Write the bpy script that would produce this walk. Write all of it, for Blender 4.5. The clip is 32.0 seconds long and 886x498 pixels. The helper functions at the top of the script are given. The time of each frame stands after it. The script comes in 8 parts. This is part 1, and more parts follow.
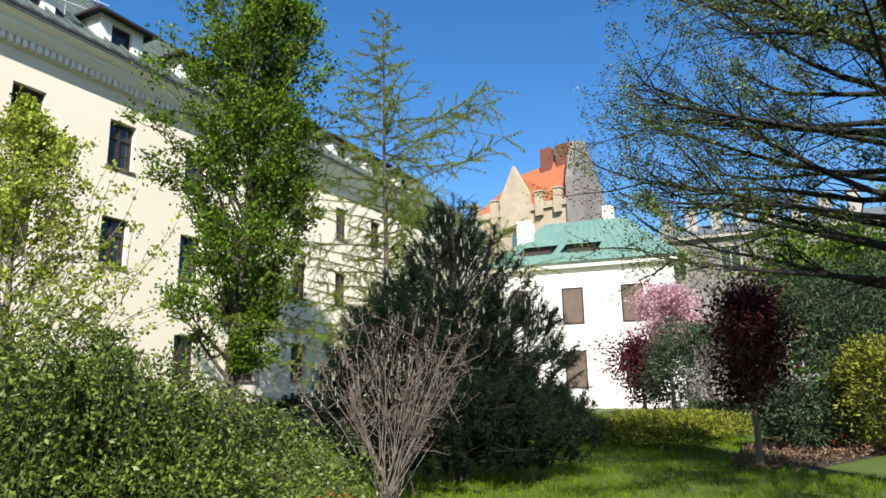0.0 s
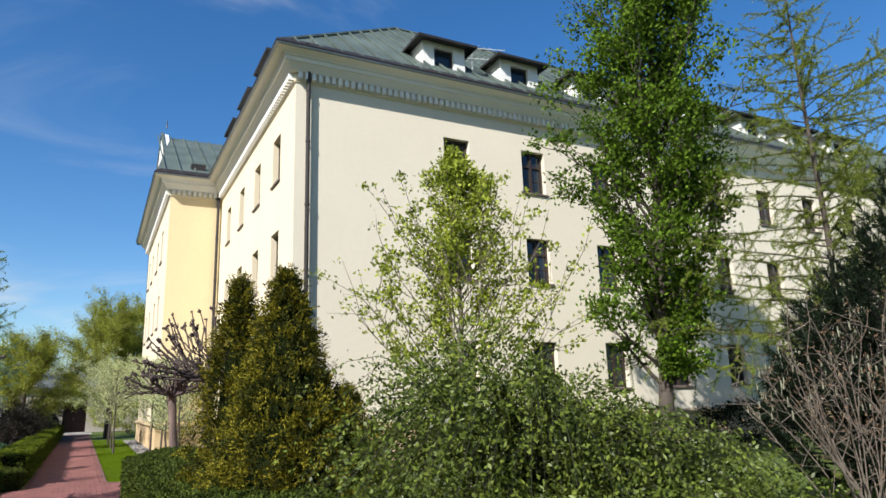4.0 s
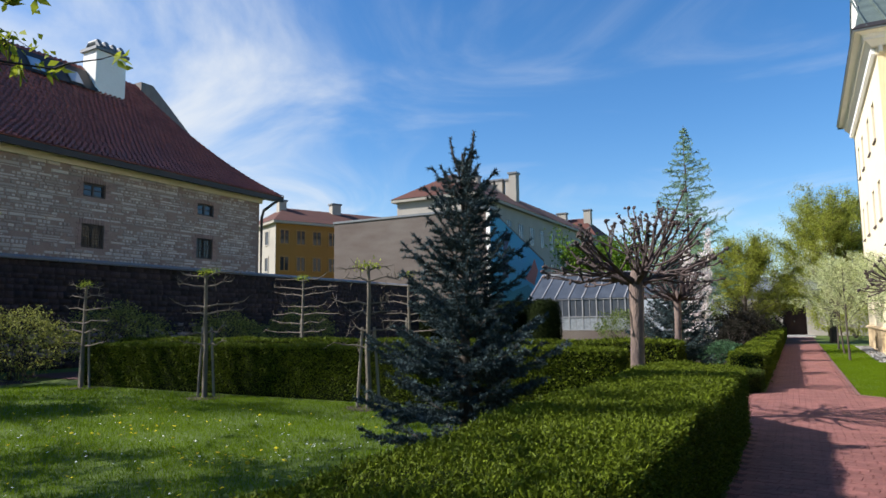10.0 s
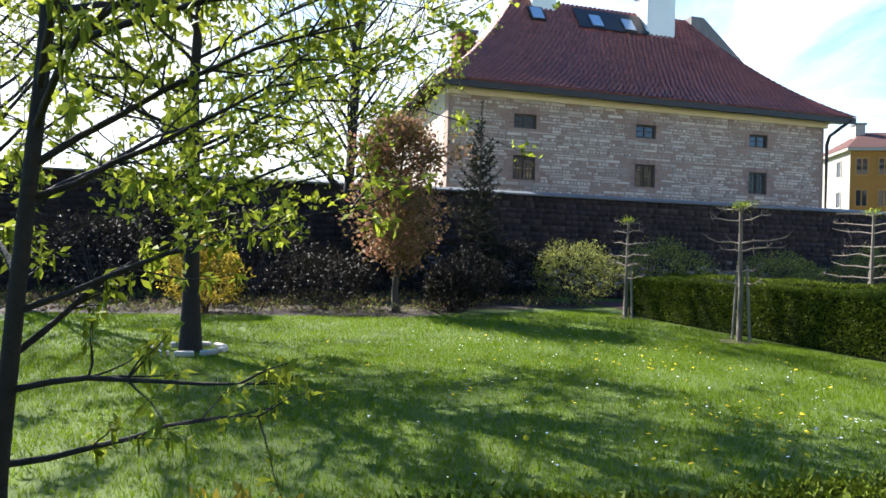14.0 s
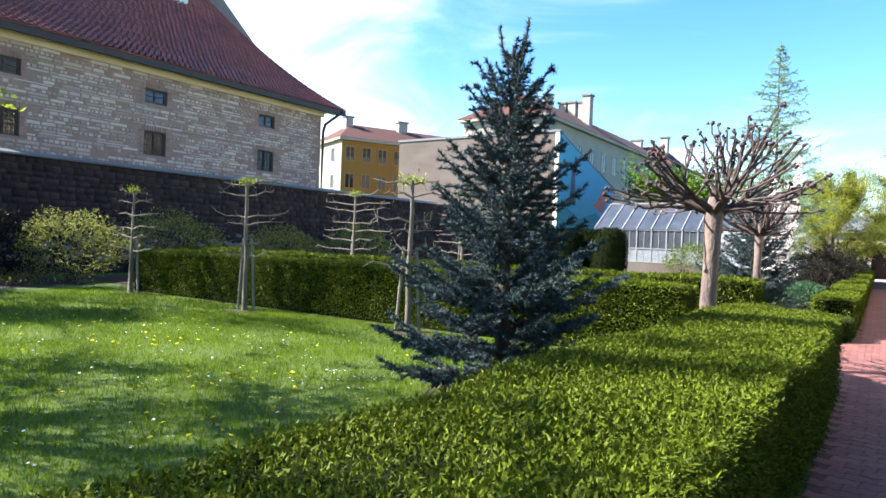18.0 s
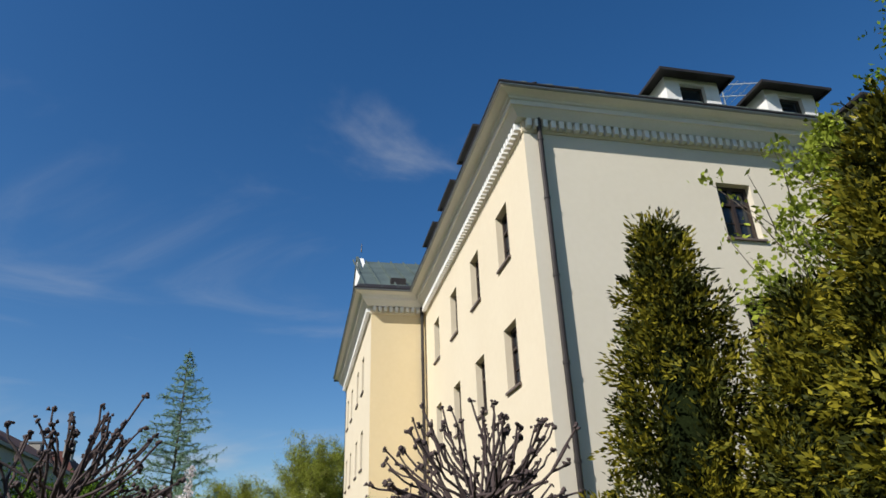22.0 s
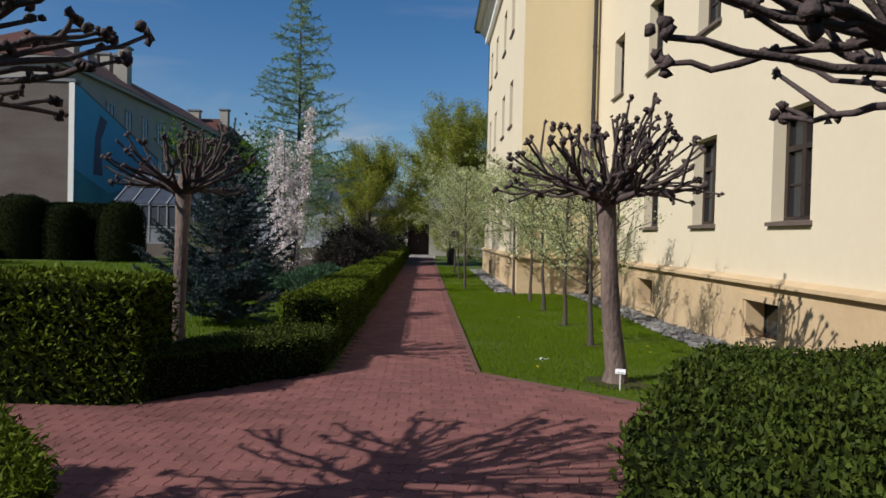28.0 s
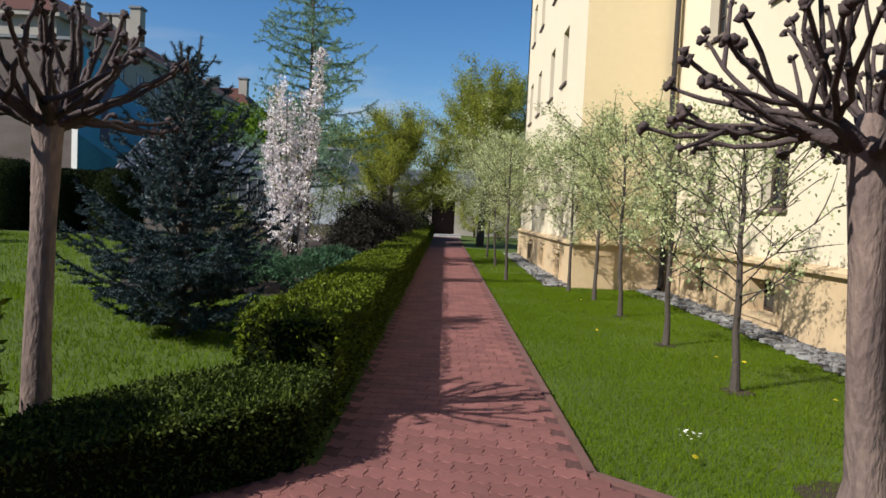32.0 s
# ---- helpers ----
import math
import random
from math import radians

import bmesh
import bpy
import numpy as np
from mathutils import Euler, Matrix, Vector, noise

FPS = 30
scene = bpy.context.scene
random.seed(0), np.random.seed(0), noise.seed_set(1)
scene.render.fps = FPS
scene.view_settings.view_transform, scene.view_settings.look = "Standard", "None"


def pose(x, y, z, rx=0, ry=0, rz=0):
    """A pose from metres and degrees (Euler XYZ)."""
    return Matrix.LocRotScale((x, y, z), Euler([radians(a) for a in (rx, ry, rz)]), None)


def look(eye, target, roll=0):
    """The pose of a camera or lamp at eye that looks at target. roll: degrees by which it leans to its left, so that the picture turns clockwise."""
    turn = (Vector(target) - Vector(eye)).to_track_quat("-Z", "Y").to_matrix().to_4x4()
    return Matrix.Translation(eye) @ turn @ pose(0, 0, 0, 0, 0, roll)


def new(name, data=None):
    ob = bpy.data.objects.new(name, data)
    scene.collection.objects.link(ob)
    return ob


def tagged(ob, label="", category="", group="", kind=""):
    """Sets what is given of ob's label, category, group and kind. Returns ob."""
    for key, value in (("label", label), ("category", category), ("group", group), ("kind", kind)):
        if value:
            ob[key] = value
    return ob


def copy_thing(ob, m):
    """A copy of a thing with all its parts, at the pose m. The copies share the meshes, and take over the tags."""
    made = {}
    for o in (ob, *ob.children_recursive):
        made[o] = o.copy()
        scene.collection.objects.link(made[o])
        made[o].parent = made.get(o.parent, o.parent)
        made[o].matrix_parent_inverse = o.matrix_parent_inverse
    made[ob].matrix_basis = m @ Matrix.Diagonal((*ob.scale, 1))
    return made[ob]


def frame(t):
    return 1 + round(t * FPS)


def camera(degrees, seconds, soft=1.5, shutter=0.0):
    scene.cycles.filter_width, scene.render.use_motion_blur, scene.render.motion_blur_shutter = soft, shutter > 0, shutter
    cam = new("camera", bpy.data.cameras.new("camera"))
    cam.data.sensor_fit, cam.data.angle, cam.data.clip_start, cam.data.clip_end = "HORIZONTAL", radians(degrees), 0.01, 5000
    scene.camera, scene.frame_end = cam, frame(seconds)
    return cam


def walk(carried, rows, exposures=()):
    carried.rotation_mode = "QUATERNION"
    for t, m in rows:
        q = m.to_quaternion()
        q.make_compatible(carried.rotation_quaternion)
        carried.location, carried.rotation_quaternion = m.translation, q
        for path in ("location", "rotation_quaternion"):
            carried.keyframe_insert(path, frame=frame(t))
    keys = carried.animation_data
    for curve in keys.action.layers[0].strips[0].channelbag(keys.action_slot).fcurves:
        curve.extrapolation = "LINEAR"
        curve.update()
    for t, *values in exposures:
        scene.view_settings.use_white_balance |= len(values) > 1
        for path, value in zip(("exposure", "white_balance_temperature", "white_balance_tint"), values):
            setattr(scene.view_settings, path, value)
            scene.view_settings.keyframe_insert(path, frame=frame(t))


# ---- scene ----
# ---- camera and walk ----
cam = camera(67.7, 32.0, soft=1.6)
PATH = [
    (0, (-0.650, -18.044, 1.488), (2.859, -16.305, 2.303), -1.03),
    (0.5, (-0.587, -18.028, 1.511), (2.799, -16.086, 2.384), -0.97),
    (1, (-0.547, -18.016, 1.527), (2.664, -15.816, 2.449), -1.76),
    (1.5, (-0.506, -18.003, 1.543), (2.485, -15.517, 2.478), -1.92),
    (2, (-0.444, -17.984, 1.564), (2.245, -15.174, 2.499), -1.62),
    (2.5, (-0.382, -17.967, 1.584), (2.060, -14.939, 2.515), -1.49),
    (3, (-0.343, -17.954, 1.600), (1.886, -14.766, 2.530), -1.93),
    (3.5, (-0.326, -17.904, 1.608), (1.639, -14.536, 2.497), -1.99),
    (5.5, (-0.263, -17.458, 1.594), (1.009, -13.779, 2.515), -2.22),
    (6, (-0.226, -17.281, 1.584), (0.437, -13.427, 2.423), -2.44),
    (6.5, (-0.210, -17.068, 1.566), (-0.092, -13.133, 2.277), -1.35),
    (7, (-0.244, -16.861, 1.547), (-0.293, -12.909, 2.165), -1.53),
    (7.5, (-0.283, -16.651, 1.536), (-0.482, -12.691, 2.060), -1.46),
    (8, (-0.321, -16.414, 1.533), (-0.863, -12.481, 2.015), -1.89),
    (8.5, (-0.399, -16.132, 1.540), (-1.318, -12.265, 1.988), -1.60),
    (9, (-0.510, -15.830, 1.545), (-1.579, -12.005, 2.021), -2.07),
    (9.5, (-0.615, -15.520, 1.547), (-1.885, -11.752, 1.986), -1.04),
    (10, (-0.708, -15.207, 1.548), (-2.613, -11.716, 1.974), -0.67),
    (10.5, (-0.793, -14.918, 1.548), (-2.850, -11.505, 1.887), 0.49),
    (11, (-0.865, -14.665, 1.545), (-3.035, -11.323, 1.896), 0.90),
    (11.5, (-0.923, -14.441, 1.535), (-3.612, -11.487, 1.745), 1.03),
    (12, (-0.976, -14.263, 1.526), (-4.234, -11.952, 1.730), 1.40),
    (12.5, (-1.023, -14.172, 1.519), (-4.580, -12.351, 1.703), 0.24),
    (13, (-1.068, -14.170, 1.512), (-4.756, -12.628, 1.647), 0.80),
    (13.5, (-1.078, -14.184, 1.511), (-4.899, -13.004, 1.583), 1.19),
    (15.5, (-0.951, -14.128, 1.517), (-4.836, -13.174, 1.514), 1.97),
    (16, (-0.934, -14.117, 1.518), (-4.712, -12.805, 1.560), 1.93),
    (16.5, (-0.937, -14.115, 1.520), (-4.542, -12.383, 1.593), 1.90),
    (17, (-0.940, -14.113, 1.522), (-4.278, -11.911, 1.597), 2.72),
    (17.5, (-0.954, -14.112, 1.524), (-3.837, -11.339, 1.561), 2.79),
    (18, (-0.987, -14.110, 1.529), (-3.242, -10.806, 1.488), 2.22),
    (18.5, (-0.992, -14.004, 1.537), (-2.571, -10.329, 1.470), -0.92),
    (19, (-0.903, -13.775, 1.542), (-1.630, -9.843, 1.652), 0.36),
    (19.5, (-0.754, -13.570, 1.525), (-0.691, -9.587, 1.890), -0.23),
    (20, (-0.633, -13.399, 1.515), (-0.232, -9.492, 2.271), 0.96),
    (20.5, (-0.580, -13.239, 1.566), (-0.042, -9.409, 2.588), 0.19),
    (21, (-0.568, -13.068, 1.622), (0.110, -9.359, 2.957), -0.64),
    (21.5, (-0.547, -12.845, 1.618), (0.266, -9.250, 3.173), -2.82),
    (22, (-0.510, -12.575, 1.599), (0.286, -9.063, 3.339), -2.05),
    (22.5, (-0.480, -12.249, 1.601), (0.228, -8.746, 3.396), -1.10),
    (23, (-0.454, -11.870, 1.607), (0.269, -8.346, 3.355), -1.51),
    (23.5, (-0.427, -11.475, 1.607), (0.131, -7.825, 3.146), -1.41),
    (24, (-0.459, -11.067, 1.606), (-0.057, -7.317, 2.938), -0.90),
    (24.5, (-0.535, -10.636, 1.597), (0.026, -6.832, 2.698), -1.36),
    (25, (-0.561, -10.183, 1.569), (-0.072, -6.302, 2.409), 0.12),
    (25.5, (-0.539, -9.678, 1.555), (-0.314, -5.723, 2.108), 0.00),
    (26, (-0.511, -9.162, 1.550), (-0.132, -5.194, 1.885), 0.17),
    (28.5, (-0.446, -6.829, 1.499), (-0.416, -2.830, 1.409), 1.55),
    (29, (-0.490, -6.432, 1.514), (-0.229, -2.441, 1.435), 1.41),
    (29.5, (-0.545, -6.035, 1.526), (-0.615, -2.037, 1.412), 1.27),
    (30, (-0.571, -5.580, 1.507), (-0.699, -1.586, 1.325), 3.22),
    (30.5, (-0.606, -5.111, 1.482), (-0.648, -1.118, 1.253), 3.13),
    (31, (-0.651, -4.663, 1.469), (-0.882, -0.675, 1.259), 3.71),
    (31.5, (-0.715, -4.246, 1.482), (-0.982, -0.262, 1.245), 3.56),
    (32, (-0.801, -3.825, 1.494), (-0.853, 0.169, 1.283), 2.71),
]

EXPOSURES = [(0, 0.95), (3.5, 0.8), (5.5, 0.24), (8, 0.56), (9, 0.71), (10.5, 0.91), (12, 1.16), (13.5, 1.74), (16, 2.0),
             (17.5, 2.08), (18.5, 2.05), (19, 1.8), (19.6, 1.34), (20.5, 0.57), (22, 0.17), (24, -0.03), (26, -0.28), (28.5, -0.08),
             (30.5, 0.12), (32, 0.32)]
walk(cam, [(t, look(eye, target, roll)) for t, eye, target, roll in PATH], EXPOSURES)

# ---- world, sun ----
SUN_FROM = Vector((-1.10, -0.66, 1.0)).normalized()
world = bpy.data.worlds.new("sky_world")
scene.world = world
world.use_nodes = True
wn, wl = world.node_tree.nodes, world.node_tree.links
wn.clear()
sky = wn.new("ShaderNodeTexSky")
sky.sky_type = "NISHITA"
sky.sun_disc = False
sky.sun_elevation = math.asin(SUN_FROM.z)
sky.sun_rotation = math.atan2(SUN_FROM.x, SUN_FROM.y)
sky.air_density, sky.dust_density, sky.ozone_density = 1.0, 0.5, 3.0
bg = wn.new("ShaderNodeBackground")
bg.inputs["Strength"].default_value = 0.055
wout = wn.new("ShaderNodeOutputWorld")
# thin streaky cirrus on a flat high layer, thicker towards the sun
tc = wn.new("ShaderNodeTexCoord")
sep = wn.new("ShaderNodeSeparateXYZ")
wl.new(tc.outputs["Generated"], sep.inputs["Vector"])


def world_math(op, a, b, c=None):
    m = wn.new("ShaderNodeMath")
    m.operation = op
    for k, v in enumerate((a, b, c)):
        if v is None:
            continue
        if isinstance(v, (int, float)):
            m.inputs[k].default_value = v
        else:
            wl.new(v, m.inputs[k])
    return m.outputs[0]


lift = world_math("ADD", world_math("MAXIMUM", sep.outputs["Z"], 0.0), 0.16)
comb = wn.new("ShaderNodeCombineXYZ")
wl.new(world_math("DIVIDE", sep.outputs["X"], lift), comb.inputs["X"])
wl.new(world_math("DIVIDE", sep.outputs["Y"], lift), comb.inputs["Y"])
mp = wn.new("ShaderNodeMapping")
mp.inputs["Rotation"].default_value = (0.0, 0.0, -0.75)
mp.inputs["Location"].default_value = (3.1, 1.9, 0.0)
mp.inputs["Scale"].default_value = (0.75, 1.0, 1.0)
wl.new(comb.outputs["Vector"], mp.inputs["Vector"])
nz = wn.new("ShaderNodeTexNoise")
nz.inputs["Scale"].default_value = 1.15
nz.inputs["Detail"].default_value = 9.0
nz.inputs["Roughness"].default_value = 0.56
nz.inputs["Distortion"].default_value = 1.1
wl.new(mp.outputs["Vector"], nz.inputs["Vector"])
westward = world_math("MAXIMUM", world_math("MULTIPLY", sep.outputs["X"], -1.0), 0.0)
sunward = world_math("SUBTRACT", world_math("MULTIPLY", world_math("POWER", westward, 2.0), 0.46), world_math("MULTIPLY", world_math("MAXIMUM", sep.outputs["X"], 0.0), 0.22))
rmp = wn.new("ShaderNodeValToRGB")
rmp.color_ramp.interpolation = "EASE"
rmp.color_ramp.elements[0].position = 0.53
rmp.color_ramp.elements[1].position = 1.0
low = world_math("MULTIPLY", world_math("MAXIMUM", world_math("SUBTRACT", 0.24, sep.outputs["Z"]), 0.0), 0.75)
wl.new(world_math("ADD", world_math("ADD", nz.outputs["Fac"], sunward), low), rmp.inputs["Fac"])
mx = wn.new("ShaderNodeMix")
mx.data_type = "RGBA"
mx.inputs["B"].default_value = (8.3, 8.8, 9.4, 1)
wl.new(rmp.outputs["Color"], mx.inputs["Factor"])
deep = wn.new("ShaderNodeHueSaturation")
deep.inputs["Saturation"].default_value = 1.30
deep.inputs["Hue"].default_value = 0.504
deep.inputs["Value"].default_value = 1.8
wl.new(sky.outputs["Color"], deep.inputs["Color"])
wl.new(deep.outputs["Color"], mx.inputs["A"])
wl.new(mx.outputs["Result"], bg.inputs["Color"])
wl.new(bg.outputs["Background"], wout.inputs["Surface"])

sun = new("sun", bpy.data.lights.new("sun", "SUN"))
sun.data.energy = 5.0
sun.data.angle = radians(0.53)
sun.data.color = (1.0, 0.962, 0.92)
sun.matrix_world = look(tuple(SUN_FROM * 60), (0, 0, 0))

# ---- helpers of the scene ----
RNG = np.random.default_rng(7)


def np_mesh(name, verts, faces):
    """A mesh from arrays: verts (n, 3), faces (m, k)."""
    verts, faces = np.asarray(verts, np.float32), np.asarray(faces, np.int32)
    me = bpy.data.meshes.new(name)
    k = faces.shape[1]
    me.vertices.add(len(verts))
    me.vertices.foreach_set("co", verts.ravel())
    me.loops.add(faces.size)
    me.loops.foreach_set("vertex_index", faces.ravel())
    me.polygons.add(len(faces))
    me.polygons.foreach_set("loop_start", np.arange(0, faces.size, k, dtype=np.int32))
    me.update(calc_edges=True)
    return me


def py_mesh(name, verts, faces):
    me = bpy.data.meshes.new(name)
    me.from_pydata([tuple(map(float, v)) for v in verts], [], [tuple(int(i) for i in f) for f in faces])
    me.update()
    return me


def add(name, me, mat, parent=None, label="", smooth=False):
    """One mesh object, as a part under parent or at top level."""
    ob = new(name, me)
    if mat is not None:
        me.materials.clear()
        me.materials.append(mat)
    if smooth:
        me.polygons.foreach_set("use_smooth", np.ones(len(me.polygons), bool))
    if parent is not None:
        ob.parent = parent
    if label:
        ob["label"] = label
    return ob


def thing(name, label, category, group="", x=0.0, y=0.0, z=0.0, rz=0.0):
    ob = new(name)
    ob.matrix_basis = pose(x, y, z, 0, 0, rz)
    return tagged(ob, label, category, group)


class Geo:
    """Collects faces of several pieces of one part."""

    def __init__(self):
        self.v, self.f = [], []

    def put(self, verts, faces):
        n = len(self.v)
        self.v += [tuple(map(float, p)) for p in verts]
        self.f += [tuple(i + n for i in f) for f in faces]
        return self

    def box(self, x0, y0, z0, x1, y1, z1):
        v = [(x, y, z) for z in (z0, z1) for x, y in ((x0, y0), (x1, y0), (x1, y1), (x0, y1))]
        return self.put(v, [(3, 2, 1, 0), (4, 5, 6, 7), (0, 1, 5, 4), (1, 2, 6, 5), (2, 3, 7, 6), (3, 0, 4, 7)])

    def prism(self, outline, along, lift=(0, 0, 1)):
        """outline: points; along: vector of the extrusion."""
        n = len(outline)
        v = [Vector(p) for p in outline] + [Vector(p) + Vector(along) for p in outline]
        return self.put(v, [tuple(range(n))[::-1], tuple(range(n, 2 * n))] + [(i, (i + 1) % n, n + (i + 1) % n, n + i) for i in range(n)])

    def quad(self, a, b, c, d):
        return self.put([a, b, c, d], [(0, 1, 2, 3)])

    def tube(self, pts, radii, sides=8, cap=True):
        v, f = tube_arrays(np.array(pts, float), radii, sides)
        n = len(self.v)
        self.v += [tuple(p) for p in v.tolist()]
        self.f += [tuple(i + n for i in q) for q in f.tolist()]
        if cap:
            m = len(self.v)
            self.f += [tuple(range(m - sides, m)), tuple(range(n, n + sides))[::-1]]
        return self

    def mesh(self, name):
        me = py_mesh(name, self.v, self.f)
        return me


def bevelled(me, width=0.01, segments=1):
    bm = bmesh.new()
    bm.from_mesh(me)
    bmesh.ops.recalc_face_normals(bm, faces=bm.faces)
    bmesh.ops.bevel(bm, geom=bm.edges[:] , offset=width, segments=segments, affect="EDGES", profile=0.6)
    bm.to_mesh(me)
    bm.free()
    return me


def tube_arrays(pts, radii, sides=6):
    pts = np.asarray(pts, float)
    n = len(pts)
    radii = np.broadcast_to(np.asarray(radii, float), (n,))
    tan = np.gradient(pts, axis=0)
    tan /= np.linalg.norm(tan, axis=1, keepdims=True) + 1e-9
    ref = np.where(np.abs(tan[:, 2:3]) > 0.9, np.array([[1.0, 0, 0]]), np.array([[0, 0, 1.0]]))
    ref[:] = ref[0]
    s = np.cross(tan, ref)
    s /= np.linalg.norm(s, axis=1, keepdims=True) + 1e-9
    u = np.cross(s, tan)
    a = np.linspace(0, 2 * np.pi, sides, endpoint=False)
    v = pts[:, None] + radii[:, None, None] * (np.cos(a)[None, :, None] * s[:, None] + np.sin(a)[None, :, None] * u[:, None])
    i, j = np.meshgrid(np.arange(n - 1), np.arange(sides), indexing="ij")
    k = (j + 1) % sides
    f = np.stack([i * sides + j, i * sides + k, (i + 1) * sides + k, (i + 1) * sides + j], -1).reshape(-1, 4)
    return v.reshape(-1, 3), f


def tubes_mesh(name, lines, sides=5):
    """lines: list of (points, radii). One mesh of many tapered tubes."""
    vs, fs, n = [], [], 0
    for pts, radii in lines:
        v, f = tube_arrays(pts, radii, sides)
        vs.append(v)
        fs.append(f + n)
        n += len(v)
    return np_mesh(name, np.concatenate(vs), np.concatenate(fs))


def unit(v):
    return v / (np.linalg.norm(v, axis=-1, keepdims=True) + 1e-9)


def leaf_mesh(name, centres, out, length, width, rng, spread=0.8, fold=0.25, droop=0.0, blade=False):
    """Many small leaves, each a folded four-cornered leaf (or a three-cornered blade) that grows out from its centre roughly along out."""
    c = np.asarray(centres, float)
    n = len(c)
    d = unit(np.asarray(out, float) + rng.normal(0, spread, (n, 3)) + np.array([0, 0, -droop]))
    side = unit(np.cross(d, rng.normal(0, 1, (n, 3))))
    nor = np.cross(side, d)
    L = length * rng.uniform(0.65, 1.25, (n, 1))
    W = width * rng.uniform(0.7, 1.2, (n, 1))
    if blade:
        v = np.stack([c - side * W * 0.5, c + side * W * 0.5, c + d * L], 1)
        return np_mesh(name, v.reshape(-1, 3), np.arange(3 * n).reshape(n, 3))
    v = np.stack([c, c + d * L * 0.45 + side * W * 0.5 + nor * W * fold, c + d * L, c + d * L * 0.45 - side * W * 0.5 + nor * W * fold], 1)
    f = np.arange(4 * n).reshape(n, 4)
    return np_mesh(name, v.reshape(-1, 3), f)


# ---- materials ----
def material(name, base, rough=0.8, dark=None, scale=6.0, fine=60.0, mix=0.5, bump=0.2, bump_scale=80.0, metal=0.0, spec=0.4,
             per="none", spread=0.15, stretch=(1, 1, 1), trans=0.0, hue=None):
    """Colour with variation at two scales, relief, and optional change from piece to piece (per: object or island)."""
    m = bpy.data.materials.new(name)
    m.use_nodes = True
    nt = m.node_tree
    N, K = nt.nodes, nt.links
    bs = N["Principled BSDF"]
    bs.inputs["Roughness"].default_value = rough
    bs.inputs["Metallic"].default_value = metal
    bs.inputs["Specular IOR Level"].default_value = spec
    dark = dark or tuple(c * 0.6 for c in base)
    co = N.new("ShaderNodeTexCoord")
    ma = N.new("ShaderNodeMapping")
    ma.inputs["Scale"].default_value = stretch
    K.new(co.outputs["Object"], ma.inputs["Vector"])
    n1 = N.new("ShaderNodeTexNoise")
    n1.inputs["Scale"].default_value = scale
    n1.inputs["Detail"].default_value = 5
    n2 = N.new("ShaderNodeTexNoise")
    n2.inputs["Scale"].default_value = fine
    n2.inputs["Detail"].default_value = 3
    for n in (n1, n2):
        K.new(ma.outputs["Vector"], n.inputs["Vector"])
    av = N.new("ShaderNodeMath")
    av.operation = "MULTIPLY_ADD"
    av.inputs[1].default_value = 0.4
    K.new(n2.outputs["Fac"], av.inputs[0])
    sc = N.new("ShaderNodeMath")
    sc.operation = "MULTIPLY"
    sc.inputs[1].default_value = 0.6
    K.new(n1.outputs["Fac"], sc.inputs[0])
    K.new(sc.outputs[0], av.inputs[2])
    rp = N.new("ShaderNodeValToRGB")
    rp.color_ramp.elements[0].position = 0.5 - 0.28 * (1 - mix) - 0.02
    rp.color_ramp.elements[1].position = 0.5 + 0.28 * (1 - mix) + 0.02
    rp.color_ramp.elements[0].color = (*dark, 1)
    rp.color_ramp.elements[1].color = (*base, 1)
    K.new(av.outputs[0], rp.inputs["Fac"])
    colour = rp.outputs["Color"]
    if per != "none":
        if per == "object":
            rnd = N.new("ShaderNodeObjectInfo").outputs["Random"]
        else:
            rnd = N.new("ShaderNodeNewGeometry").outputs["Random Per Island"]
        if hue:
            r2 = N.new("ShaderNodeValToRGB")
            r2.color_ramp.elements[0].position, r2.color_ramp.elements[1].position = 0.15, 0.85
            r2.color_ramp.elements[0].color = (*hue, 1)
            r2.color_ramp.elements[1].color = (*base, 1)
            K.new(rnd, r2.inputs["Fac"])
            mxx = N.new("ShaderNodeMix")
            mxx.data_type = "RGBA"
            mxx.inputs["Factor"].default_value = 0.6
            K.new(colour, mxx.inputs["A"])
            K.new(r2.outputs["Color"], mxx.inputs["B"])
            colour = mxx.outputs["Result"]
        hsv = N.new("ShaderNodeHueSaturation")
        mr = N.new("ShaderNodeMapRange")
        mr.inputs["To Min"].default_value = 1 - spread
        mr.inputs["To Max"].default_value = 1 + spread
        K.new(rnd, mr.inputs["Value"])
        K.new(mr.outputs["Result"], hsv.inputs["Value"])
        K.new(colour, hsv.inputs["Color"])
        colour = hsv.outputs["Color"]
    K.new(colour, bs.inputs["Base Color"])
    if bump:
        n3 = N.new("ShaderNodeTexNoise")
        n3.inputs["Scale"].default_value = bump_scale
        n3.inputs["Detail"].default_value = 4
        K.new(ma.outputs["Vector"], n3.inputs["Vector"])
        bp = N.new("ShaderNodeBump")
        bp.inputs["Strength"].default_value = bump
        bp.inputs["Distance"].default_value = 0.02
        K.new(n3.outputs["Fac"], bp.inputs["Height"])
        K.new(bp.outputs["Normal"], bs.inputs["Normal"])
    if trans:
        tr = N.new("ShaderNodeBsdfTranslucent")
        K.new(colour, tr.inputs["Color"])
        ms = N.new("ShaderNodeMixShader")
        ms.inputs["Fac"].default_value = trans
        K.new(bs.outputs["BSDF"], ms.inputs[1])
        K.new(tr.outputs["BSDF"], ms.inputs[2])
        K.new(ms.outputs["Shader"], N["Material Output"].inputs["Surface"])
    return m


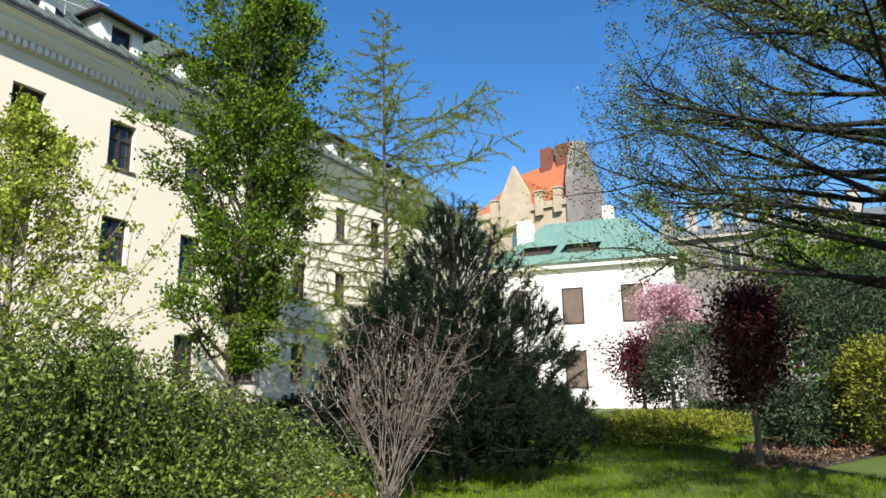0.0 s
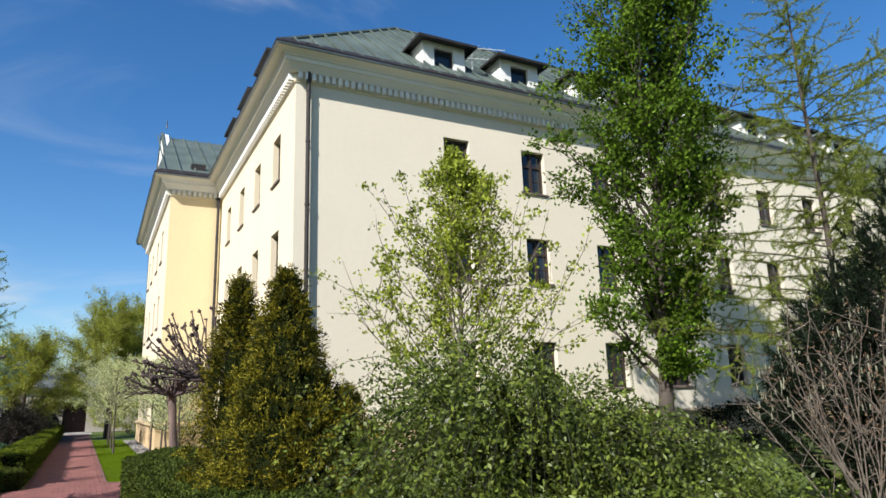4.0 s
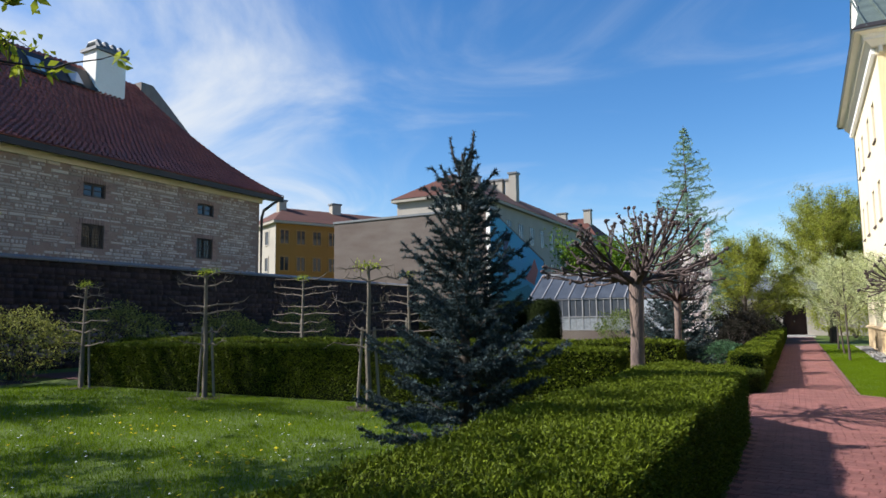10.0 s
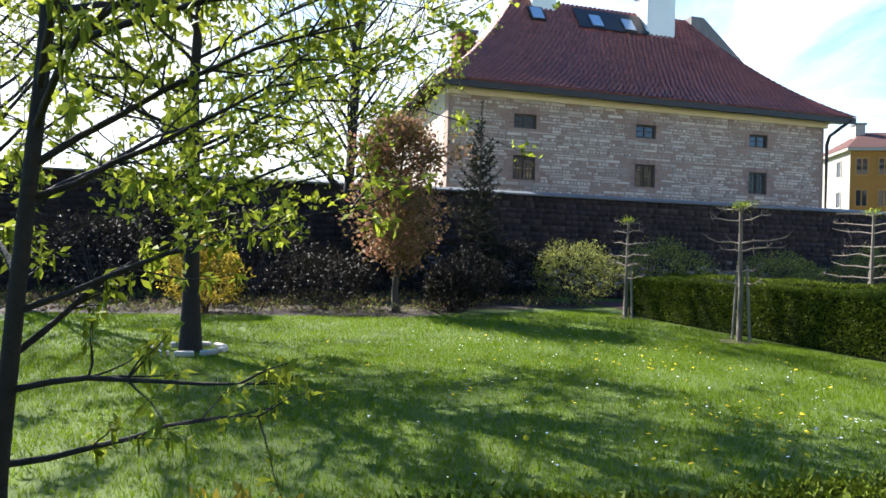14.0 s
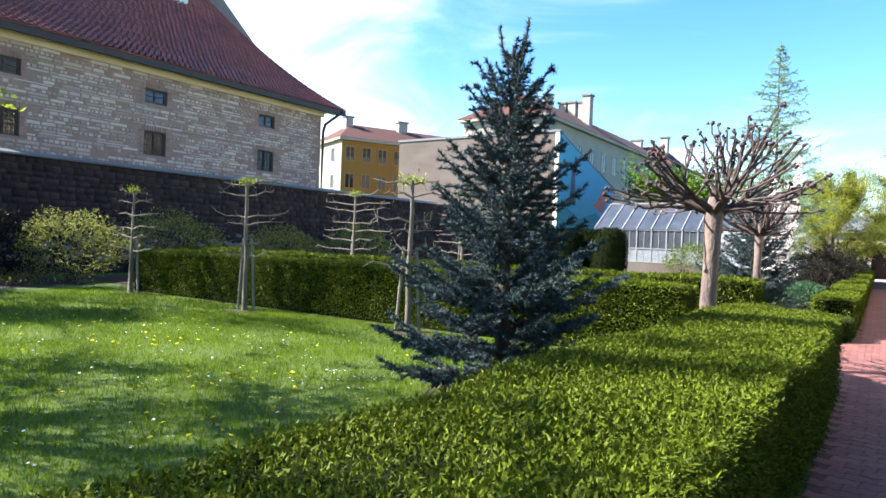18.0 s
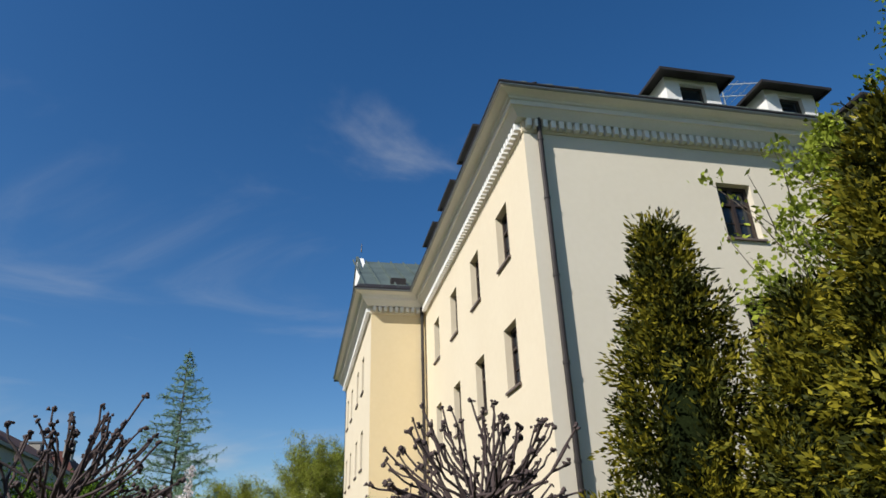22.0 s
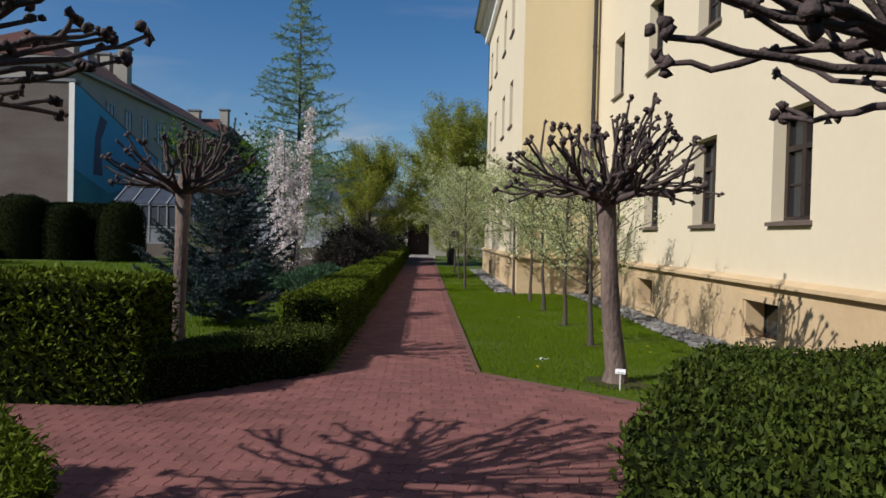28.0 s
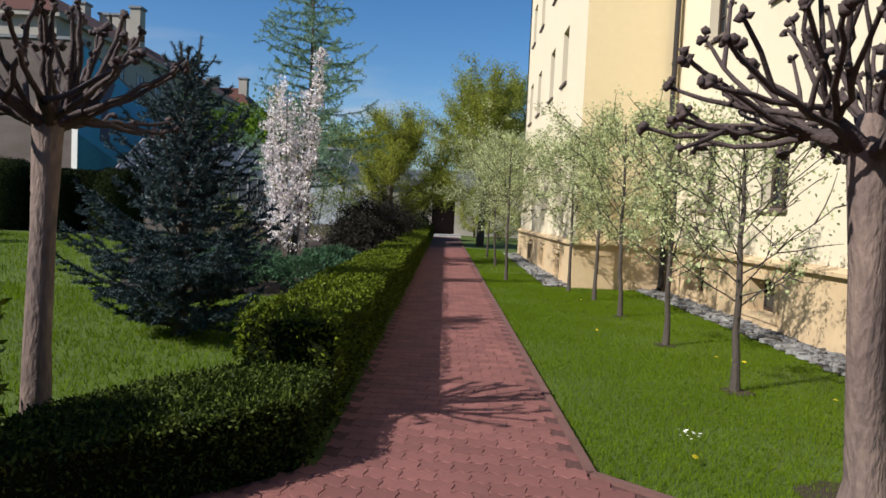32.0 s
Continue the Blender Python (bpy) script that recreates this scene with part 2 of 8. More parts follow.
def leaf_mat(name, base, hue, trans=0.3, rough=0.6, spread=0.4, spec=0.10):
    return material(name, base, rough, dark=tuple(c * 0.75 for c in base), scale=1.5, fine=9, bump=0, spec=spec, per="island", spread=spread, hue=hue, trans=trans)


M_PLASTER = material("cream_plaster", (0.72, 0.635, 0.47), 0.9, (0.67, 0.58, 0.42), 0.5, 7, 0.2, 0.12, 120)
M_PLASTER_PALE = material("pale_plaster", (0.70, 0.64, 0.515), 0.9, (0.65, 0.59, 0.465), 0.5, 7, 0.2, 0.12, 120)
M_PLASTER_YELLOW = material("warm_yellow_plaster", (0.72, 0.59, 0.36), 0.9, (0.67, 0.54, 0.32), 0.5, 7, 0.2, 0.12, 120)
M_PLINTH = material("ochre_plinth_plaster", (0.61, 0.46, 0.28), 0.9, (0.50, 0.36, 0.21), 1.3, 9, 0.25, 0.25, 60)
M_TRIM = material("cornice_paint", (0.80, 0.79, 0.75), 0.8, (0.72, 0.71, 0.67), 1.2, 14, 0.3, 0.08, 60)
M_WHITE = material("white_plaster", (0.82, 0.80, 0.75), 0.85, (0.72, 0.70, 0.65), 0.8, 9, 0.3, 0.1, 80)
M_STONE_SILL = material("brown_sill", (0.16, 0.12, 0.10), 0.6, (0.10, 0.08, 0.07), 4, 40, 0.3, 0.1, 80)
M_WINDOW_WOOD = material("dark_brown_window_wood", (0.045, 0.032, 0.026), 0.5, (0.03, 0.02, 0.016), 6, 60, 0.4, 0.1, 90)
M_COPPER = material("weathered_green_grey_roof_sheet", (0.15, 0.19, 0.165), 0.55, (0.06, 0.08, 0.07), 0.9, 9, 0.35, 0.1, 30, metal=0.25, stretch=(1, 1, 1))
M_PATINA = material("pale_green_copper_roof", (0.16, 0.27, 0.22), 0.6, (0.10, 0.19, 0.16), 0.6, 6, 0.2, 0.1, 30, metal=0.1)
M_DARK_METAL = material("dark_brown_sheet", (0.045, 0.038, 0.035), 0.5, (0.028, 0.024, 0.022), 2, 20, 0.3, 0.05, 30, metal=0.3)
M_GUTTER = material("grey_gutter_sheet", (0.34, 0.36, 0.36), 0.45, (0.25, 0.27, 0.27), 1.5, 20, 0.3, 0.05, 30, metal=0.5)
M_LAWN = material("lawn_soil_and_turf", (0.085, 0.13, 0.012), 0.95, (0.045, 0.07, 0.008), 0.9, 30, 0.2, 0.6, 50)
M_SOIL = material("dark_garden_soil", (0.056, 0.036, 0.028), 0.95, (0.026, 0.017, 0.013), 3, 40, 0.2, 0.8, 40)
M_PAVER = material("red_concrete_paver", (0.24, 0.096, 0.084), 0.85, (0.16, 0.062, 0.054), 2.0, 60, 0.3, 0.35, 220, per="object", spread=0.16)
M_PAVER_STUFF = material("red_concrete_pavers_far", (0.24, 0.096, 0.084), 0.85, (0.16, 0.062, 0.054), 2.0, 60, 0.3, 0.35, 220, per="island", spread=0.16)
M_JOINT = material("sandy_joint", (0.115, 0.051, 0.044), 0.95, (0.072, 0.033, 0.029), 5, 70, 0.3, 0.5, 90)
M_CONCRETE = material("pale_concrete", (0.50, 0.48, 0.44), 0.9, (0.38, 0.36, 0.33), 1.5, 30, 0.3, 0.3, 80)
M_KERB = material("grey_red_kerb", (0.17, 0.085, 0.072), 0.9, (0.11, 0.055, 0.045), 4, 50, 0.3, 0.3, 80)
M_STRIP = material("grey_stone_strip", (0.30, 0.29, 0.28), 0.9, (0.16, 0.16, 0.15), 5, 40, 0.2, 0.7, 40, per="island", spread=0.35)
# inner twigs, near-black: the shade within the foliage is put into this colour
M_HEDGE_CORE = material("hedge_inner_twig_shade", (0.014, 0.02, 0.006), 1.0, (0.006, 0.009, 0.003), 8, 40, 0.3, 0.8, 30, spec=0.03)
M_HEDGE = leaf_mat("yew_hedge_leaves", (0.100, 0.132, 0.008), (0.044, 0.066, 0.005), 0.16, spread=0.3)
M_HEDGE_BOX = leaf_mat("privet_hedge_leaves", (0.056, 0.078, 0.011), (0.019, 0.034, 0.008), 0.14)
M_BARK_LIME = material("grey_brown_lime_bark", (0.25, 0.18, 0.145), 0.9, (0.085, 0.062, 0.058), 4, 30, 0.45, 1.0, 35, stretch=(1, 1, 0.35))
M_BARK_ROD = material("dark_brown_lime_rods", (0.105, 0.075, 0.070), 0.9, (0.042, 0.030, 0.028), 9, 60, 0.3, 0.6, 60)
M_BARK_DARK = material("dark_bark", (0.10, 0.08, 0.065), 0.9, (0.045, 0.036, 0.03), 6, 50, 0.3, 0.8, 50, stretch=(1, 1, 0.35))
M_BARK_GREY = material("grey_bark", (0.20, 0.17, 0.13), 0.9, (0.11, 0.09, 0.07), 6, 50, 0.3, 0.7, 50, stretch=(1, 1, 0.35))
M_TWIG = material("bare_pinkish_twigs", (0.20, 0.165, 0.135), 0.9, (0.075, 0.06, 0.045), 8, 50, 0.3, 0.3, 60)
M_STAKE = material("grey_wooden_stake", (0.26, 0.23, 0.19), 0.9, (0.16, 0.14, 0.11), 6, 60, 0.3, 0.4, 60, stretch=(1, 1, 0.2))
M_SPRUCE = leaf_mat("blue_spruce_needles", (0.075, 0.107, 0.112), (0.018, 0.031, 0.034), 0.08, spec=0.03)
M_PINE = leaf_mat("pine_needles", (0.015, 0.024, 0.013), (0.006, 0.010, 0.006), 0.05, spec=0.02)
# green inner scales, darkened further for the shade inside the thuja
M_THUJA_DARK = leaf_mat("shade_darkened_green_thuja_scales", (0.050, 0.056, 0.010), (0.020, 0.028, 0.006), 0.12)
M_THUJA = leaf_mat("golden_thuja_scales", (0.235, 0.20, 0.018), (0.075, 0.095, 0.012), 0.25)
M_SPRING = leaf_mat("fresh_spring_leaves", (0.30, 0.34, 0.035), (0.17, 0.22, 0.02), 0.45)
M_COLUMN = leaf_mat("bright_green_leaves", (0.11, 0.185, 0.016), (0.04, 0.085, 0.008), 0.35)
M_PEAR = leaf_mat("pale_yellow_green_leaves", (0.33, 0.38, 0.05), (0.15, 0.21, 0.022), 0.4)
M_BLOSSOM = leaf_mat("white_blossom", (0.54, 0.58, 0.32), (0.21, 0.28, 0.07), 0.4)
M_PINK = leaf_mat("pale_pink_blossom", (0.88, 0.83, 0.83), (0.74, 0.62, 0.65), 0.25)
M_LARCH = leaf_mat("larch_needles", (0.23, 0.28, 0.045), (0.12, 0.165, 0.025), 0.4)
M_LARCH_BLUE = leaf_mat("pale_larch_needles", (0.25, 0.38, 0.25), (0.15, 0.26, 0.16), 0.45)
M_WEEP = leaf_mat("dark_green_shrub_leaves", (0.125, 0.165, 0.026), (0.036, 0.062, 0.010), 0.25, rough=0.42, spec=0.3)
M_PINE_GREY = leaf_mat("grey_green_pine_needles", (0.060, 0.088, 0.045), (0.028, 0.045, 0.024), 0.08, spec=0.03)
M_PINK_DEEP = leaf_mat("pink_blossom", (0.60, 0.36, 0.41), (0.46, 0.24, 0.30), 0.35)
M_BARK_BLACK = material("blackish_bark", (0.032, 0.027, 0.025), 0.9, (0.014, 0.012, 0.011), 6, 50, 0.3, 0.5, 50)
M_RED_BRICK = material("dark_red_chimney_brick", (0.19, 0.065, 0.045), 0.9, (0.12, 0.042, 0.03), 1.5, 14, 0.25, 0.3, 20)
M_OLIVE_SPRING = leaf_mat("olive_spring_leaves", (0.33, 0.36, 0.06), (0.21, 0.24, 0.035), 0.5)
M_RED = leaf_mat("dark_red_leaves", (0.085, 0.02, 0.025), (0.045, 0.012, 0.016), 0.3)
M_BERB = leaf_mat("dark_purple_green_leaves", (0.024, 0.019, 0.016), (0.014, 0.02, 0.010), 0.2)
M_JUNIPER = leaf_mat("yellow_green_juniper", (0.19, 0.20, 0.025), (0.07, 0.095, 0.015), 0.2)
M_GRASS = leaf_mat("grass_blades", (0.150, 0.230, 0.012), (0.105, 0.170, 0.009), 0.45, spread=0.14, spec=0.02)


def glass_mat(name, tint=(0.02, 0.025, 0.03)):
    m = bpy.data.materials.new(name)
    m.use_nodes = True
    b = m.node_tree.nodes["Principled BSDF"]
    b.inputs["Base Color"].default_value = (*tint, 1)
    b.inputs["Roughness"].default_value = 0.06
    b.inputs["Specular IOR Level"].default_value = 0.6
    return m


M_GLASS = glass_mat("dark_window_glass")

# ---- the large structure ----
XB, YC, YW, XW = 4.06, -1.02, 11.08, 1.97     # west face, front face, wing's south face, wing's west face
WALL_TOP = 10.40


def path_x(y):
    """The right edge of the path, which runs a little askew to the house."""
    return 0.06 - 0.0125 * y


# ground: one sheet to the horizon
xs = np.array([-1500, -400, -120, -60] + list(range(-40, 61, 4)) + [120, 400, 1500], float)
ys = np.array([-1500, -400, -120, -60] + list(range(-40, 61, 4)) + [120, 400, 1500], float)
gx, gy = np.meshgrid(xs, ys, indexing="ij")
gz = np.full_like(gx, -0.03)
gi = np.arange(gx.size).reshape(gx.shape)
gfaces = np.stack([gi[:-1, :-1], gi[1:, :-1], gi[1:, 1:], gi[:-1, 1:]], -1).reshape(-1, 4)
ground = add("ground", np_mesh("ground", np.stack([gx, gy, gz], -1).reshape(-1, 3), gfaces), M_LAWN)
tagged(ground, "green spring lawn and garden ground around the path", "lawn", kind="structure")

# paving bed: straight path, the widened crossing with cut corners, the crossing arms
PATH_Y0, PATH_Y1, PATH_W = -30.0, 40.0, 1.58
PLAZA = [(0.06, 0.0), (1.72, -1.45), (7.0, -1.45), (7.0, -2.75), (1.05, -2.75), (0.12, -5.0), (-1.48, -5.3), (-3.15, -3.55), (-22.0, -3.55), (-22.0, -1.6), (-3.12, -1.6), (-1.54, -0.05)]
bed = Geo()
bed.put([(path_x(PATH_Y0), PATH_Y0, -0.004), (path_x(PATH_Y1), PATH_Y1, -0.004), (path_x(PATH_Y1) - PATH_W, PATH_Y1, -0.004), (path_x(PATH_Y0) - PATH_W, PATH_Y0, -0.004)], [(0, 1, 2, 3)])
bed.put([(x, y, -0.008) for x, y in PLAZA], [tuple(range(len(PLAZA)))[::-1]])
pavement = add("pavement", bed.mesh("pavement"), M_JOINT)
tagged(pavement, "garden path of red interlocking concrete pavers", "path", kind="structure")
slab = Geo().box(path_x(40) - PATH_W - 0.1, 40.0, -0.05, path_x(40) + 0.25, 46.0, 0.004)
tagged(add("pavement_end", slab.mesh("slab"), M_CONCRETE), "pale concrete slab at the end of the path", "pavement", kind="structure")

# kerb stones along the path's right edge and the lawn corner
kerb = thing("kerb", "narrow concrete edging stones beside the red path", "kerb")
kerb["kind"] = "structure"


def kerb_run(a, b):
    a, b = Vector(a), Vector(b)
    n = max(1, int((b - a).length / 1.0))
    d = (b - a) / n
    side = Vector((-d.y, d.x, 0)).normalized() * 0.03
    for i in range(n):
        p, q = a + d * i + d.normalized() * 0.006, a + d * (i + 1) - d.normalized() * 0.006
        g = Geo().prism([p - side + Vector((0, 0, -0.06)), p + side + Vector((0, 0, -0.06)), p + side + Vector((0, 0, 0.014)), p - side + Vector((0, 0, 0.014))], q - p)
        add("kerb_stone", g.mesh("kerb_stone"), M_KERB, kerb)


kerb_run((path_x(0) + 0.03, 0.03, 0), (path_x(40) + 0.03, 40, 0))
kerb_run((0.09, 0.02, 0), (1.74, -1.42, 0))
kerb_run((1.74, -1.42, 0), (5.0, -1.42, 0))


def wall(name, label, origin, along, inward, length, z0, z1, openings, thick, mat):
    """A thick wall from origin along a direction, with openings (u0, u1, za, zb) that go through it."""
    o, a, w = Vector(origin), Vector(along), Vector(inward)
    us = sorted({0.0, length, *[u for q in openings for u in q[:2]]})
    zs = sorted({z0, z1, *[z for q in openings for z in q[2:]]})

    def p(u, z, d=0.0):
        return o + a * u + w * d + Vector((0, 0, z))

    g = Geo()
    for u0, u1 in zip(us, us[1:]):
        for za, zb in zip(zs, zs[1:]):
            um, zm = (u0 + u1) / 2, (za + zb) / 2
            if any(q[0] < um < q[1] and q[2] < zm < q[3] for q in openings):
                continue
            g.quad(p(u0, za), p(u1, za), p(u1, zb), p(u0, zb))
            g.quad(p(u0, za, thick), p(u0, zb, thick), p(u1, zb, thick), p(u1, za, thick))
    for u0, u1, za, zb in openings:
        g.quad(p(u0, za), p(u0, zb), p(u0, zb, thick), p(u0, za, thick))
        g.quad(p(u1, za), p(u1, za, thick), p(u1, zb, thick), p(u1, zb))
        g.quad(p(u0, za), p(u0, za, thick), p(u1, za, thick), p(u1, za))
        g.quad(p(u0, zb), p(u1, zb), p(u1, zb, thick), p(u0, zb, thick))
    for u in (0.0, length):
        g.quad(p(u, z0), p(u, z0, thick), p(u, z1, thick), p(u, z1))
    g.quad(p(0, z1), p(length, z1), p(length, z1, thick), p(0, z1, thick))
    bm = bmesh.new()
    bm.from_mesh(g.mesh("tmp"))
    bmesh.ops.remove_doubles(bm, verts=bm.verts, dist=0.0005)
    me = bpy.data.meshes.new(name)
    bm.to_mesh(me)
    bm.free()
    return tagged(add(name, me, mat), label, "wall", kind="structure")


ROWS_Z = ((1.80, 3.25), (5.08, 6.53), (8.05, 9.50))
WEST_Y = ((0.577, 1.495), (3.265, 4.165), (5.935, 6.805), (8.63, 9.47))
west_open = [(y0 - YC, y1 - YC, za, zb) for y0, y1 in WEST_Y for za, zb in ROWS_Z]
wall_west = wall("wall_west", "cream plastered facade of the long house", (XB, YC + 0.003, 0), (0, 1, 0), (1, 0, 0), YW - YC, 0.98, WALL_TOP, west_open, 0.5, M_PLASTER)
FRONT_X = [8.67 + 2.86 * i for i in range(9)]
front_open = [(x - XB, x - XB + 0.9, za, zb) for x in FRONT_X for za, zb in ROWS_Z]
wall_front = wall("wall_front", "pale cream plastered front of the long house", (XB + 0.003, YC, 0), (1, 0, 0), (0, 1, 0), 36.0, 0.98, WALL_TOP, front_open, 0.5, M_PLASTER_PALE)
wall_wing_s = wall("wall_wing_south", "windowless warm yellow side of the projecting wing", (XW + 0.003, YW, 0), (1, 0, 0), (0, 1, 0), XB - XW + 0.5, 0.98, WALL_TOP, [], 0.5, M_PLASTER_YELLOW)
WING_Y = ((13.55, 14.4), (15.9, 16.75), (18.9, 19.75), (21.2, 22.05))
WING_END = 23.5
wing_open = [(y0 - YW, y1 - YW, za, zb) for y0, y1 in WING_Y for za, zb in ROWS_Z]
wall_wing_w = wall("wall_wing_west", "cream facade of the projecting wing", (XW, YW + 0.003, 0), (0, 1, 0), (1, 0, 0), WING_END - YW, 0.98, WALL_TOP, wing_open, 0.5, M_PLASTER)
wall_back = wall("wall_wing_north", "cream plastered far end of the wing", (XW, WING_END, 0), (1, 0, 0), (0, -1, 0), 10.0, 0.0, WALL_TOP, [], 0.4, M_PLASTER)

# plinth with small cellar windows
CELLAR_Y = ((1.05, 2.05), (6.0, 6.9), (8.8, 9.6))
pl_open = [(y0 - YC, y1 - YC, 0.20, 0.72) for y0, y1 in CELLAR_Y]
wall_plinth = wall("wall_plinth_west", "ochre plinth with small cellar openings", (XB - 0.05, YC - 0.047, 0), (0, 1, 0), (1, 0, 0), YW - YC + 0.05, -0.1, 0.95, pl_open, 0.5, M_PLINTH)
wall("wall_plinth_front", "ochre plinth under the front", (XB - 0.047, YC - 0.05, 0), (1, 0, 0), (0, 1, 0), 36.0, -0.1, 0.95, [], 0.4, M_PLINTH)
wall("wall_plinth_wing_south", "ochre plinth of the wing", (XW - 0.047, YW - 0.05, 0), (1, 0, 0), (0, 1, 0), XB - XW, -0.1, 0.95, [], 0.4, M_PLINTH)
wing_cellar = [(y0 - YW, y0 - YW + 1.0, 0.05, 0.75) for y0 in (12.6, 15.6, 18.6)]
wall("wall_plinth_wing_west", "ochre plinth of the wing with cellar openings", (XW - 0.05, YW - 0.047, 0), (0, 1, 0), (1, 0, 0), WING_END - YW, -0.1, 0.95, wing_cellar, 0.5, M_PLINTH)


def ledge(name, label, profile, path, mat):
    """A moulding: profile of (out, z) carried along a path of (x, y) with the outside on its left, mitred at the corners."""
    pts = [Vector((x, y)) for x, y in path]
    rings = []
    for i, p in enumerate(pts):
        ds = []
        if i > 0:
            ds.append((p - pts[i - 1]).normalized())
        if i < len(pts) - 1:
            ds.append((pts[i + 1] - p).normalized())
        ns = [Vector((-d.y, d.x)) for d in ds]
        n = ns[0] if len(ns) == 1 else (ns[0] + ns[1]) / (1 + ns[0].dot(ns[1]))
        rings.append([(p.x + n.x * o, p.y + n.y * o, z) for o, z in profile])
    k = len(profile)
    v = [q for r in rings for q in r]
    f = [(i * k + j, i * k + (j + 1) % k, (i + 1) * k + (j + 1) % k, (i + 1) * k + j) for i in range(len(pts) - 1) for j in range(k)]
    f += [tuple(range(k)), tuple(range((len(pts) - 1) * k, len(pts) * k))[::-1]]
    ob = add(name, py_mesh(name, v, f), mat)
    bm = bmesh.new()
    bm.from_mesh(ob.data)
    bmesh.ops.recalc_face_normals(bm, faces=bm.faces)
    bm.to_mesh(ob.data)
    bm.free()
    return tagged(ob, label, "moulding", kind="structure")


# walked from the far front corner, round the house corner and up the west side: the outside lies to the left after this turn
ROUND = [(XW, WING_END), (XW, YW), (XB, YW), (XB, YC), (40.0, YC)]
SIDE = -1.0


def prof(points):
    return [(SIDE * o, z) for o, z in points]


ledge("trim_plinth", "stone ledge above the plinth", prof([(0.04, 0.95), (0.13, 0.95), (0.13, 1.00), (0.02, 1.06), (-0.05, 1.06), (-0.05, 0.95)]), ROUND, M_PLINTH)
# wall plaster, darker than the trim, to deepen the shade in the dentil gaps
ledge("trim_frieze", "plain frieze band behind the dentils", prof([(0.0, 10.38), (0.025, 10.385), (0.04, 10.43), (0.04, 10.66), (-0.1, 10.66), (-0.1, 10.38)]), ROUND, M_PLASTER)
CORNICE = [(0.04, 10.66), (0.17, 10.665), (0.20, 10.70), (0.34, 10.845), (0.385, 10.845), (0.385, 10.955), (0.425, 10.97), (0.435, 11.015), (0.49, 11.05), (0.58, 11.075), (0.64, 11.09), (0.64, 11.14), (-0.3, 11.14), (-0.3, 10.66)]
ledge("trim_cornice", "broad moulded cornice under the eaves", prof(CORNICE), ROUND, M_TRIM)
ledge("roof_gutter", "grey sheet gutter along the eaves", prof([(0.645, 11.09), (0.69, 11.09), (0.71, 11.11), (0.71, 11.145), (0.645, 11.145)]), ROUND, M_GUTTER)

# dentils, one mesh shared by all
dentil_me = bevelled(Geo().box(-0.058, 0, 10.455, 0.058, 0.15, 10.655).mesh("dentil"), 0.008)
dentil_me.materials.append(M_TRIM)
n_dentil = 0


def dentils(a, b, rz, owner):
    global n_dentil
    a, b = Vector(a), Vector(b)
    n = int((b - a).length / 0.192)
    for i in range(n):
        if n_dentil >= 300:
            return
        p = a + (b - a) * ((i + 0.5) / n)
        d = new("dentil", dentil_me)
        d.matrix_basis = pose(p.x, p.y, 0, 0, 0, rz)
        d.parent = owner
        n_dentil += 1


frieze = bpy.data.objects["trim_frieze"]
dentils((XB - 0.185, YC, 0), (XB - 0.185, YW - 0.2, 0), -90, frieze)
dentils((XB, YC - 0.185, 0), (XB + 29.0, YC - 0.185, 0), 0, frieze)
dentils((XW, YW - 0.185, 0), (XB - 0.2, YW - 0.185, 0), 0, frieze)
dentils((XW - 0.185, YW, 0), (XW - 0.185, WING_END, 0), -90, frieze)

# roof: hipped over the front block, lower slope of seamed sheet metal
E0, RZ = 11.16, 16.4
RIDGE_Y = 4.4
TANP = (RZ - E0) / (RIDGE_Y - (YC - 0.66))
rx0 = XB - 0.66 + (RZ - E0) / TANP
roof = thing("roof", "weathered green-grey sheet metal hipped roof with standing seams", "roof")
roof["kind"] = "structure"
rg = Geo()
rg.put([(XB - 0.66, YC - 0.66, E0), (40.7, YC - 0.66, E0), (40.7, RIDGE_Y, RZ), (rx0, RIDGE_Y, RZ)], [(0, 1, 2, 3)])
rg.put([(XB - 0.66, YC - 0.66, E0), (rx0, RIDGE_Y, RZ), (rx0, 23.5, RZ), (XB - 0.66, 23.5, E0)], [(0, 1, 2, 3)])
rg.put([(rx0, RIDGE_Y, RZ), (40.7, RIDGE_Y, RZ), (40.7, 15, E0), (rx0, 23.5, RZ)], [(0, 1, 2, 3)])
add("roof_sheet", rg.mesh("roof_sheet"), M_COPPER, roof)
for i in range(56):
    x = XB - 0.1 + 0.62 * i
    if x > 39:
        break
    top = min(1.0, (x - (XB - 0.66)) / (rx0 - (XB - 0.66)))
    y1, z1 = YC - 0.66 + (RIDGE_Y - YC + 0.66) * top, E0 + (RZ - E0) * top
    add("seam", Geo().prism([(x - 0.022, YC - 0.70, E0 + 0.0), (x + 0.022, YC - 0.70, E0 + 0.0), (x + 0.022, YC - 0.70, E0 + 0.085), (x - 0.022, YC - 0.70, E0 + 0.085)], (0, y1 - YC + 0.68, z1 - E0)).mesh("seam"), M_COPPER, roof)
for a, b in (((XB - 0.66, YC - 0.66, E0 + 0.03), (rx0, RIDGE_Y, RZ + 0.03)), ((rx0, RIDGE_Y, RZ + 0.03), (40.7, RIDGE_Y, RZ + 0.03))):
    add("ridge_cap", Geo().tube([a, b], 0.06, 6).mesh("ridge_cap"), M_COPPER, roof)
# dark edge sheet along the eaves
ledge("roof_edge", "dark sheet metal edge over the gutter", prof([(0.60, 11.15), (0.73, 11.15), (0.73, 11.19), (0.50, 11.40), (0.46, 11.36)]), ROUND, M_DARK_METAL)

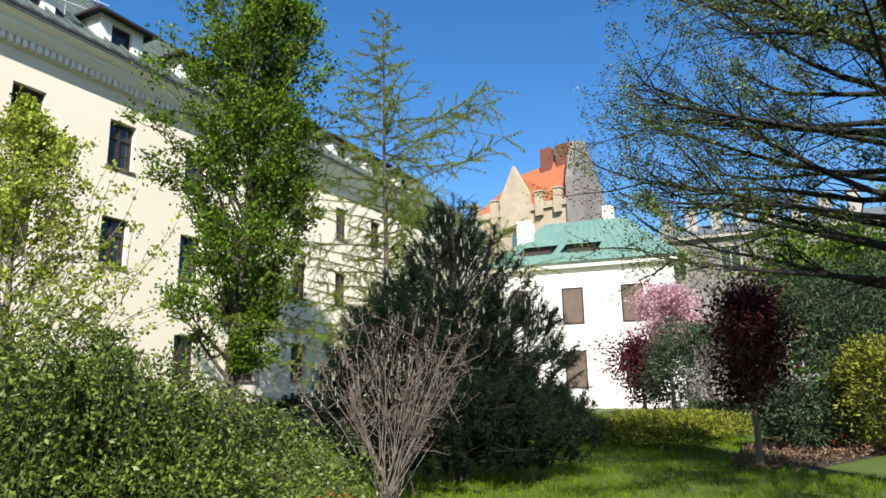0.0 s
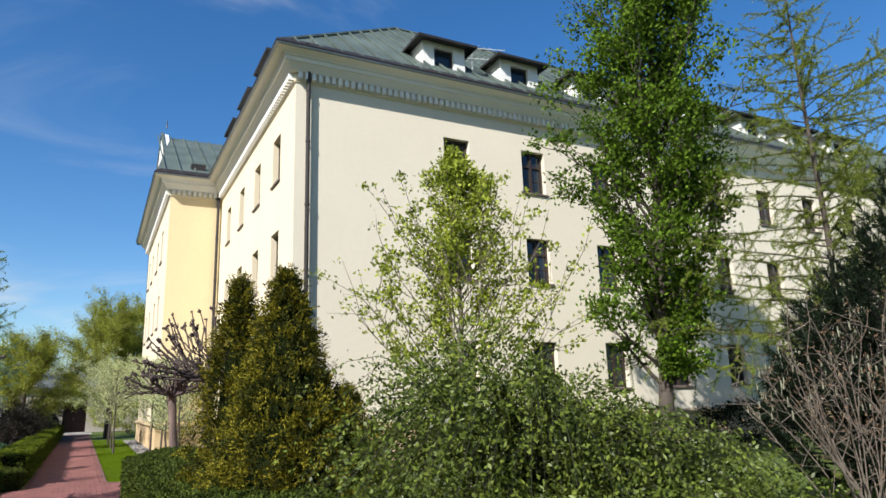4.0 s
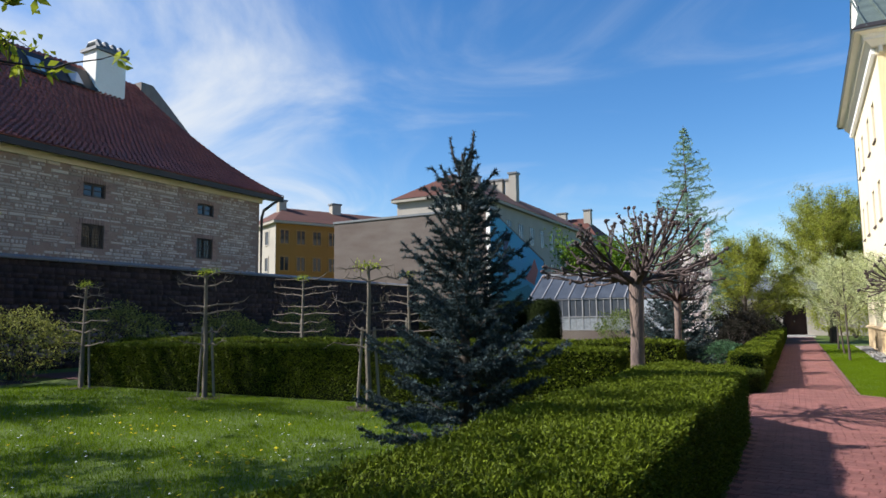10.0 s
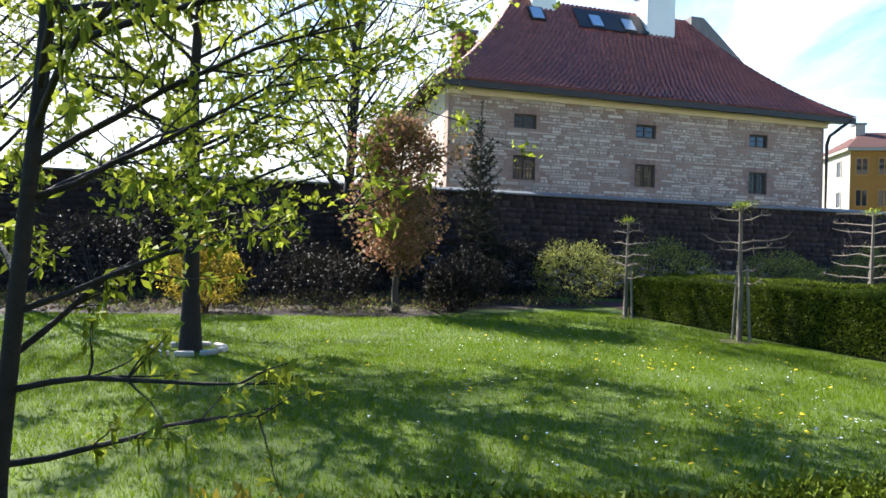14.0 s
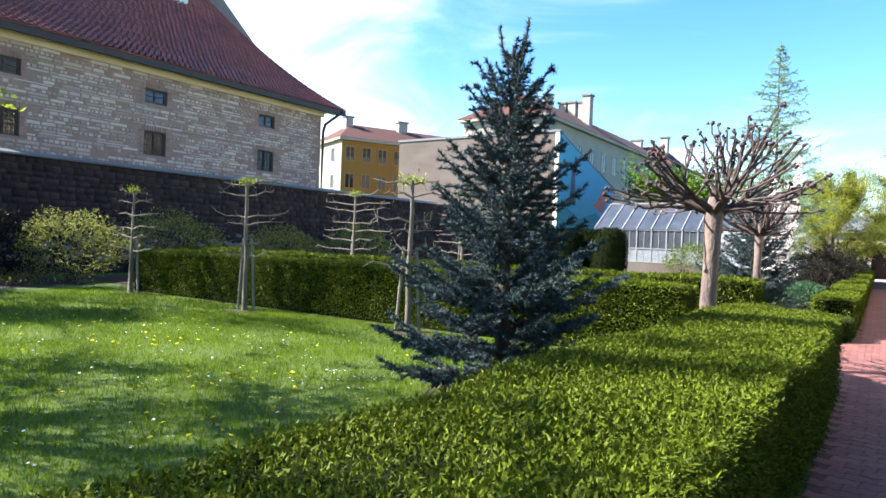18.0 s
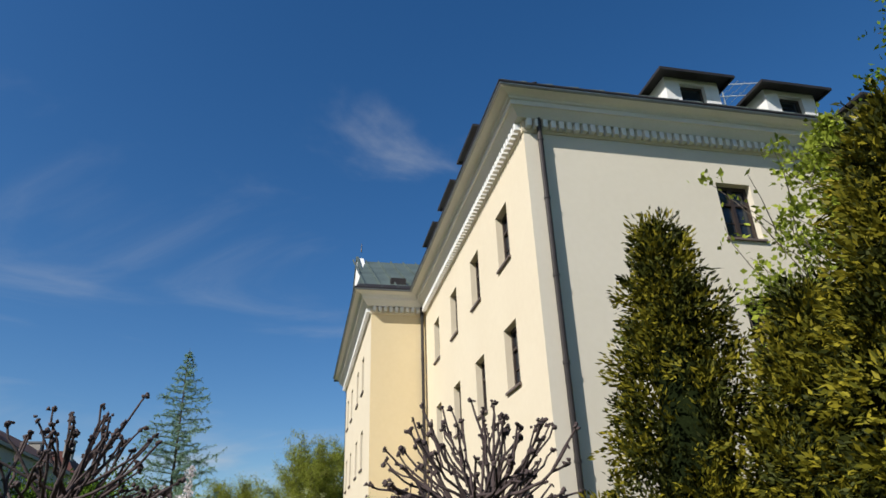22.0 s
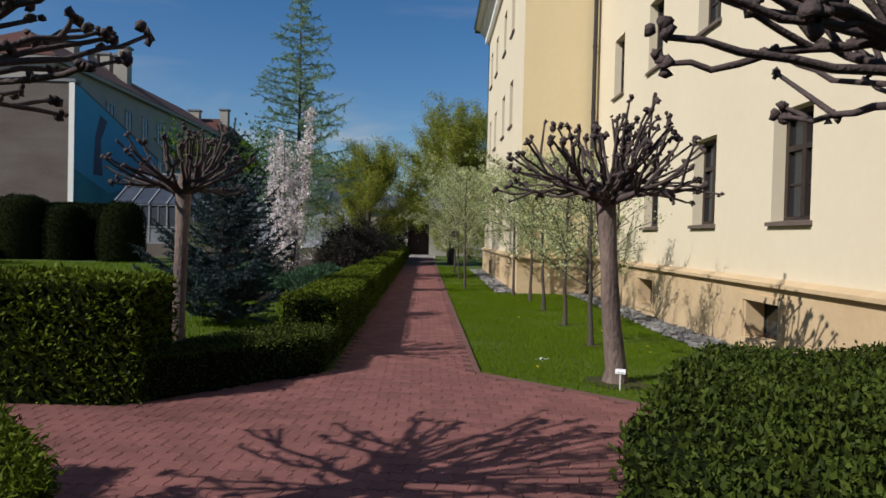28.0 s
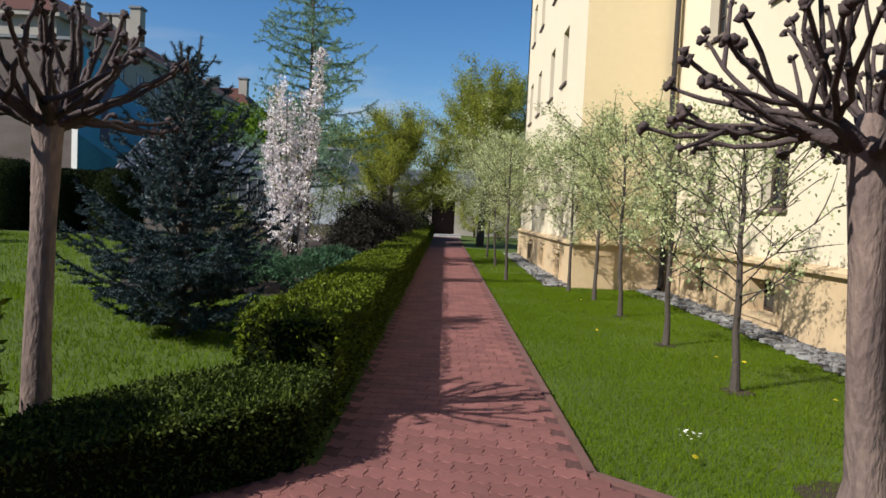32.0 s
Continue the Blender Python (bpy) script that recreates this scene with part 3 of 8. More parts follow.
# wing roof with a small white gable over its west front
wing_roof = thing("roof_wing", "green-grey sheet metal roof of the projecting wing", "roof")
wing_roof["kind"] = "structure"
WR_Y, WR_Z = 17.2, 15.4
wr = Geo()
wr.put([(XW - 0.66, YW - 0.66, E0), (XB + 4, YW - 0.66, E0), (XB + 4, WR_Y, WR_Z), (XW + 0.3, WR_Y, WR_Z)], [(0, 1, 2, 3)])
wr.put([(XW + 0.3, WR_Y, WR_Z), (XB + 4, WR_Y, WR_Z), (XB + 4, WING_END + 0.7, E0), (XW - 0.66, WING_END + 0.7, E0)], [(0, 1, 2, 3)])
add("roof_sheet", wr.mesh("roof_sheet"), M_COPPER, wing_roof)
for i in range(6):
    x = XW - 0.3 + 0.62 * i
    add("seam", Geo().prism([(x - 0.022, YW - 0.70, E0), (x + 0.022, YW - 0.70, E0), (x + 0.022, YW - 0.70, E0 + 0.085), (x - 0.022, YW - 0.70, E0 + 0.085)], (0, WR_Y - YW + 0.7, WR_Z - E0)).mesh("seam"), M_COPPER, wing_roof)
gable = Geo().prism([(XW - 0.1, 11.6, E0), (XW - 0.1, 22.8, E0), (XW - 0.1, WR_Y, WR_Z + 0.15)], (0.3, 0, 0))
add("gable", gable.mesh("gable"), M_WHITE, wing_roof, "white plastered gable")
add("oculus", Geo().tube([(XW - 0.125, WR_Y - 2.1, 12.9), (XW - 0.08, WR_Y - 2.1, 12.9)], 0.3, 14).mesh("oculus"), M_GLASS, wing_roof, "small round window")
for ya, yb in ((11.45, WR_Y), (22.95, WR_Y)):
    cop = Geo().prism([(XW - 0.16, ya, E0), (XW - 0.16, ya, E0 + 0.06), (XW - 0.16, yb, WR_Z + 0.24), (XW - 0.16, yb, WR_Z + 0.16)], (0.13, 0, 0))
    add("coping", cop.mesh("coping"), M_COPPER, wing_roof)
add("finial", Geo().tube([(XW + 0.1, WR_Y, WR_Z + 0.5), (XW + 0.1, WR_Y, WR_Z + 0.95)], (0.04, 0.012), 6).mesh("finial"), M_DARK_METAL, wing_roof)
add("finial_bar", Geo().box(XW + 0.085, WR_Y - 0.16, WR_Z + 0.74, XW + 0.115, WR_Y + 0.16, WR_Z + 0.77).mesh("finial_bar"), M_DARK_METAL, wing_roof)
add("roof_hatch", Geo().box(XW + 0.8, YW + 0.35, E0 + 0.55, XW + 1.4, YW + 0.75, E0 + 0.92).mesh("roof_hatch"), M_DARK_METAL, wing_roof)


# windows: dark timber casements set back in the reveals
def make_window(w, h, label):
    """Built at the origin: x across, z up, outside towards -y."""
    ob = thing("window", label, "window")
    ob["kind"] = "structure"
    fr = Geo()
    t, d0, d1 = 0.075, 0.17, 0.25
    fr.box(0, d0, 0, t, d1, h).box(w - t, d0, 0, w, d1, h).box(t, d0, 0, w - t, d1, t).box(t, d0, h - t, w - t, d1, h)
    add("window_frame", fr.mesh("window_frame"), M_WINDOW_WOOD, ob)
    add("transom", Geo().box(t, d0 - 0.01, h * 0.64, w - t, d1, h * 0.64 + 0.07).mesh("transom"), M_WINDOW_WOOD, ob)
    for z0, z1 in ((t, h * 0.64), (h * 0.64 + 0.07, h - t)):
        add("mullion", Geo().box(w / 2 - 0.045, d0 - 0.012, z0, w / 2 + 0.045, d1, z1).mesh("mullion"), M_WINDOW_WOOD, ob)
        for a, b in ((t, w / 2 - 0.045), (w / 2 + 0.045, w - t)):
            add("pane", Geo().box(a, 0.215, z0, b, 0.222, z1).mesh("pane"), M_GLASS, ob)
    for a, b in ((t, w / 2 - 0.045), (w / 2 + 0.045, w - t)):
        add("glazing_bar", Geo().box(a, 0.195, h * 0.33, b, 0.214, h * 0.33 + 0.03).mesh("glazing_bar"), M_WINDOW_WOOD, ob)
    add("window_sill", Geo().prism([(-0.05, -0.06, -0.05), (-0.05, d0, -0.05), (-0.05, d0, 0.03), (-0.05, -0.06, 0.0)], (w + 0.1, 0, 0)).mesh("window_sill"), M_STONE_SILL, ob)
    return ob


first = make_window(0.90, 1.45, "dark brown timber casement window with a brown sill")
placed = False
for y0, y1 in WEST_Y + tuple((a, b) for a, b in WING_Y):
    xw = XB if y1 < YW else XW
    for za, zb in ROWS_Z:
        m = pose(xw, y1, za, 0, 0, -90) @ Matrix.Diagonal(((y1 - y0) / 0.9, 1, 1, 1))
        if not placed:
            first.matrix_basis = m
            placed = True
        else:
            ob = copy_thing(first, pose(xw, y1, za, 0, 0, -90))
            ob.scale = ((y1 - y0) / 0.9, 1, 1)
for x in FRONT_X:
    for za, zb in ROWS_Z:
        ob = copy_thing(first, pose(x, YC, za, 0, 0, 0))
        ob.scale = (1, 1, 1)


def cellar_window(w, h):
    ob = thing("cellar_window", "small dark cellar window in the plinth", "window")
    ob["kind"] = "structure"
    add("window_frame", Geo().box(0, 0.26, 0, 0.05, 0.31, h).box(w - 0.05, 0.26, 0, w, 0.31, h).box(0.05, 0.26, 0, w - 0.05, 0.31, 0.05).box(0.05, 0.26, h - 0.05, w - 0.05, 0.31, h).mesh("f"), M_WINDOW_WOOD, ob)
    add("pane", Geo().box(0.05, 0.28, 0.05, w - 0.05, 0.29, h - 0.05).mesh("p"), M_GLASS, ob)
    add("surround", Geo().box(-0.12, -0.025, -0.1, w + 0.12, 0.0, -0.005).box(-0.12, -0.025, h + 0.005, w + 0.12, 0.0, h + 0.1).box(-0.12, -0.025, -0.005, -0.005, 0.0, h + 0.005).box(w + 0.005, -0.025, -0.005, w + 0.12, 0.0, h + 0.005).mesh("s"), M_PLINTH, ob)
    return ob


cw = cellar_window(0.95, 0.52)
cw.matrix_basis = pose(XB - 0.05, CELLAR_Y[0][1], 0.20, 0, 0, -90)
for y0, y1 in CELLAR_Y[1:]:
    copy_thing(cw, pose(XB - 0.05, y1, 0.20, 0, 0, -90))
for y0 in (12.6, 15.6, 18.6):
    copy_thing(cw, pose(XW - 0.05, y0 + 1.0, 0.1, 0, 0, -90))


# drainpipes
def drainpipe(x, y, label):
    ob = thing("drainpipe", label, "drainpipe")
    add("pipe", Geo().tube([(x, y, 0.12), (x, y, 10.55)], 0.058, 10).mesh("pipe"), M_DARK_METAL, ob, smooth=False)
    add("swan_neck", Geo().tube([(x, y, 10.5), (x, y, 10.8), (x - 0.12, y - 0.25, 11.05), (x - 0.2, y - 0.5, 11.3)], 0.058, 10).mesh("neck"), M_DARK_METAL, ob)
    for z in (1.4, 3.2, 5.0, 6.8, 8.6, 10.1):
        add("bracket", Geo().tube([(x, y, z), (x, y, z + 0.06)], 0.072, 10).mesh("bracket"), M_DARK_METAL, ob)
    add("shoe", Geo().tube([(x, y, 0.3), (x, y, 0.14), (x - 0.08, y - 0.12, 0.04)], 0.065, 10).mesh("shoe"), M_DARK_METAL, ob)
    return ob


drainpipe(XB + 0.33, YC - 0.14, "dark brown drainpipe on the corner of the house")
drainpipe(XB - 0.16, YW - 0.14, "dark brown drainpipe in the corner of the wing")


# dormers
def dormer(group):
    """At the origin: front faces -y, base centre at the origin."""
    ob = thing("dormer", "white plastered dormer with a dark overhanging roof", "dormer", group)
    w, h, dp = 1.55, 1.25, 2.4
    for x0, x1 in ((-w / 2, -0.36), (0.36, w / 2)):
        add("front_pier", Geo().box(x0, 0, -0.75, x1, 0.28, h).mesh("front_pier"), M_WHITE, ob)
    add("lintel", Geo().box(-0.36, 0.004, h - 0.16, 0.36, 0.276, h - 0.004).mesh("lintel"), M_WHITE, ob)
    add("breast", Geo().box(-0.36, 0.004, -0.75, 0.36, 0.276, -0.18).mesh("breast"), M_WHITE, ob)
    for x0 in (-w / 2, w / 2 - 0.12):
        add("cheek", Geo().prism([(x0, 0.28, -0.6), (x0, 0.28, h), (x0, dp, h)], (0.12, 0, 0)).mesh("cheek"), M_WHITE, ob)
    add("window_frame", Geo().box(-0.36, 0.12, -0.18, -0.29, 0.19, h - 0.16).box(0.29, 0.12, -0.18, 0.36, 0.19, h - 0.16).box(-0.29, 0.12, -0.18, 0.29, 0.19, -0.11).box(-0.29, 0.12, h - 0.22, 0.29, 0.19, h - 0.16).mesh("wf"), M_WINDOW_WOOD, ob)
    add("pane", Geo().box(-0.29, 0.15, -0.11, 0.29, 0.16, h - 0.22).mesh("pane"), M_GLASS, ob)
    r = Geo()
    e, k = 0.30, 0.42
    r.put([(-w / 2 - e, -e - 0.05, h), (w / 2 + e, -e - 0.05, h), (w / 2 + e, dp + 0.6, h), (-w / 2 - e, dp + 0.6, h),
           (-0.25, 0.35, h + k), (0.25, 0.35, h + k), (0.25, dp + 0.6, h + k), (-0.25, dp + 0.6, h + k)],
          [(0, 1, 5, 4), (1, 2, 6, 5), (3, 0, 4, 7), (4, 5, 6, 7), (0, 3, 2, 1)])
    r.box(-w / 2 - e, -e - 0.06, h - 0.07, w / 2 + e, -e, h + 0.01).box(-w / 2 - e, -e, h - 0.07, -w / 2 - e + 0.05, dp, h + 0.01).box(w / 2 + e - 0.05, -e, h - 0.07, w / 2 + e, dp, h + 0.01)
    add("dormer_roof", r.mesh("dormer_roof"), M_DARK_METAL, ob)
    return ob


d0 = dormer("dormers on the sheet metal roof")
d0.matrix_basis = pose(9.05, -0.55, 11.72)
for x in (12.0, 15.1, 18.0, 21.0, 24.0, 27.0, 30.0):
    copy_thing(d0, pose(x, -0.55, 11.72))
for y in (4.2, 7.4, 10.5):
    copy_thing(d0, pose(XB + 0.40, y, 12.4, 0, 0, -90))
# aerial between the dormers
aer = thing("aerial", "white television aerial on the roof", "aerial")
add("mast", Geo().tube([(10.5, 0.1, 12.0), (10.5, 0.1, 13.6)], 0.02, 6).mesh("mast"), M_GUTTER, aer)
for k, zz in enumerate((13.1, 13.5)):
    add("boom", Geo().tube([(10.3, 0.1, zz), (11.7, -0.2, zz + 0.05)], 0.014, 5).mesh("boom"), M_WHITE, aer)
    for j in range(6):
        add("rod", Geo().tube([(10.4 + 0.22 * j, -0.2, zz), (10.4 + 0.22 * j, 0.3, zz)], 0.007, 4).mesh("rod"), M_WHITE, aer)

# ---- hedges ----
def inside(poly, x, y):
    """Which of the points lie in the polygon."""
    n, res = len(poly), np.zeros(len(x), bool)
    for i in range(n):
        (x0, y0), (x1, y1) = poly[i], poly[(i + 1) % n]
        if y0 != y1:
            cut = ((y0 > y) != (y1 > y)) & (x < (x1 - x0) * (y - y0) / (y1 - y0) + x0)
            res ^= cut
    return res


def hedge(label, poly, height, density, mat, size=(0.034, 0.017), lump=0.035, blade=False):
    """A clipped hedge on a footprint (counter-clockwise): twiggy core, near-black for the shade inside, and a skin of
    leaves on top and sides.
    """
    ob = thing("hedge", label, "hedge", "clipped hedges of the garden")
    cx, cy = np.mean([p[0] for p in poly]), np.mean([p[1] for p in poly])
    n = len(poly)
    area2 = sum(poly[i][0] * poly[(i + 1) % n][1] - poly[(i + 1) % n][0] * poly[i][1] for i in range(n))
    if area2 < 0:
        poly = poly[::-1]
    norm = []
    for i in range(n):
        d = Vector((poly[(i + 1) % n][0] - poly[i][0], poly[(i + 1) % n][1] - poly[i][1])).normalized()
        norm.append((d.y, -d.x))
    shrink = 0.035
    inner = []
    for i in range(n):
        (ax, ay), (bx, by) = norm[i - 1], norm[i]
        k = 1 + ax * bx + ay * by
        inner.append((poly[i][0] - (ax + bx) / k * shrink, poly[i][1] - (ay + by) / k * shrink))
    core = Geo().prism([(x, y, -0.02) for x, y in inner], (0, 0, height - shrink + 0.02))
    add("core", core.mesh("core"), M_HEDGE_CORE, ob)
    xs_, ys_ = [p[0] for p in poly], [p[1] for p in poly]
    m = int((max(xs_) - min(xs_)) * (max(ys_) - min(ys_)) * density)
    px_, py_ = RNG.uniform(min(xs_), max(xs_), m), RNG.uniform(min(ys_), max(ys_), m)
    keep = inside(poly, px_, py_)
    px_, py_ = px_[keep], py_[keep]
    C = [np.stack([px_, py_, height + RNG.normal(-0.012, lump * 0.5, len(px_))], 1)]
    O = [np.tile([0, 0, 1.0], (len(px_), 1))]
    for i in range(n):
        (x0, y0), (x1, y1) = poly[i], poly[(i + 1) % n]
        L = math.hypot(x1 - x0, y1 - y0)
        m = int(L * height * density * 0.8)
        u, z = RNG.uniform(0, 1, m), height * RNG.uniform(0.0, 1.0, m) ** 0.8
        o = RNG.normal(-0.012, lump * 0.6, m)
        C.append(np.stack([x0 + (x1 - x0) * u + norm[i][0] * o, y0 + (y1 - y0) * u + norm[i][1] * o, z], 1))
        O.append(np.tile([norm[i][0], norm[i][1], 0.35], (m, 1)))
    C, O = np.concatenate(C), np.concatenate(O)
    # soft waves of the clipped surface
    w = 0.022 * np.sin(C[:, 0] * 2.3 + C[:, 1] * 1.7) + 0.015 * np.sin(C[:, 0] * 5.1 - C[:, 1] * 4.3)
    C = C + O * w[:, None]
    lf = add("foliage", leaf_mesh("foliage", C, O, size[0], size[1], RNG, 1.05 if blade else 1.1, blade=blade), mat, ob)
    lf["kind"] = "stuff"
    return ob


hedge("clipped green yew hedge beside the red path", [(-1.5, -22.0), (-1.44, -5.5), (-2.75, -3.95), (-2.75, -5.4), (-2.62, -22.0)], 0.86, 11500, M_HEDGE, (0.027, 0.0125), blade=True)
hedge("long clipped green hedge behind the lawn", [(-17.2, -4.5), (-3.4, -4.6), (-3.4, -3.75), (-17.2, -3.6)], 1.03, 3000, M_HEDGE, (0.06, 0.018), blade=True)
hedge("tall dark green hedge block beside the crossing", [(-20.0, -1.55), (-2.95, -1.6), (-2.95, -0.7), (-20.0, -0.6)], 1.05, 1200, M_HEDGE, (0.065, 0.028))
hedge("low clipped hedge with cut corner at the crossing", [(-2.95, -1.58), (-1.58, -0.08), (-1.6, 0.62), (-2.1, 0.75), (-2.95, -0.35)], 0.40, 5200, M_HEDGE_BOX)
hedge("knee-high clipped hedge along the red path", [(path_x(0) - 1.62, 0.68), (path_x(38) - 1.62, 38.0), (path_x(38) - 2.3, 38.0), (-2.28, 0.78)], 0.72, 1500, M_HEDGE, (0.045, 0.021))
hedge("broad clipped dark green hedge beside the red path", [(0.28, -22.0), (1.75, -22.0), (1.45, -5.4), (2.6, -3.95), (4.0, -3.95), (4.0, -3.0), (1.35, -3.0), (0.22, -4.95)], 0.84, 3500, M_HEDGE_BOX, (0.036, 0.019))


# ---- trees ----
def curve(p0, d0, length, n, rng, wander=0.12, up=0.0, droop=0.0):
    """A wandering line of n points from p0 along d0."""
    p, d = np.array(p0, float), np.array(d0, float)
    d /= np.linalg.norm(d) + 1e-9
    out, step = [p.copy()], length / (n - 1)
    for i in range(n - 1):
        d = d + rng.normal(0, wander, 3) + np.array([0, 0, up - droop * (i / n)])
        d /= np.linalg.norm(d) + 1e-9
        p = p + d * step
        out.append(p.copy())
    return np.array(out)


def knob_arrays(c, r, rng):
    """A lumpy fist of a pollarded rod."""
    a = np.array([(0, 0, 1), (0.894, 0, 0.447), (0.276, 0.851, 0.447), (-0.724, 0.526, 0.447), (-0.724, -0.526, 0.447), (0.276, -0.851, 0.447),
                  (0.724, 0.526, -0.447), (-0.276, 0.851, -0.447), (-0.894, 0, -0.447), (-0.276, -0.851, -0.447), (0.724, -0.526, -0.447), (0, 0, -1)])
    f = [(0, 1, 2), (0, 2, 3), (0, 3, 4), (0, 4, 5), (0, 5, 1), (1, 6, 2), (2, 7, 3), (3, 8, 4), (4, 9, 5), (5, 10, 1), (2, 6, 7), (3, 7, 8), (4, 8, 9), (5, 9, 10), (1, 10, 6), (11, 7, 6), (11, 8, 7), (11, 9, 8), (11, 10, 9), (11, 6, 10)]
    return c + a * r * rng.uniform(0.5, 1.45, (12, 1)), np.array(f)


def pollard_lime(x, y, fork, radius, top, lean, seed, trunk_r=0.13, rods=9, label="pollarded lime tree with bare knobbly branches"):
    rng = np.random.default_rng(seed)
    ob = thing("lime_tree", label, "tree", "pollarded limes beside the path", x, y)
    tp = np.array([(0, 0, -0.05), (0.01, 0, 0.12), (lean[0] * 0.3, lean[1] * 0.3, fork * 0.33), (lean[0] * 0.7, lean[1] * 0.7, fork * 0.7), (lean[0], lean[1], fork), (lean[0], lean[1], fork + 0.22)])
    tv, tf = tube_arrays(tp, [trunk_r * 1.5, trunk_r * 1.2, trunk_r * 1.03, trunk_r * 0.95, trunk_r * 1.15, trunk_r * 0.7], 14)
    tv = tv + rng.normal(0, trunk_r * 0.03, tv.shape)
    add("trunk", np_mesh("trunk", tv, tf), M_BARK_LIME, ob, smooth=True)
    head = np.array([lean[0], lean[1], fork + 0.06])
    rise = top - fork - 0.06
    n_limb = 9
    for k in range(n_limb):
        mid = k >= 7
        az0 = 2 * math.pi * (k + rng.uniform(-0.2, 0.2)) / 7
        d = np.array([math.cos(az0), math.sin(az0), rng.uniform(1.0, 1.8) if mid else rng.uniform(0.22, 0.5)])
        limb = curve(head - np.array([0, 0, 0.05]), d, radius * rng.uniform(0.26, 0.36), 5, rng, 0.10, 0.02)
        lv, lf = tube_arrays(limb, np.linspace(trunk_r * 0.62, 0.030, 5), 9)
        lo = add("limb", np_mesh("limb", lv + rng.normal(0, 0.003, lv.shape), lf), M_BARK_ROD, ob, smooth=True)
        for r in range(rods):
            at = limb[int(rng.choice((1, 2, 3, 3, 4, 4)))]
            az = az0 + rng.normal(0, 0.42 if not mid else 1.3)
            el = (math.asin(rng.uniform(-0.06, 0.93)) if not mid else rng.uniform(0.8, 1.5))
            reach = rng.uniform(0.84, 1.06)
            end = head + reach * np.array([radius * math.cos(el) * math.cos(az), radius * math.cos(el) * math.sin(az), rise * math.sin(el) + 0.04])
            span = np.linalg.norm(end - at)
            mid_p = at + (end - at) * 0.55 + np.array([math.cos(az), math.sin(az), -0.9]) * span * rng.uniform(0.03, 0.11)
            ts = np.linspace(0, 1, 8)[:, None]
            rod = (1 - ts) ** 2 * at + 2 * ts * (1 - ts) * mid_p + ts ** 2 * end
            rod[1:-1] += rng.normal(0, 0.009 * radius, (6, 3))
            lines, knobs = [(rod, np.linspace(rng.uniform(0.016, 0.023), 0.011, 8))], [(rod[-1], rng.uniform(0.028, 0.046) * min(1.0, radius))]
            if rng.random() < 0.55:
                knobs.append((rod[int(rng.integers(3, 6))] + rng.normal(0, 0.006, 3), 0.026))
            for q in range(int(rng.choice((0, 0, 1, 1, 2))) if radius > 1 else 0):
                s0 = rod[int(rng.integers(2, 6))]
                dd = (rod[-1] - rod[2]) * rng.uniform(0.3, 0.6) + rng.normal(0, 0.10, 3) + np.array([0, 0, 0.10])
                sh = np.stack([s0, s0 + dd * 0.5 + rng.normal(0, 0.012, 3), s0 + dd])
                lines.append((sh, np.linspace(0.016, 0.011, 3)))
                knobs.append((sh[-1], rng.uniform(0.022, 0.040)))
            vs, fs, n = [], [], 0
            for pts, radii in lines:
                v, f = tube_arrays(pts, radii, 6)
                vs.append(v), fs.append(np.concatenate([f[:, [0, 1, 2]], f[:, [0, 2, 3]]]) + n)
                n += len(v)
            for c, kr in knobs:
                for q in range(4):
                    v, f = knob_arrays(c + rng.normal(0, kr * 0.5, 3), kr * rng.uniform(0.45, 0.85), rng)
                    vs.append(v), fs.append(f + n)
                    n += 12
            add("rod", np_mesh("rod", np.concatenate(vs), np.concatenate(fs)), M_BARK_ROD, lo)
    return ob


pollard_lime(-3.06, -4.68, 2.06, 1.42, 3.26, (0.04, 0.03), 11, 0.105, 8)
pollard_lime(1.57, -4.9, 2.04, 1.30, 3.32, (-0.03, 0.0), 12, 0.098, 7)
pollard_lime(1.55, -0.2, 1.9, 1.12, 2.82, (-0.18, -0.1), 13, 0.095, 7)
pollard_lime(-3.2, -0.05, 1.88, 0.84, 2.58, (0.03, 0.05), 14, 0.072, 5)


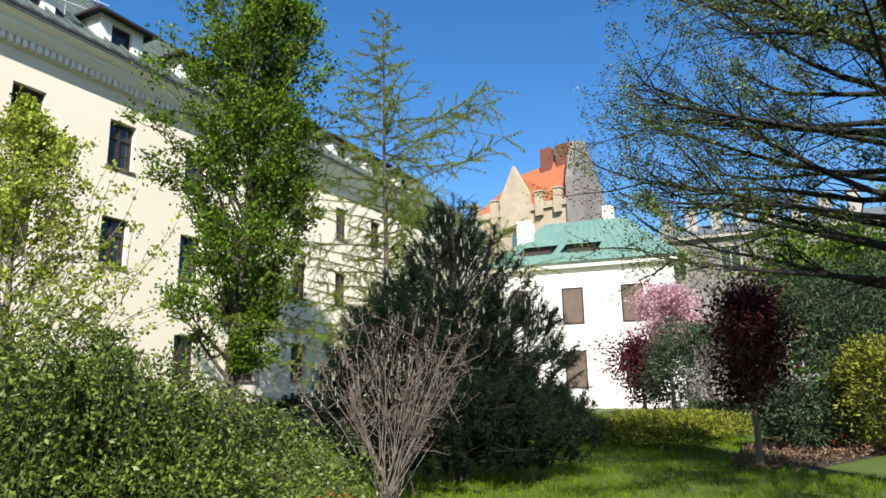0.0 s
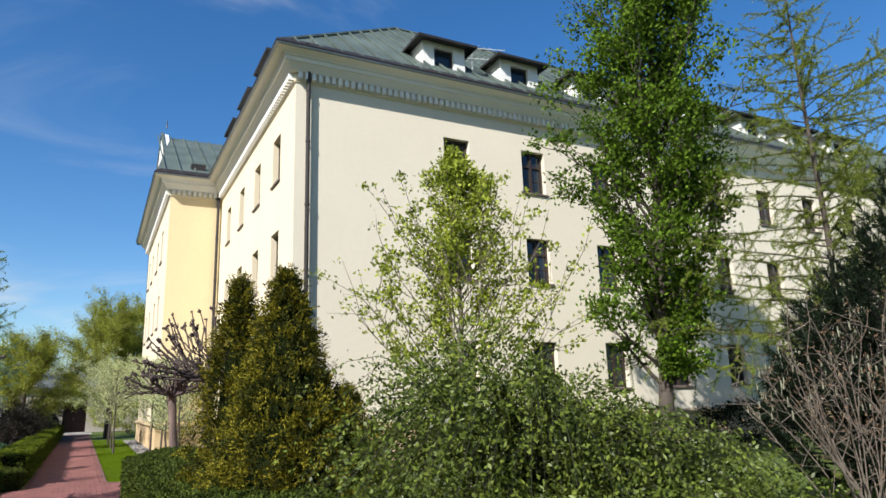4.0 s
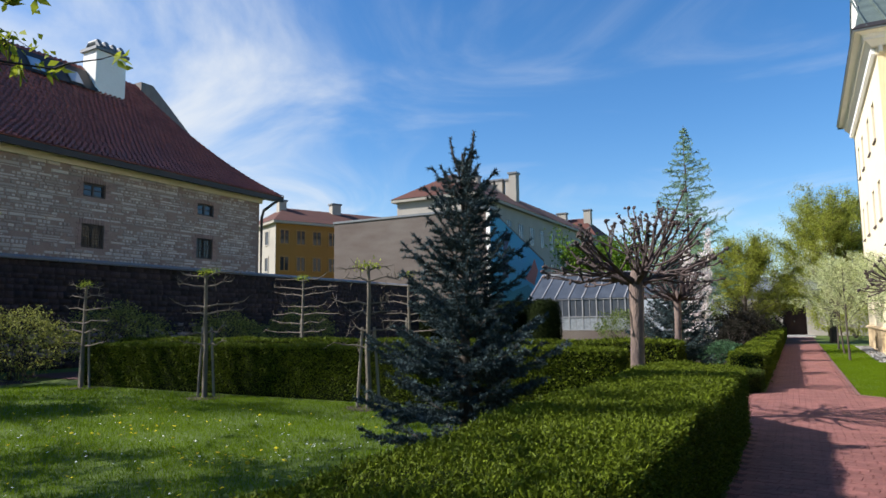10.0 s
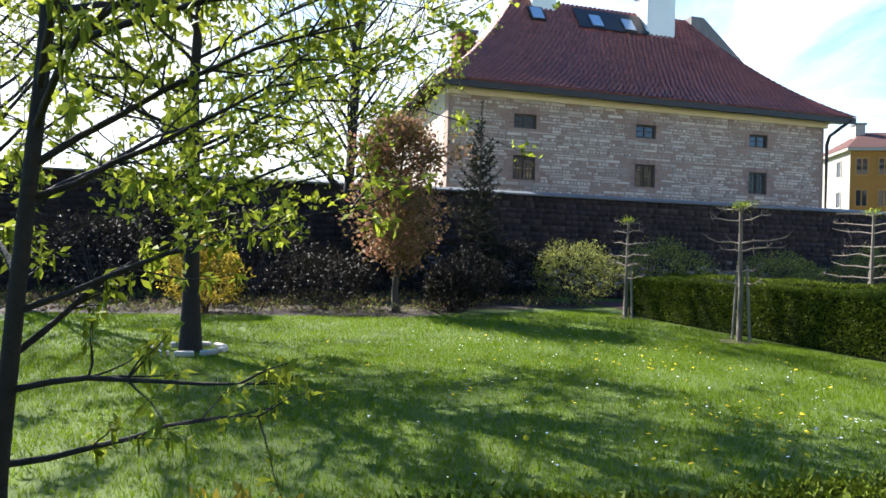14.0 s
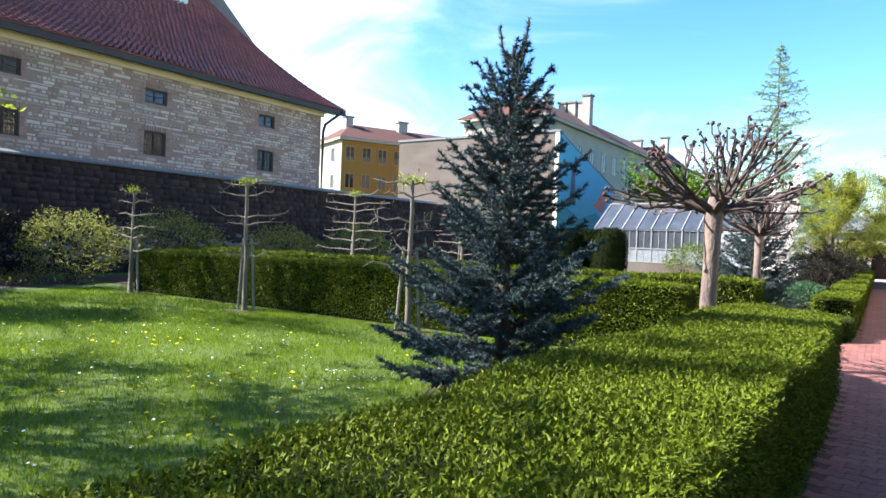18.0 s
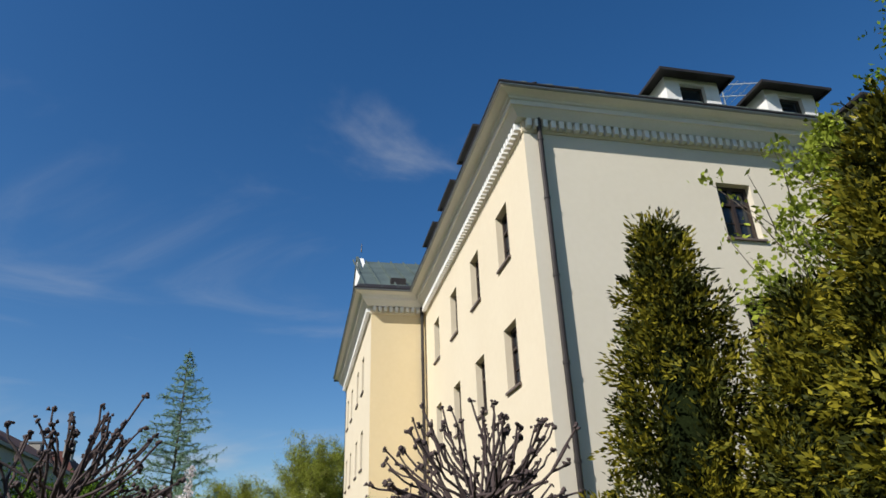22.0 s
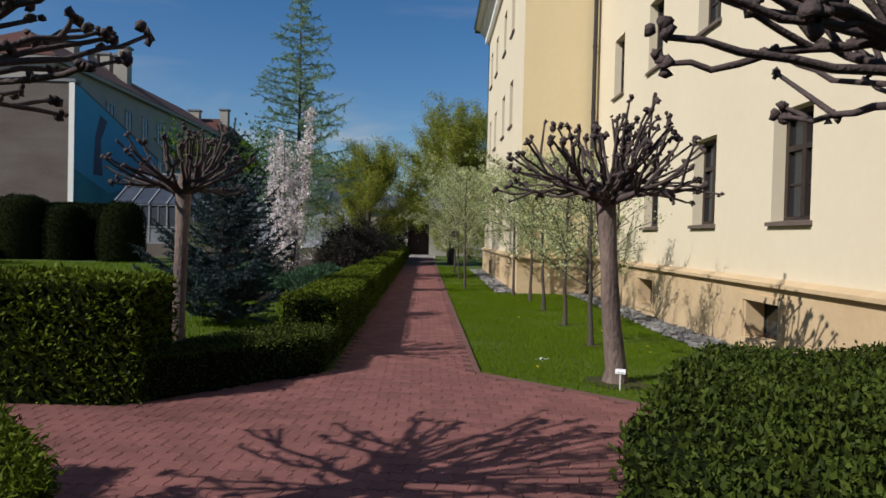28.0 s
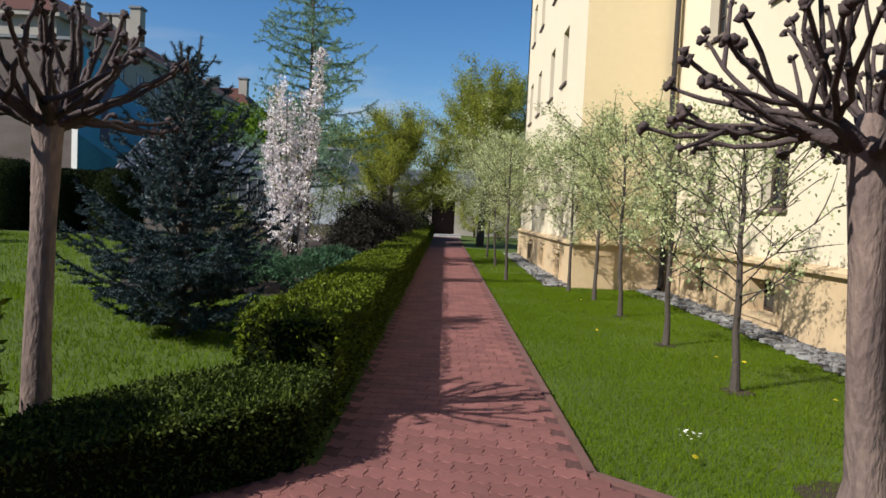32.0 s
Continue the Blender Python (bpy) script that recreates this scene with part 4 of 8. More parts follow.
def leafy_tree(name, label, x, y, height, crown_r, crown_base, trunk_r, seed, leaf_mat_, bark, leaves, size, shape="oval", clump=0.28, limbs=26,
               twig_r=0.012, up=0.25, spread=0.9, group="", sub=4, droop=0.0, lean=(0, 0), fill=1.0, clumpy=1.8):
    """A tapered trunk, limbs that fork into twigs, and leaves in loose clumps round the twigs."""
    rng = np.random.default_rng(seed)
    ob = thing(name, label, "tree", group, x, y)
    n = 9
    tz = np.linspace(-0.05, height * 0.96, n)
    wob = np.cumsum(rng.normal(0, height * 0.006, (n, 2)), 0)
    tp = np.stack([wob[:, 0] + lean[0] * tz / height, wob[:, 1] + lean[1] * tz / height, tz], 1)
    tr = trunk_r * (1 - np.linspace(0, 1, n)) ** 0.8 + 0.012
    tr[0] *= 1.35
    tv, tf = tube_arrays(tp, tr, 10)
    add("trunk", np_mesh("trunk", tv, tf), bark, ob, smooth=True)
    lines, C, O = [], [], []
    for k in range(limbs):
        s = (k + rng.uniform(0, 1)) / limbs
        z = crown_base + (height * 0.95 - crown_base) * s
        base = np.array([np.interp(z, tz, tp[:, j]) for j in range(3)])
        az = k * 2.4 + rng.normal(0, 0.4)
        if shape == "column":
            r = crown_r * (0.75 + 0.35 * math.sin(s * 3.0)) * (1 - s ** 4 * 0.7)
        elif shape == "cone":
            r = crown_r * (1 - s) ** 1.05 + 0.10
        else:
            r = crown_r * math.sin(math.pi * (0.16 + 0.80 * s)) ** 0.7
        r *= rng.uniform(0.75, 1.15)
        d = np.array([math.cos(az), math.sin(az), up + rng.normal(0, 0.12)])
        L = r * math.sqrt(1 + up * up)
        limb = curve(base, d, L, 6, rng, 0.09, 0.03 if up > 0 else 0.0, droop)
        r0 = max(min(0.012, trunk_r * 0.22), trunk_r * 0.34 * (1 - s * 0.6))
        lines.append((limb, np.linspace(r0, twig_r * 0.7, 6)))
        for j in range(sub):
            a = limb[rng.integers(1, 6)]
            tw = curve(a, d + rng.normal(0, 0.7, 3), L * rng.uniform(0.3, 0.55), 4, rng, 0.15, 0.04, droop)
            lines.append((tw, np.linspace(twig_r, twig_r * 0.4, 4)))
            for p in (tw[1], tw[2], tw[3]):
                C.append(p), O.append(d)
        for p in limb[2:]:
            C.append(p), O.append(d)
    fw = add("limb_framework", tubes_mesh("limbs", lines, 5), bark, ob)
    fw["kind"] = "stuff"
    C, O = np.array(C), np.array(O)
    wt = rng.random(len(C)) ** clumpy + 0.03
    idx = rng.choice(len(C), leaves, p=wt / wt.sum())
    keep = rng.random(leaves) < fill
    idx = idx[keep]
    c = C[idx] + rng.normal(0, clump, (len(idx), 3)) * np.array([1, 1, 0.8])
    cr = add("crown", leaf_mesh("crown", c, O[idx] * 0.4 + np.array([0, 0, 0.2]), size[0], size[1], rng, spread, 0.2, droop * 2), leaf_mat_, ob)
    cr["kind"] = "stuff"
    return ob


def conifer(name, label, x, y, height, radius, seed, mat, bark, tiers, per, needle, gap, base=0.1, power=0.9, tips=1, irregular=0.2, trunk_r=0.09, twig_gap=0.10, droop=0.28):
    """Whorls of boughs with finger-like side twigs, all brushed with needles; the boughs rise towards the leader shoots."""
    rng = np.random.default_rng(seed)
    ob = thing(name, label, "tree", "", x, y)
    tz = np.linspace(-0.05, height * 0.93, 8)
    tv, tf = tube_arrays(np.stack([0 * tz, 0 * tz, tz], 1), np.linspace(trunk_r, 0.012, 8), 8)
    add("trunk", np_mesh("trunk", tv, tf), bark, ob, smooth=True)
    lines, P, A = [], [], []

    def clothe(a, b):
        n = max(2, int(np.linalg.norm(b - a) / gap))
        t = rng.uniform(0, 1, (n, 1))
        P.append(a + (b - a) * t)
        A.append(np.repeat(unit(b - a)[None], n, 0))

    for k in range(tiers):
        s = k / (tiers - 1)
        z = base + (height * 0.88 - base) * s
        r = (radius * (1 - s) ** power + 0.12) * rng.uniform(0.82, 1.12)
        for j in range(per if s < 0.8 else max(4, per - 3)):
            az = 2 * math.pi * (j + rng.uniform(-0.35, 0.35)) / per + k * 0.9
            rr = r * rng.uniform(1 - irregular, 1 + irregular)
            u = np.linspace(0, 1, 7)
            out, side = np.array([math.cos(az), math.sin(az), 0.0]), np.array([-math.sin(az), math.cos(az), 0.0])
            lift = rr * ((0.14 + 1.25 * s ** 1.4) * u - droop * (1 - s) * u + (0.12 + 0.26 * (1 - s)) * u * u)
            b = np.array([0, 0, z + rng.normal(0, 0.04)]) + out * (u * rr)[:, None] + np.array([0, 0, 1.0]) * lift[:, None] + side * (rng.normal(0, 0.04) * rr * u * u)[:, None]
            lines.append((b, np.linspace(0.020 * (1 - s) + 0.006, 0.004, 7)))
            for a, c in zip(b[1:-1], b[2:]):
                clothe(a, c)
            for q in np.arange(0.12, 0.97, twig_gap / rr):
                i = min(5, int(q * 6))
                p = b[i] + (b[i + 1] - b[i]) * (q * 6 - i)
                for sg in (-1, 1):
                    if rng.random() < 0.15:
                        continue
                    L = (0.07 + 0.40 * rr * (1 - q)) * rng.uniform(0.65, 1.15)
                    e = p + L * unit(out * 0.8 + side * sg * rng.uniform(0.55, 0.95) + np.array([0, 0, rng.normal(0.10, 0.14)]))
                    lines.append((np.stack([p, (p + e) / 2 - np.array([0, 0, 0.02 * L]), e]), (0.005, 0.004, 0.002)))
                    clothe(p, e)
                    if L > 0.34:
                        for w in (0.4, 0.65):
                            m = p + (e - p) * w
                            e2 = m + L * 0.38 * unit((e - p) / L + out * rng.normal(0.3, 0.5) + side * rng.normal(0, 0.5) + np.array([0, 0, 0.1]))
                            clothe(m, e2)
    for j in range(tips):
        a = 2 * math.pi * j / max(1, tips) + 0.4
        off = np.array([math.cos(a) * 0.12, math.sin(a) * 0.12, 0]) if tips > 1 else np.zeros(3)
        tip = np.stack([np.array([0, 0, height * 0.86]) + off * 0.3, np.array([0, 0, height * 0.93]) + off, np.array([0, 0, height * (1 - 0.02 * j)]) + off * 1.2])
        lines.append((tip, (0.016, 0.014, 0.008)))
        clothe(tip[0], tip[1]), clothe(tip[1], tip[2])
    fw = add("bough_framework", tubes_mesh("boughs", lines, 4), bark, ob)
    fw["kind"] = "stuff"
    P, A = np.repeat(np.concatenate(P), 2, 0), np.repeat(np.concatenate(A), 2, 0)
    o = A * 0.55 + unit(rng.normal(0, 1, P.shape)) * 0.85 + np.array([0, 0, 0.22])
    nl = add("needles", leaf_mesh("needles", P, o, needle[0], needle[1], rng, 0.1, 0.3, blade=True), mat, ob)
    nl["kind"] = "stuff"
    return ob


def larch(name, label, x, y, height, reach, base, trunk_r, seed, mat, boughs, lean=(0, 0), power=0.8, side=None, tuft=5, needle=(0.062, 0.016)):
    """A thin leader, long boughs that sag and lift at the tips, hanging twigs, and needle tufts all along them."""
    rng = np.random.default_rng(seed)
    ob = thing(name, label, "tree", "", x, y)
    tz = np.linspace(-0.05, height, 10)
    bend = np.maximum(tz / height, 0.0) ** 1.5
    tp = np.stack([lean[0] * bend + rng.normal(0, 0.02, 10), lean[1] * bend, tz], 1)
    tv, tf = tube_arrays(tp, np.linspace(trunk_r, 0.008, 10), 8)
    add("trunk", np_mesh("trunk", tv, tf), M_BARK_DARK, ob, smooth=True)
    lines, C = [], []
    for k in range(boughs):
        s = (k + rng.uniform(0, 1)) / boughs
        z = base + (height * 0.985 - base) * s
        p0 = np.array([np.interp(z, tz, tp[:, j]) for j in range(3)])
        az = k * 2.4 + rng.normal(0, 0.4)
        L = (reach * (1 - s) ** power + 0.10) * rng.uniform(0.55, 1.1)
        if side is not None and abs(s - side[1]) < 0.16 and math.cos(az - side[0]) > 0.3:
            L *= side[2]
        d = np.array([math.cos(az), math.sin(az), 0.30])
        u = np.linspace(0, 1, 8)[:, None]
        b = p0 + u * L * d * np.array([1, 1, 0]) + np.array([0, 0, 1.0]) * L * (0.34 * u - 0.55 * u * u + 0.42 * u ** 3) + rng.normal(0, 0.02, (8, 3)) * u
        lines.append((b, np.linspace(0.010 + 0.016 * (1 - s), 0.003, 8)))
        for q in np.linspace(0.1, 1, max(4, int(L / 0.04))):
            i = min(6, int(q * 7))
            C.append(b[i] + (b[i + 1] - b[i]) * (q * 7 - i))
        for j in range(int(4 + L * 6)):
            i = int(rng.integers(1, 8))
            dd = np.array([d[0], d[1], 0]) * 0.5 + rng.normal(0, 0.5, 3) + np.array([0, 0, -0.15])
            tw = curve(b[i], dd, L * rng.uniform(0.10, 0.26) + 0.06, 4, rng, 0.12)
            lines.append((tw, (0.004, 0.0035, 0.003, 0.002)))
            for q in np.linspace(0.1, 1, max(3, int((L * 0.18 + 0.06) / 0.045))):
                i2 = min(2, int(q * 3))
                C.append(tw[i2] + (tw[i2 + 1] - tw[i2]) * (q * 3 - i2))
    fw = add("bough_framework", tubes_mesh("boughs", lines, 4), M_BARK_DARK, ob)
    fw["kind"] = "stuff"
    C = np.repeat(np.array(C), tuft, 0)
    nl = add("needles", leaf_mesh("needles", C + rng.normal(0, 0.012, C.shape), rng.normal(0, 1, C.shape), needle[0], needle[1], rng, 0.3, 0.2, blade=True), mat, ob)
    nl["kind"] = "stuff"
    return ob


def thuja(name, label, x, y, peaks, seed, mat, fronds):
    """Upright feathery fronds of small scale leaves round several pointed tops. peaks: (dx, dy, radius, height)."""
    rng = np.random.default_rng(seed)
    ob = thing(name, label, "shrub", "", x, y)
    C, O = ([], []), ([], [])
    w = np.array([p[2] * p[3] for p in peaks])
    for (px0, py0, pr, ph), n in zip(peaks, (fronds * w / w.sum()).astype(int)):
        s = rng.uniform(0, 1, n) ** 1.1
        a = rng.uniform(0, 2 * math.pi, n)
        prof = np.minimum(1.0, (1 - s) * 1.5) ** 0.8 * np.minimum(1, 0.85 + s)
        depth = rng.uniform(0.66, 1.05, n)
        rr = pr * prof * (0.90 + 0.10 * np.sin(a * 5 + s * 14)) * depth
        base = np.stack([px0 + np.cos(a) * rr, py0 + np.sin(a) * rr, 0.03 + s * ph * 0.94], 1)
        axis = unit(np.stack([np.cos(a) * (0.85 - 0.45 * s), np.sin(a) * (0.85 - 0.45 * s), 0.22 + 0.55 * s * s], 1) + rng.normal(0, 0.42, (n, 3)))
        flat = unit(np.cross(axis, rng.normal(0, 1, (n, 3))))
        L = rng.uniform(0.08, 0.18, (n, 1))
        m = 42
        t = rng.uniform(0, 1, (n, m, 1))
        sd = rng.uniform(-1, 1, (n, m, 1)) * (1 - t * 0.6) * 0.75
        c = base[:, None] + axis[:, None] * L[:, None] * t + flat[:, None] * L[:, None] * sd + rng.normal(0, 0.005, (n, m, 3))
        o = axis[:, None] + flat[:, None] * sd * 1.8
        # gold tips outside; deeper fronds get the dark colour, painting shade into the gaps
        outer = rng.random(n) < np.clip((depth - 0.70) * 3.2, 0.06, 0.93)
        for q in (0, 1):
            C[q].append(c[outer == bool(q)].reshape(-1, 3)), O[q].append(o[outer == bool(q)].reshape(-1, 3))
        # near-black core, its colour standing for the shade between the fronds
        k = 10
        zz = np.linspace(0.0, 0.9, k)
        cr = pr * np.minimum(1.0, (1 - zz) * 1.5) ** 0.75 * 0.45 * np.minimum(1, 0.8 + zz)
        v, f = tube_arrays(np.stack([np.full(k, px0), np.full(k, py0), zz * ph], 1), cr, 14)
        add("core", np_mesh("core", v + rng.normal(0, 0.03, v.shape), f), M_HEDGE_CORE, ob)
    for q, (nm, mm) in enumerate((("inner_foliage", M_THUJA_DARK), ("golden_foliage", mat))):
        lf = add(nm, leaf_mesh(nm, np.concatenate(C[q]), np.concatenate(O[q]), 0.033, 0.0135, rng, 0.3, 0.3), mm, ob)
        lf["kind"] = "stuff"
    return ob

# ---- plants by the path ----
M_OLIVE_DARK = leaf_mat("brownish_spruce_needles", (0.035, 0.04, 0.022), (0.018, 0.02, 0.012), 0.1)
conifer("blue_spruce", "young blue spruce with two leader shoots on the lawn", -4.25, -8.2, 3.82, 1.02, 27, M_SPRUCE, M_BARK_DARK, 14, 10, (0.050, 0.0125), 0.0042, 0.14, 0.80, 2, 0.22, 0.09, 0.105, 0.34)
conifer("blue_spruce", "dense blue spruce behind the low hedge", -3.85, 3.6, 3.35, 1.15, 22, M_SPRUCE, M_BARK_DARK, 14, 10, (0.052, 0.014), 0.006, 0.14, 0.85, 3, 0.28, 0.09, 0.12, 0.12)
conifer("spruce", "dark spruce beside the garden wall", -21.9, -7.3, 6.6, 1.15, 23, M_OLIVE_DARK, M_BARK_DARK, 20, 7, (0.11, 0.03), 0.026, 0.3, 0.7, 1, 0.35, 0.09, 0.17, 0.6)


def blob_shrub(name, label, x, y, rx, ry, h, seed, mat, leaves, size, z0=0.0, stems=9, category="shrub", droop=0.0, lobes=None, spread=0.9, bark=None, hollow=0.5, group=""):
    """A shrub: stems from the ground, leaves in a thick uneven shell of several lobes."""
    rng = np.random.default_rng(seed)
    ob = thing(name, label, category, group, x, y, z0)
    lobes = lobes or [(0, 0, 1.0, 1.0)]
    for k in range(stems):
        lx, ly, lr, lh = lobes[k % len(lobes)]
        a = rng.uniform(0, 2 * math.pi)
        e = rng.uniform(0.2, 0.85)
        p1 = np.array([lx * rx + math.cos(a) * rx * lr * e, ly * ry + math.sin(a) * ry * lr * e, h * lh * rng.uniform(0.45, 0.85)])
        p0 = np.array([lx * rx * 0.4 + rng.normal(0, 0.06), ly * ry * 0.4 + rng.normal(0, 0.06), -0.03])
        mid = (p0 + p1) / 2 + rng.normal(0, 0.06, 3)
        add("stem", tubes_mesh("stem", [(np.stack([p0, mid, p1]), (0.022, 0.014, 0.006))], 5), bark or M_BARK_DARK, ob)
    C, O = [], []
    w = np.array([lr * lr * lh for *_, lr, lh in lobes])
    for (lx, ly, lr, lh), n in zip(lobes, (leaves * w / w.sum()).astype(int)):
        u = unit(rng.normal(0, 1, (n, 3)))
        u[:, 2] = np.abs(u[:, 2]) * np.where(rng.random(n) < 0.72, 1, -0.75)
        r = rng.uniform(hollow, 1.0, (n, 1)) ** 0.6
        k = 1 + 0.16 * np.sin(u[:, :1] * 5 + seed) * np.cos(u[:, 1:2] * 6 + lx) + 0.10 * np.sin(u[:, 2:3] * 9 + u[:, :1] * 7)
        c = u * r * k * np.array([rx * lr, ry * lr, h * lh * 0.56]) + np.array([lx * rx, ly * ry, h * lh * 0.46])
        c[:, 2] = np.maximum(c[:, 2], 0.03)
        C.append(c), O.append(u * np.array([1, 1, 0.7]))
    lf = add("foliage", leaf_mesh("foliage", np.concatenate(C), np.concatenate(O), size[0], size[1], rng, spread, 0.25, droop), mat, ob)
    lf["kind"] = "stuff"
    return ob


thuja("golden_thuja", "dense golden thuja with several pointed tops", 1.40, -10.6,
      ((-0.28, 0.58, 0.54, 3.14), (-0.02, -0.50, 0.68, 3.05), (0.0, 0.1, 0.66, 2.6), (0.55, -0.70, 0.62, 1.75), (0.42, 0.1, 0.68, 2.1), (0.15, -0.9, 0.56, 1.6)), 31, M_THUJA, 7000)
blob_shrub("weeping_shrub", "broad green shrub with arching shoots", 2.65, -13.6, 1.55, 1.35, 2.0, 32, M_WEEP, 40000, (0.042, 0.022), droop=0.35,
           lobes=[(-0.15, 0.25, 0.72, 1.06), (0.3, 0.0, 0.72, 0.84), (0.85, -0.35, 0.62, 0.58), (0.0, -0.45, 0.85, 0.6), (-0.5, -0.2, 0.6, 0.62)], stems=30)


def arching_shoots(owner, rx, ry, h, n, seed, mat, size):
    """Long shoots that rise from the heart of a shrub and hang over, set with small leaves."""
    rng = np.random.default_rng(seed)
    lines, C, O = [], [], []
    for k in range(n):
        a = rng.uniform(0, 2 * math.pi)
        r = rng.uniform(0.55, 1.05)
        top = h * rng.uniform(0.72, 1.12) * (1 - 0.25 * max(0.0, math.cos(a + 0.4)))
        end = np.array([math.cos(a) * rx * r, math.sin(a) * ry * r, top * rng.uniform(0.35, 0.75)])
        u = np.linspace(0, 1, 9)[:, None]
        p0, mid = np.array([math.cos(a) * 0.25, math.sin(a) * 0.25, h * 0.35]), np.array([end[0] * 0.45, end[1] * 0.45, top * 1.22])
        p = (1 - u) ** 2 * p0 + 2 * u * (1 - u) * mid + u ** 2 * end
        lines.append((p, np.linspace(0.005, 0.0015, 9)))
        q = rng.uniform(0.25, 1.0, 70)
        c = np.stack([np.interp(q, u[:, 0], p[:, j]) for j in range(3)], 1) + rng.normal(0, 0.018, (70, 3))
        C.append(c), O.append(rng.normal(0, 0.6, (70, 3)) + np.array([0, 0, -0.3]))
    ob = add("arching_shoot_cover", tubes_mesh("shoots", lines, 4), M_OLIVE_DARK, owner)
    ob["kind"] = "stuff"
    ob = add("shoot_leaf_cover", leaf_mesh("shoot_leaves", np.concatenate(C), np.concatenate(O), size[0], size[1], rng, 0.5), mat, owner)
    ob["kind"] = "stuff"


arching_shoots(bpy.data.objects["weeping_shrub"], 1.95, 1.6, 1.95, 300, 39, M_WEEP, (0.045, 0.022))
leafy_tree("pear_tree", "young pear tree with pale yellow-green spring leaves", 5.65, -7.1, 6.5, 1.95, 0.7, 0.06, 33, M_PEAR, M_BARK_GREY, 15000, (0.085, 0.055), "cone", 0.075, 60, 0.008, 1.15, sub=6, clumpy=2.8)
leafy_tree("poplar_tree", "tall columnar tree with bright green leaves", 11.15, -6.25, 13.6, 1.55, 1.5, 0.17, 34, M_COLUMN, M_BARK_DARK, 50000, (0.12, 0.075), "column", 0.15, 92, 0.014, 1.3, sub=6, clumpy=3.6, lean=(0.35, -0.45))
larch("larch_tree", "young larch with thin yellow-green needles", 14.2, -9.0, 12.2, 4.3, 1.6, 0.11, 35, M_LARCH, 120, (-0.2, 0), side=(-0.9, 0.55, 1.5), tuft=7, needle=(0.062, 0.015))
pine_lobes = [(0, 0, 0.95, 1.0), (-0.45, 0.3, 0.75, 0.75), (0.3, -0.35, 0.75, 0.72), (0.1, 0.1, 0.6, 1.12), (-0.6, 0.5, 0.6, 0.55), (0.2, -0.1, 0.95, 0.45), (-0.4, -0.2, 0.85, 0.42), (0.35, -0.55, 0.7, 0.36)]


def tufted_pine(name, label, x, y, r, h, lobes, seed, tufts):
    """Dark pine: brushes of needles at the shoot ends, each with a pale candle."""
    rng = np.random.default_rng(seed)
    ob = thing(name, label, "tree", "", x, y)
    tv, tf = tube_arrays(np.array([(0, 0, -0.05), (0.05, 0, h * 0.5), (0.1, 0.1, h * 1.0)]), (0.14, 0.1, 0.03), 8)
    add("trunk", np_mesh("trunk", tv, tf), M_BARK_DARK, ob, smooth=True)
    lines, cand, P, A = [], [], [], []
    for i in range(tufts):
        lx, ly, lr, lh = lobes[i % len(lobes)]
        u = unit(rng.normal(0, 1, 3))
        u[2] = abs(u[2]) * (1 if rng.random() < 0.75 else -0.6)
        q = rng.uniform(0.55, 1.05) ** 0.5
        p = np.array([lx * r + u[0] * r * lr * q, ly * r + u[1] * r * lr * q, max(0.25, h * lh * (0.46 + 0.54 * u[2] * q))])
        ax = unit(u * np.array([1, 1, 0.4]) + np.array([0, 0, 0.75]))
        P.append(p), A.append(ax)
        if i % 3 == 0:
            b = np.array([lx * r * 0.4, ly * r * 0.4, max(0.2, p[2] * 0.75)])
            lines.append((np.stack([b, (b + p) / 2 + rng.normal(0, 0.08, 3), p]), (0.016, 0.011, 0.006)))
        if i % 4 == 0 and u[2] > 0:
            cand.append((np.stack([p + ax * 0.12, p + ax * 0.12 + np.array([0, 0, rng.uniform(0.07, 0.13)])]), (0.013, 0.007)))
    fw = add("bough_framework", tubes_mesh("boughs", lines, 5), M_BARK_BLACK, ob)
    fw["kind"] = "stuff"
    P, A = np.array(P), np.array(A)
    m = 58
    t = rng.uniform(-0.15, 0.12, (tufts, m, 1))
    c = (P[:, None] + A[:, None] * t).reshape(-1, 3)
    o = (A[:, None] * 0.8 + unit(rng.normal(0, 1, (tufts, m, 3)))).reshape(-1, 3)
    nl = add("needles", leaf_mesh("needles", c, o, 0.15, 0.0125, rng, 0.1, 0.2, blade=True), M_PINE, ob)
    nl["kind"] = "stuff"
    cn = add("candle_cover", tubes_mesh("candles", cand, 4), material("pale_candle_shoots", (0.30, 0.30, 0.21), 0.8), ob)
    cn["kind"] = "stuff"


tufted_pine("pine", "dense dark green pine with pale candle shoots", 9.5, -13.25, 1.78, 4.2, pine_lobes, 36, 2600)


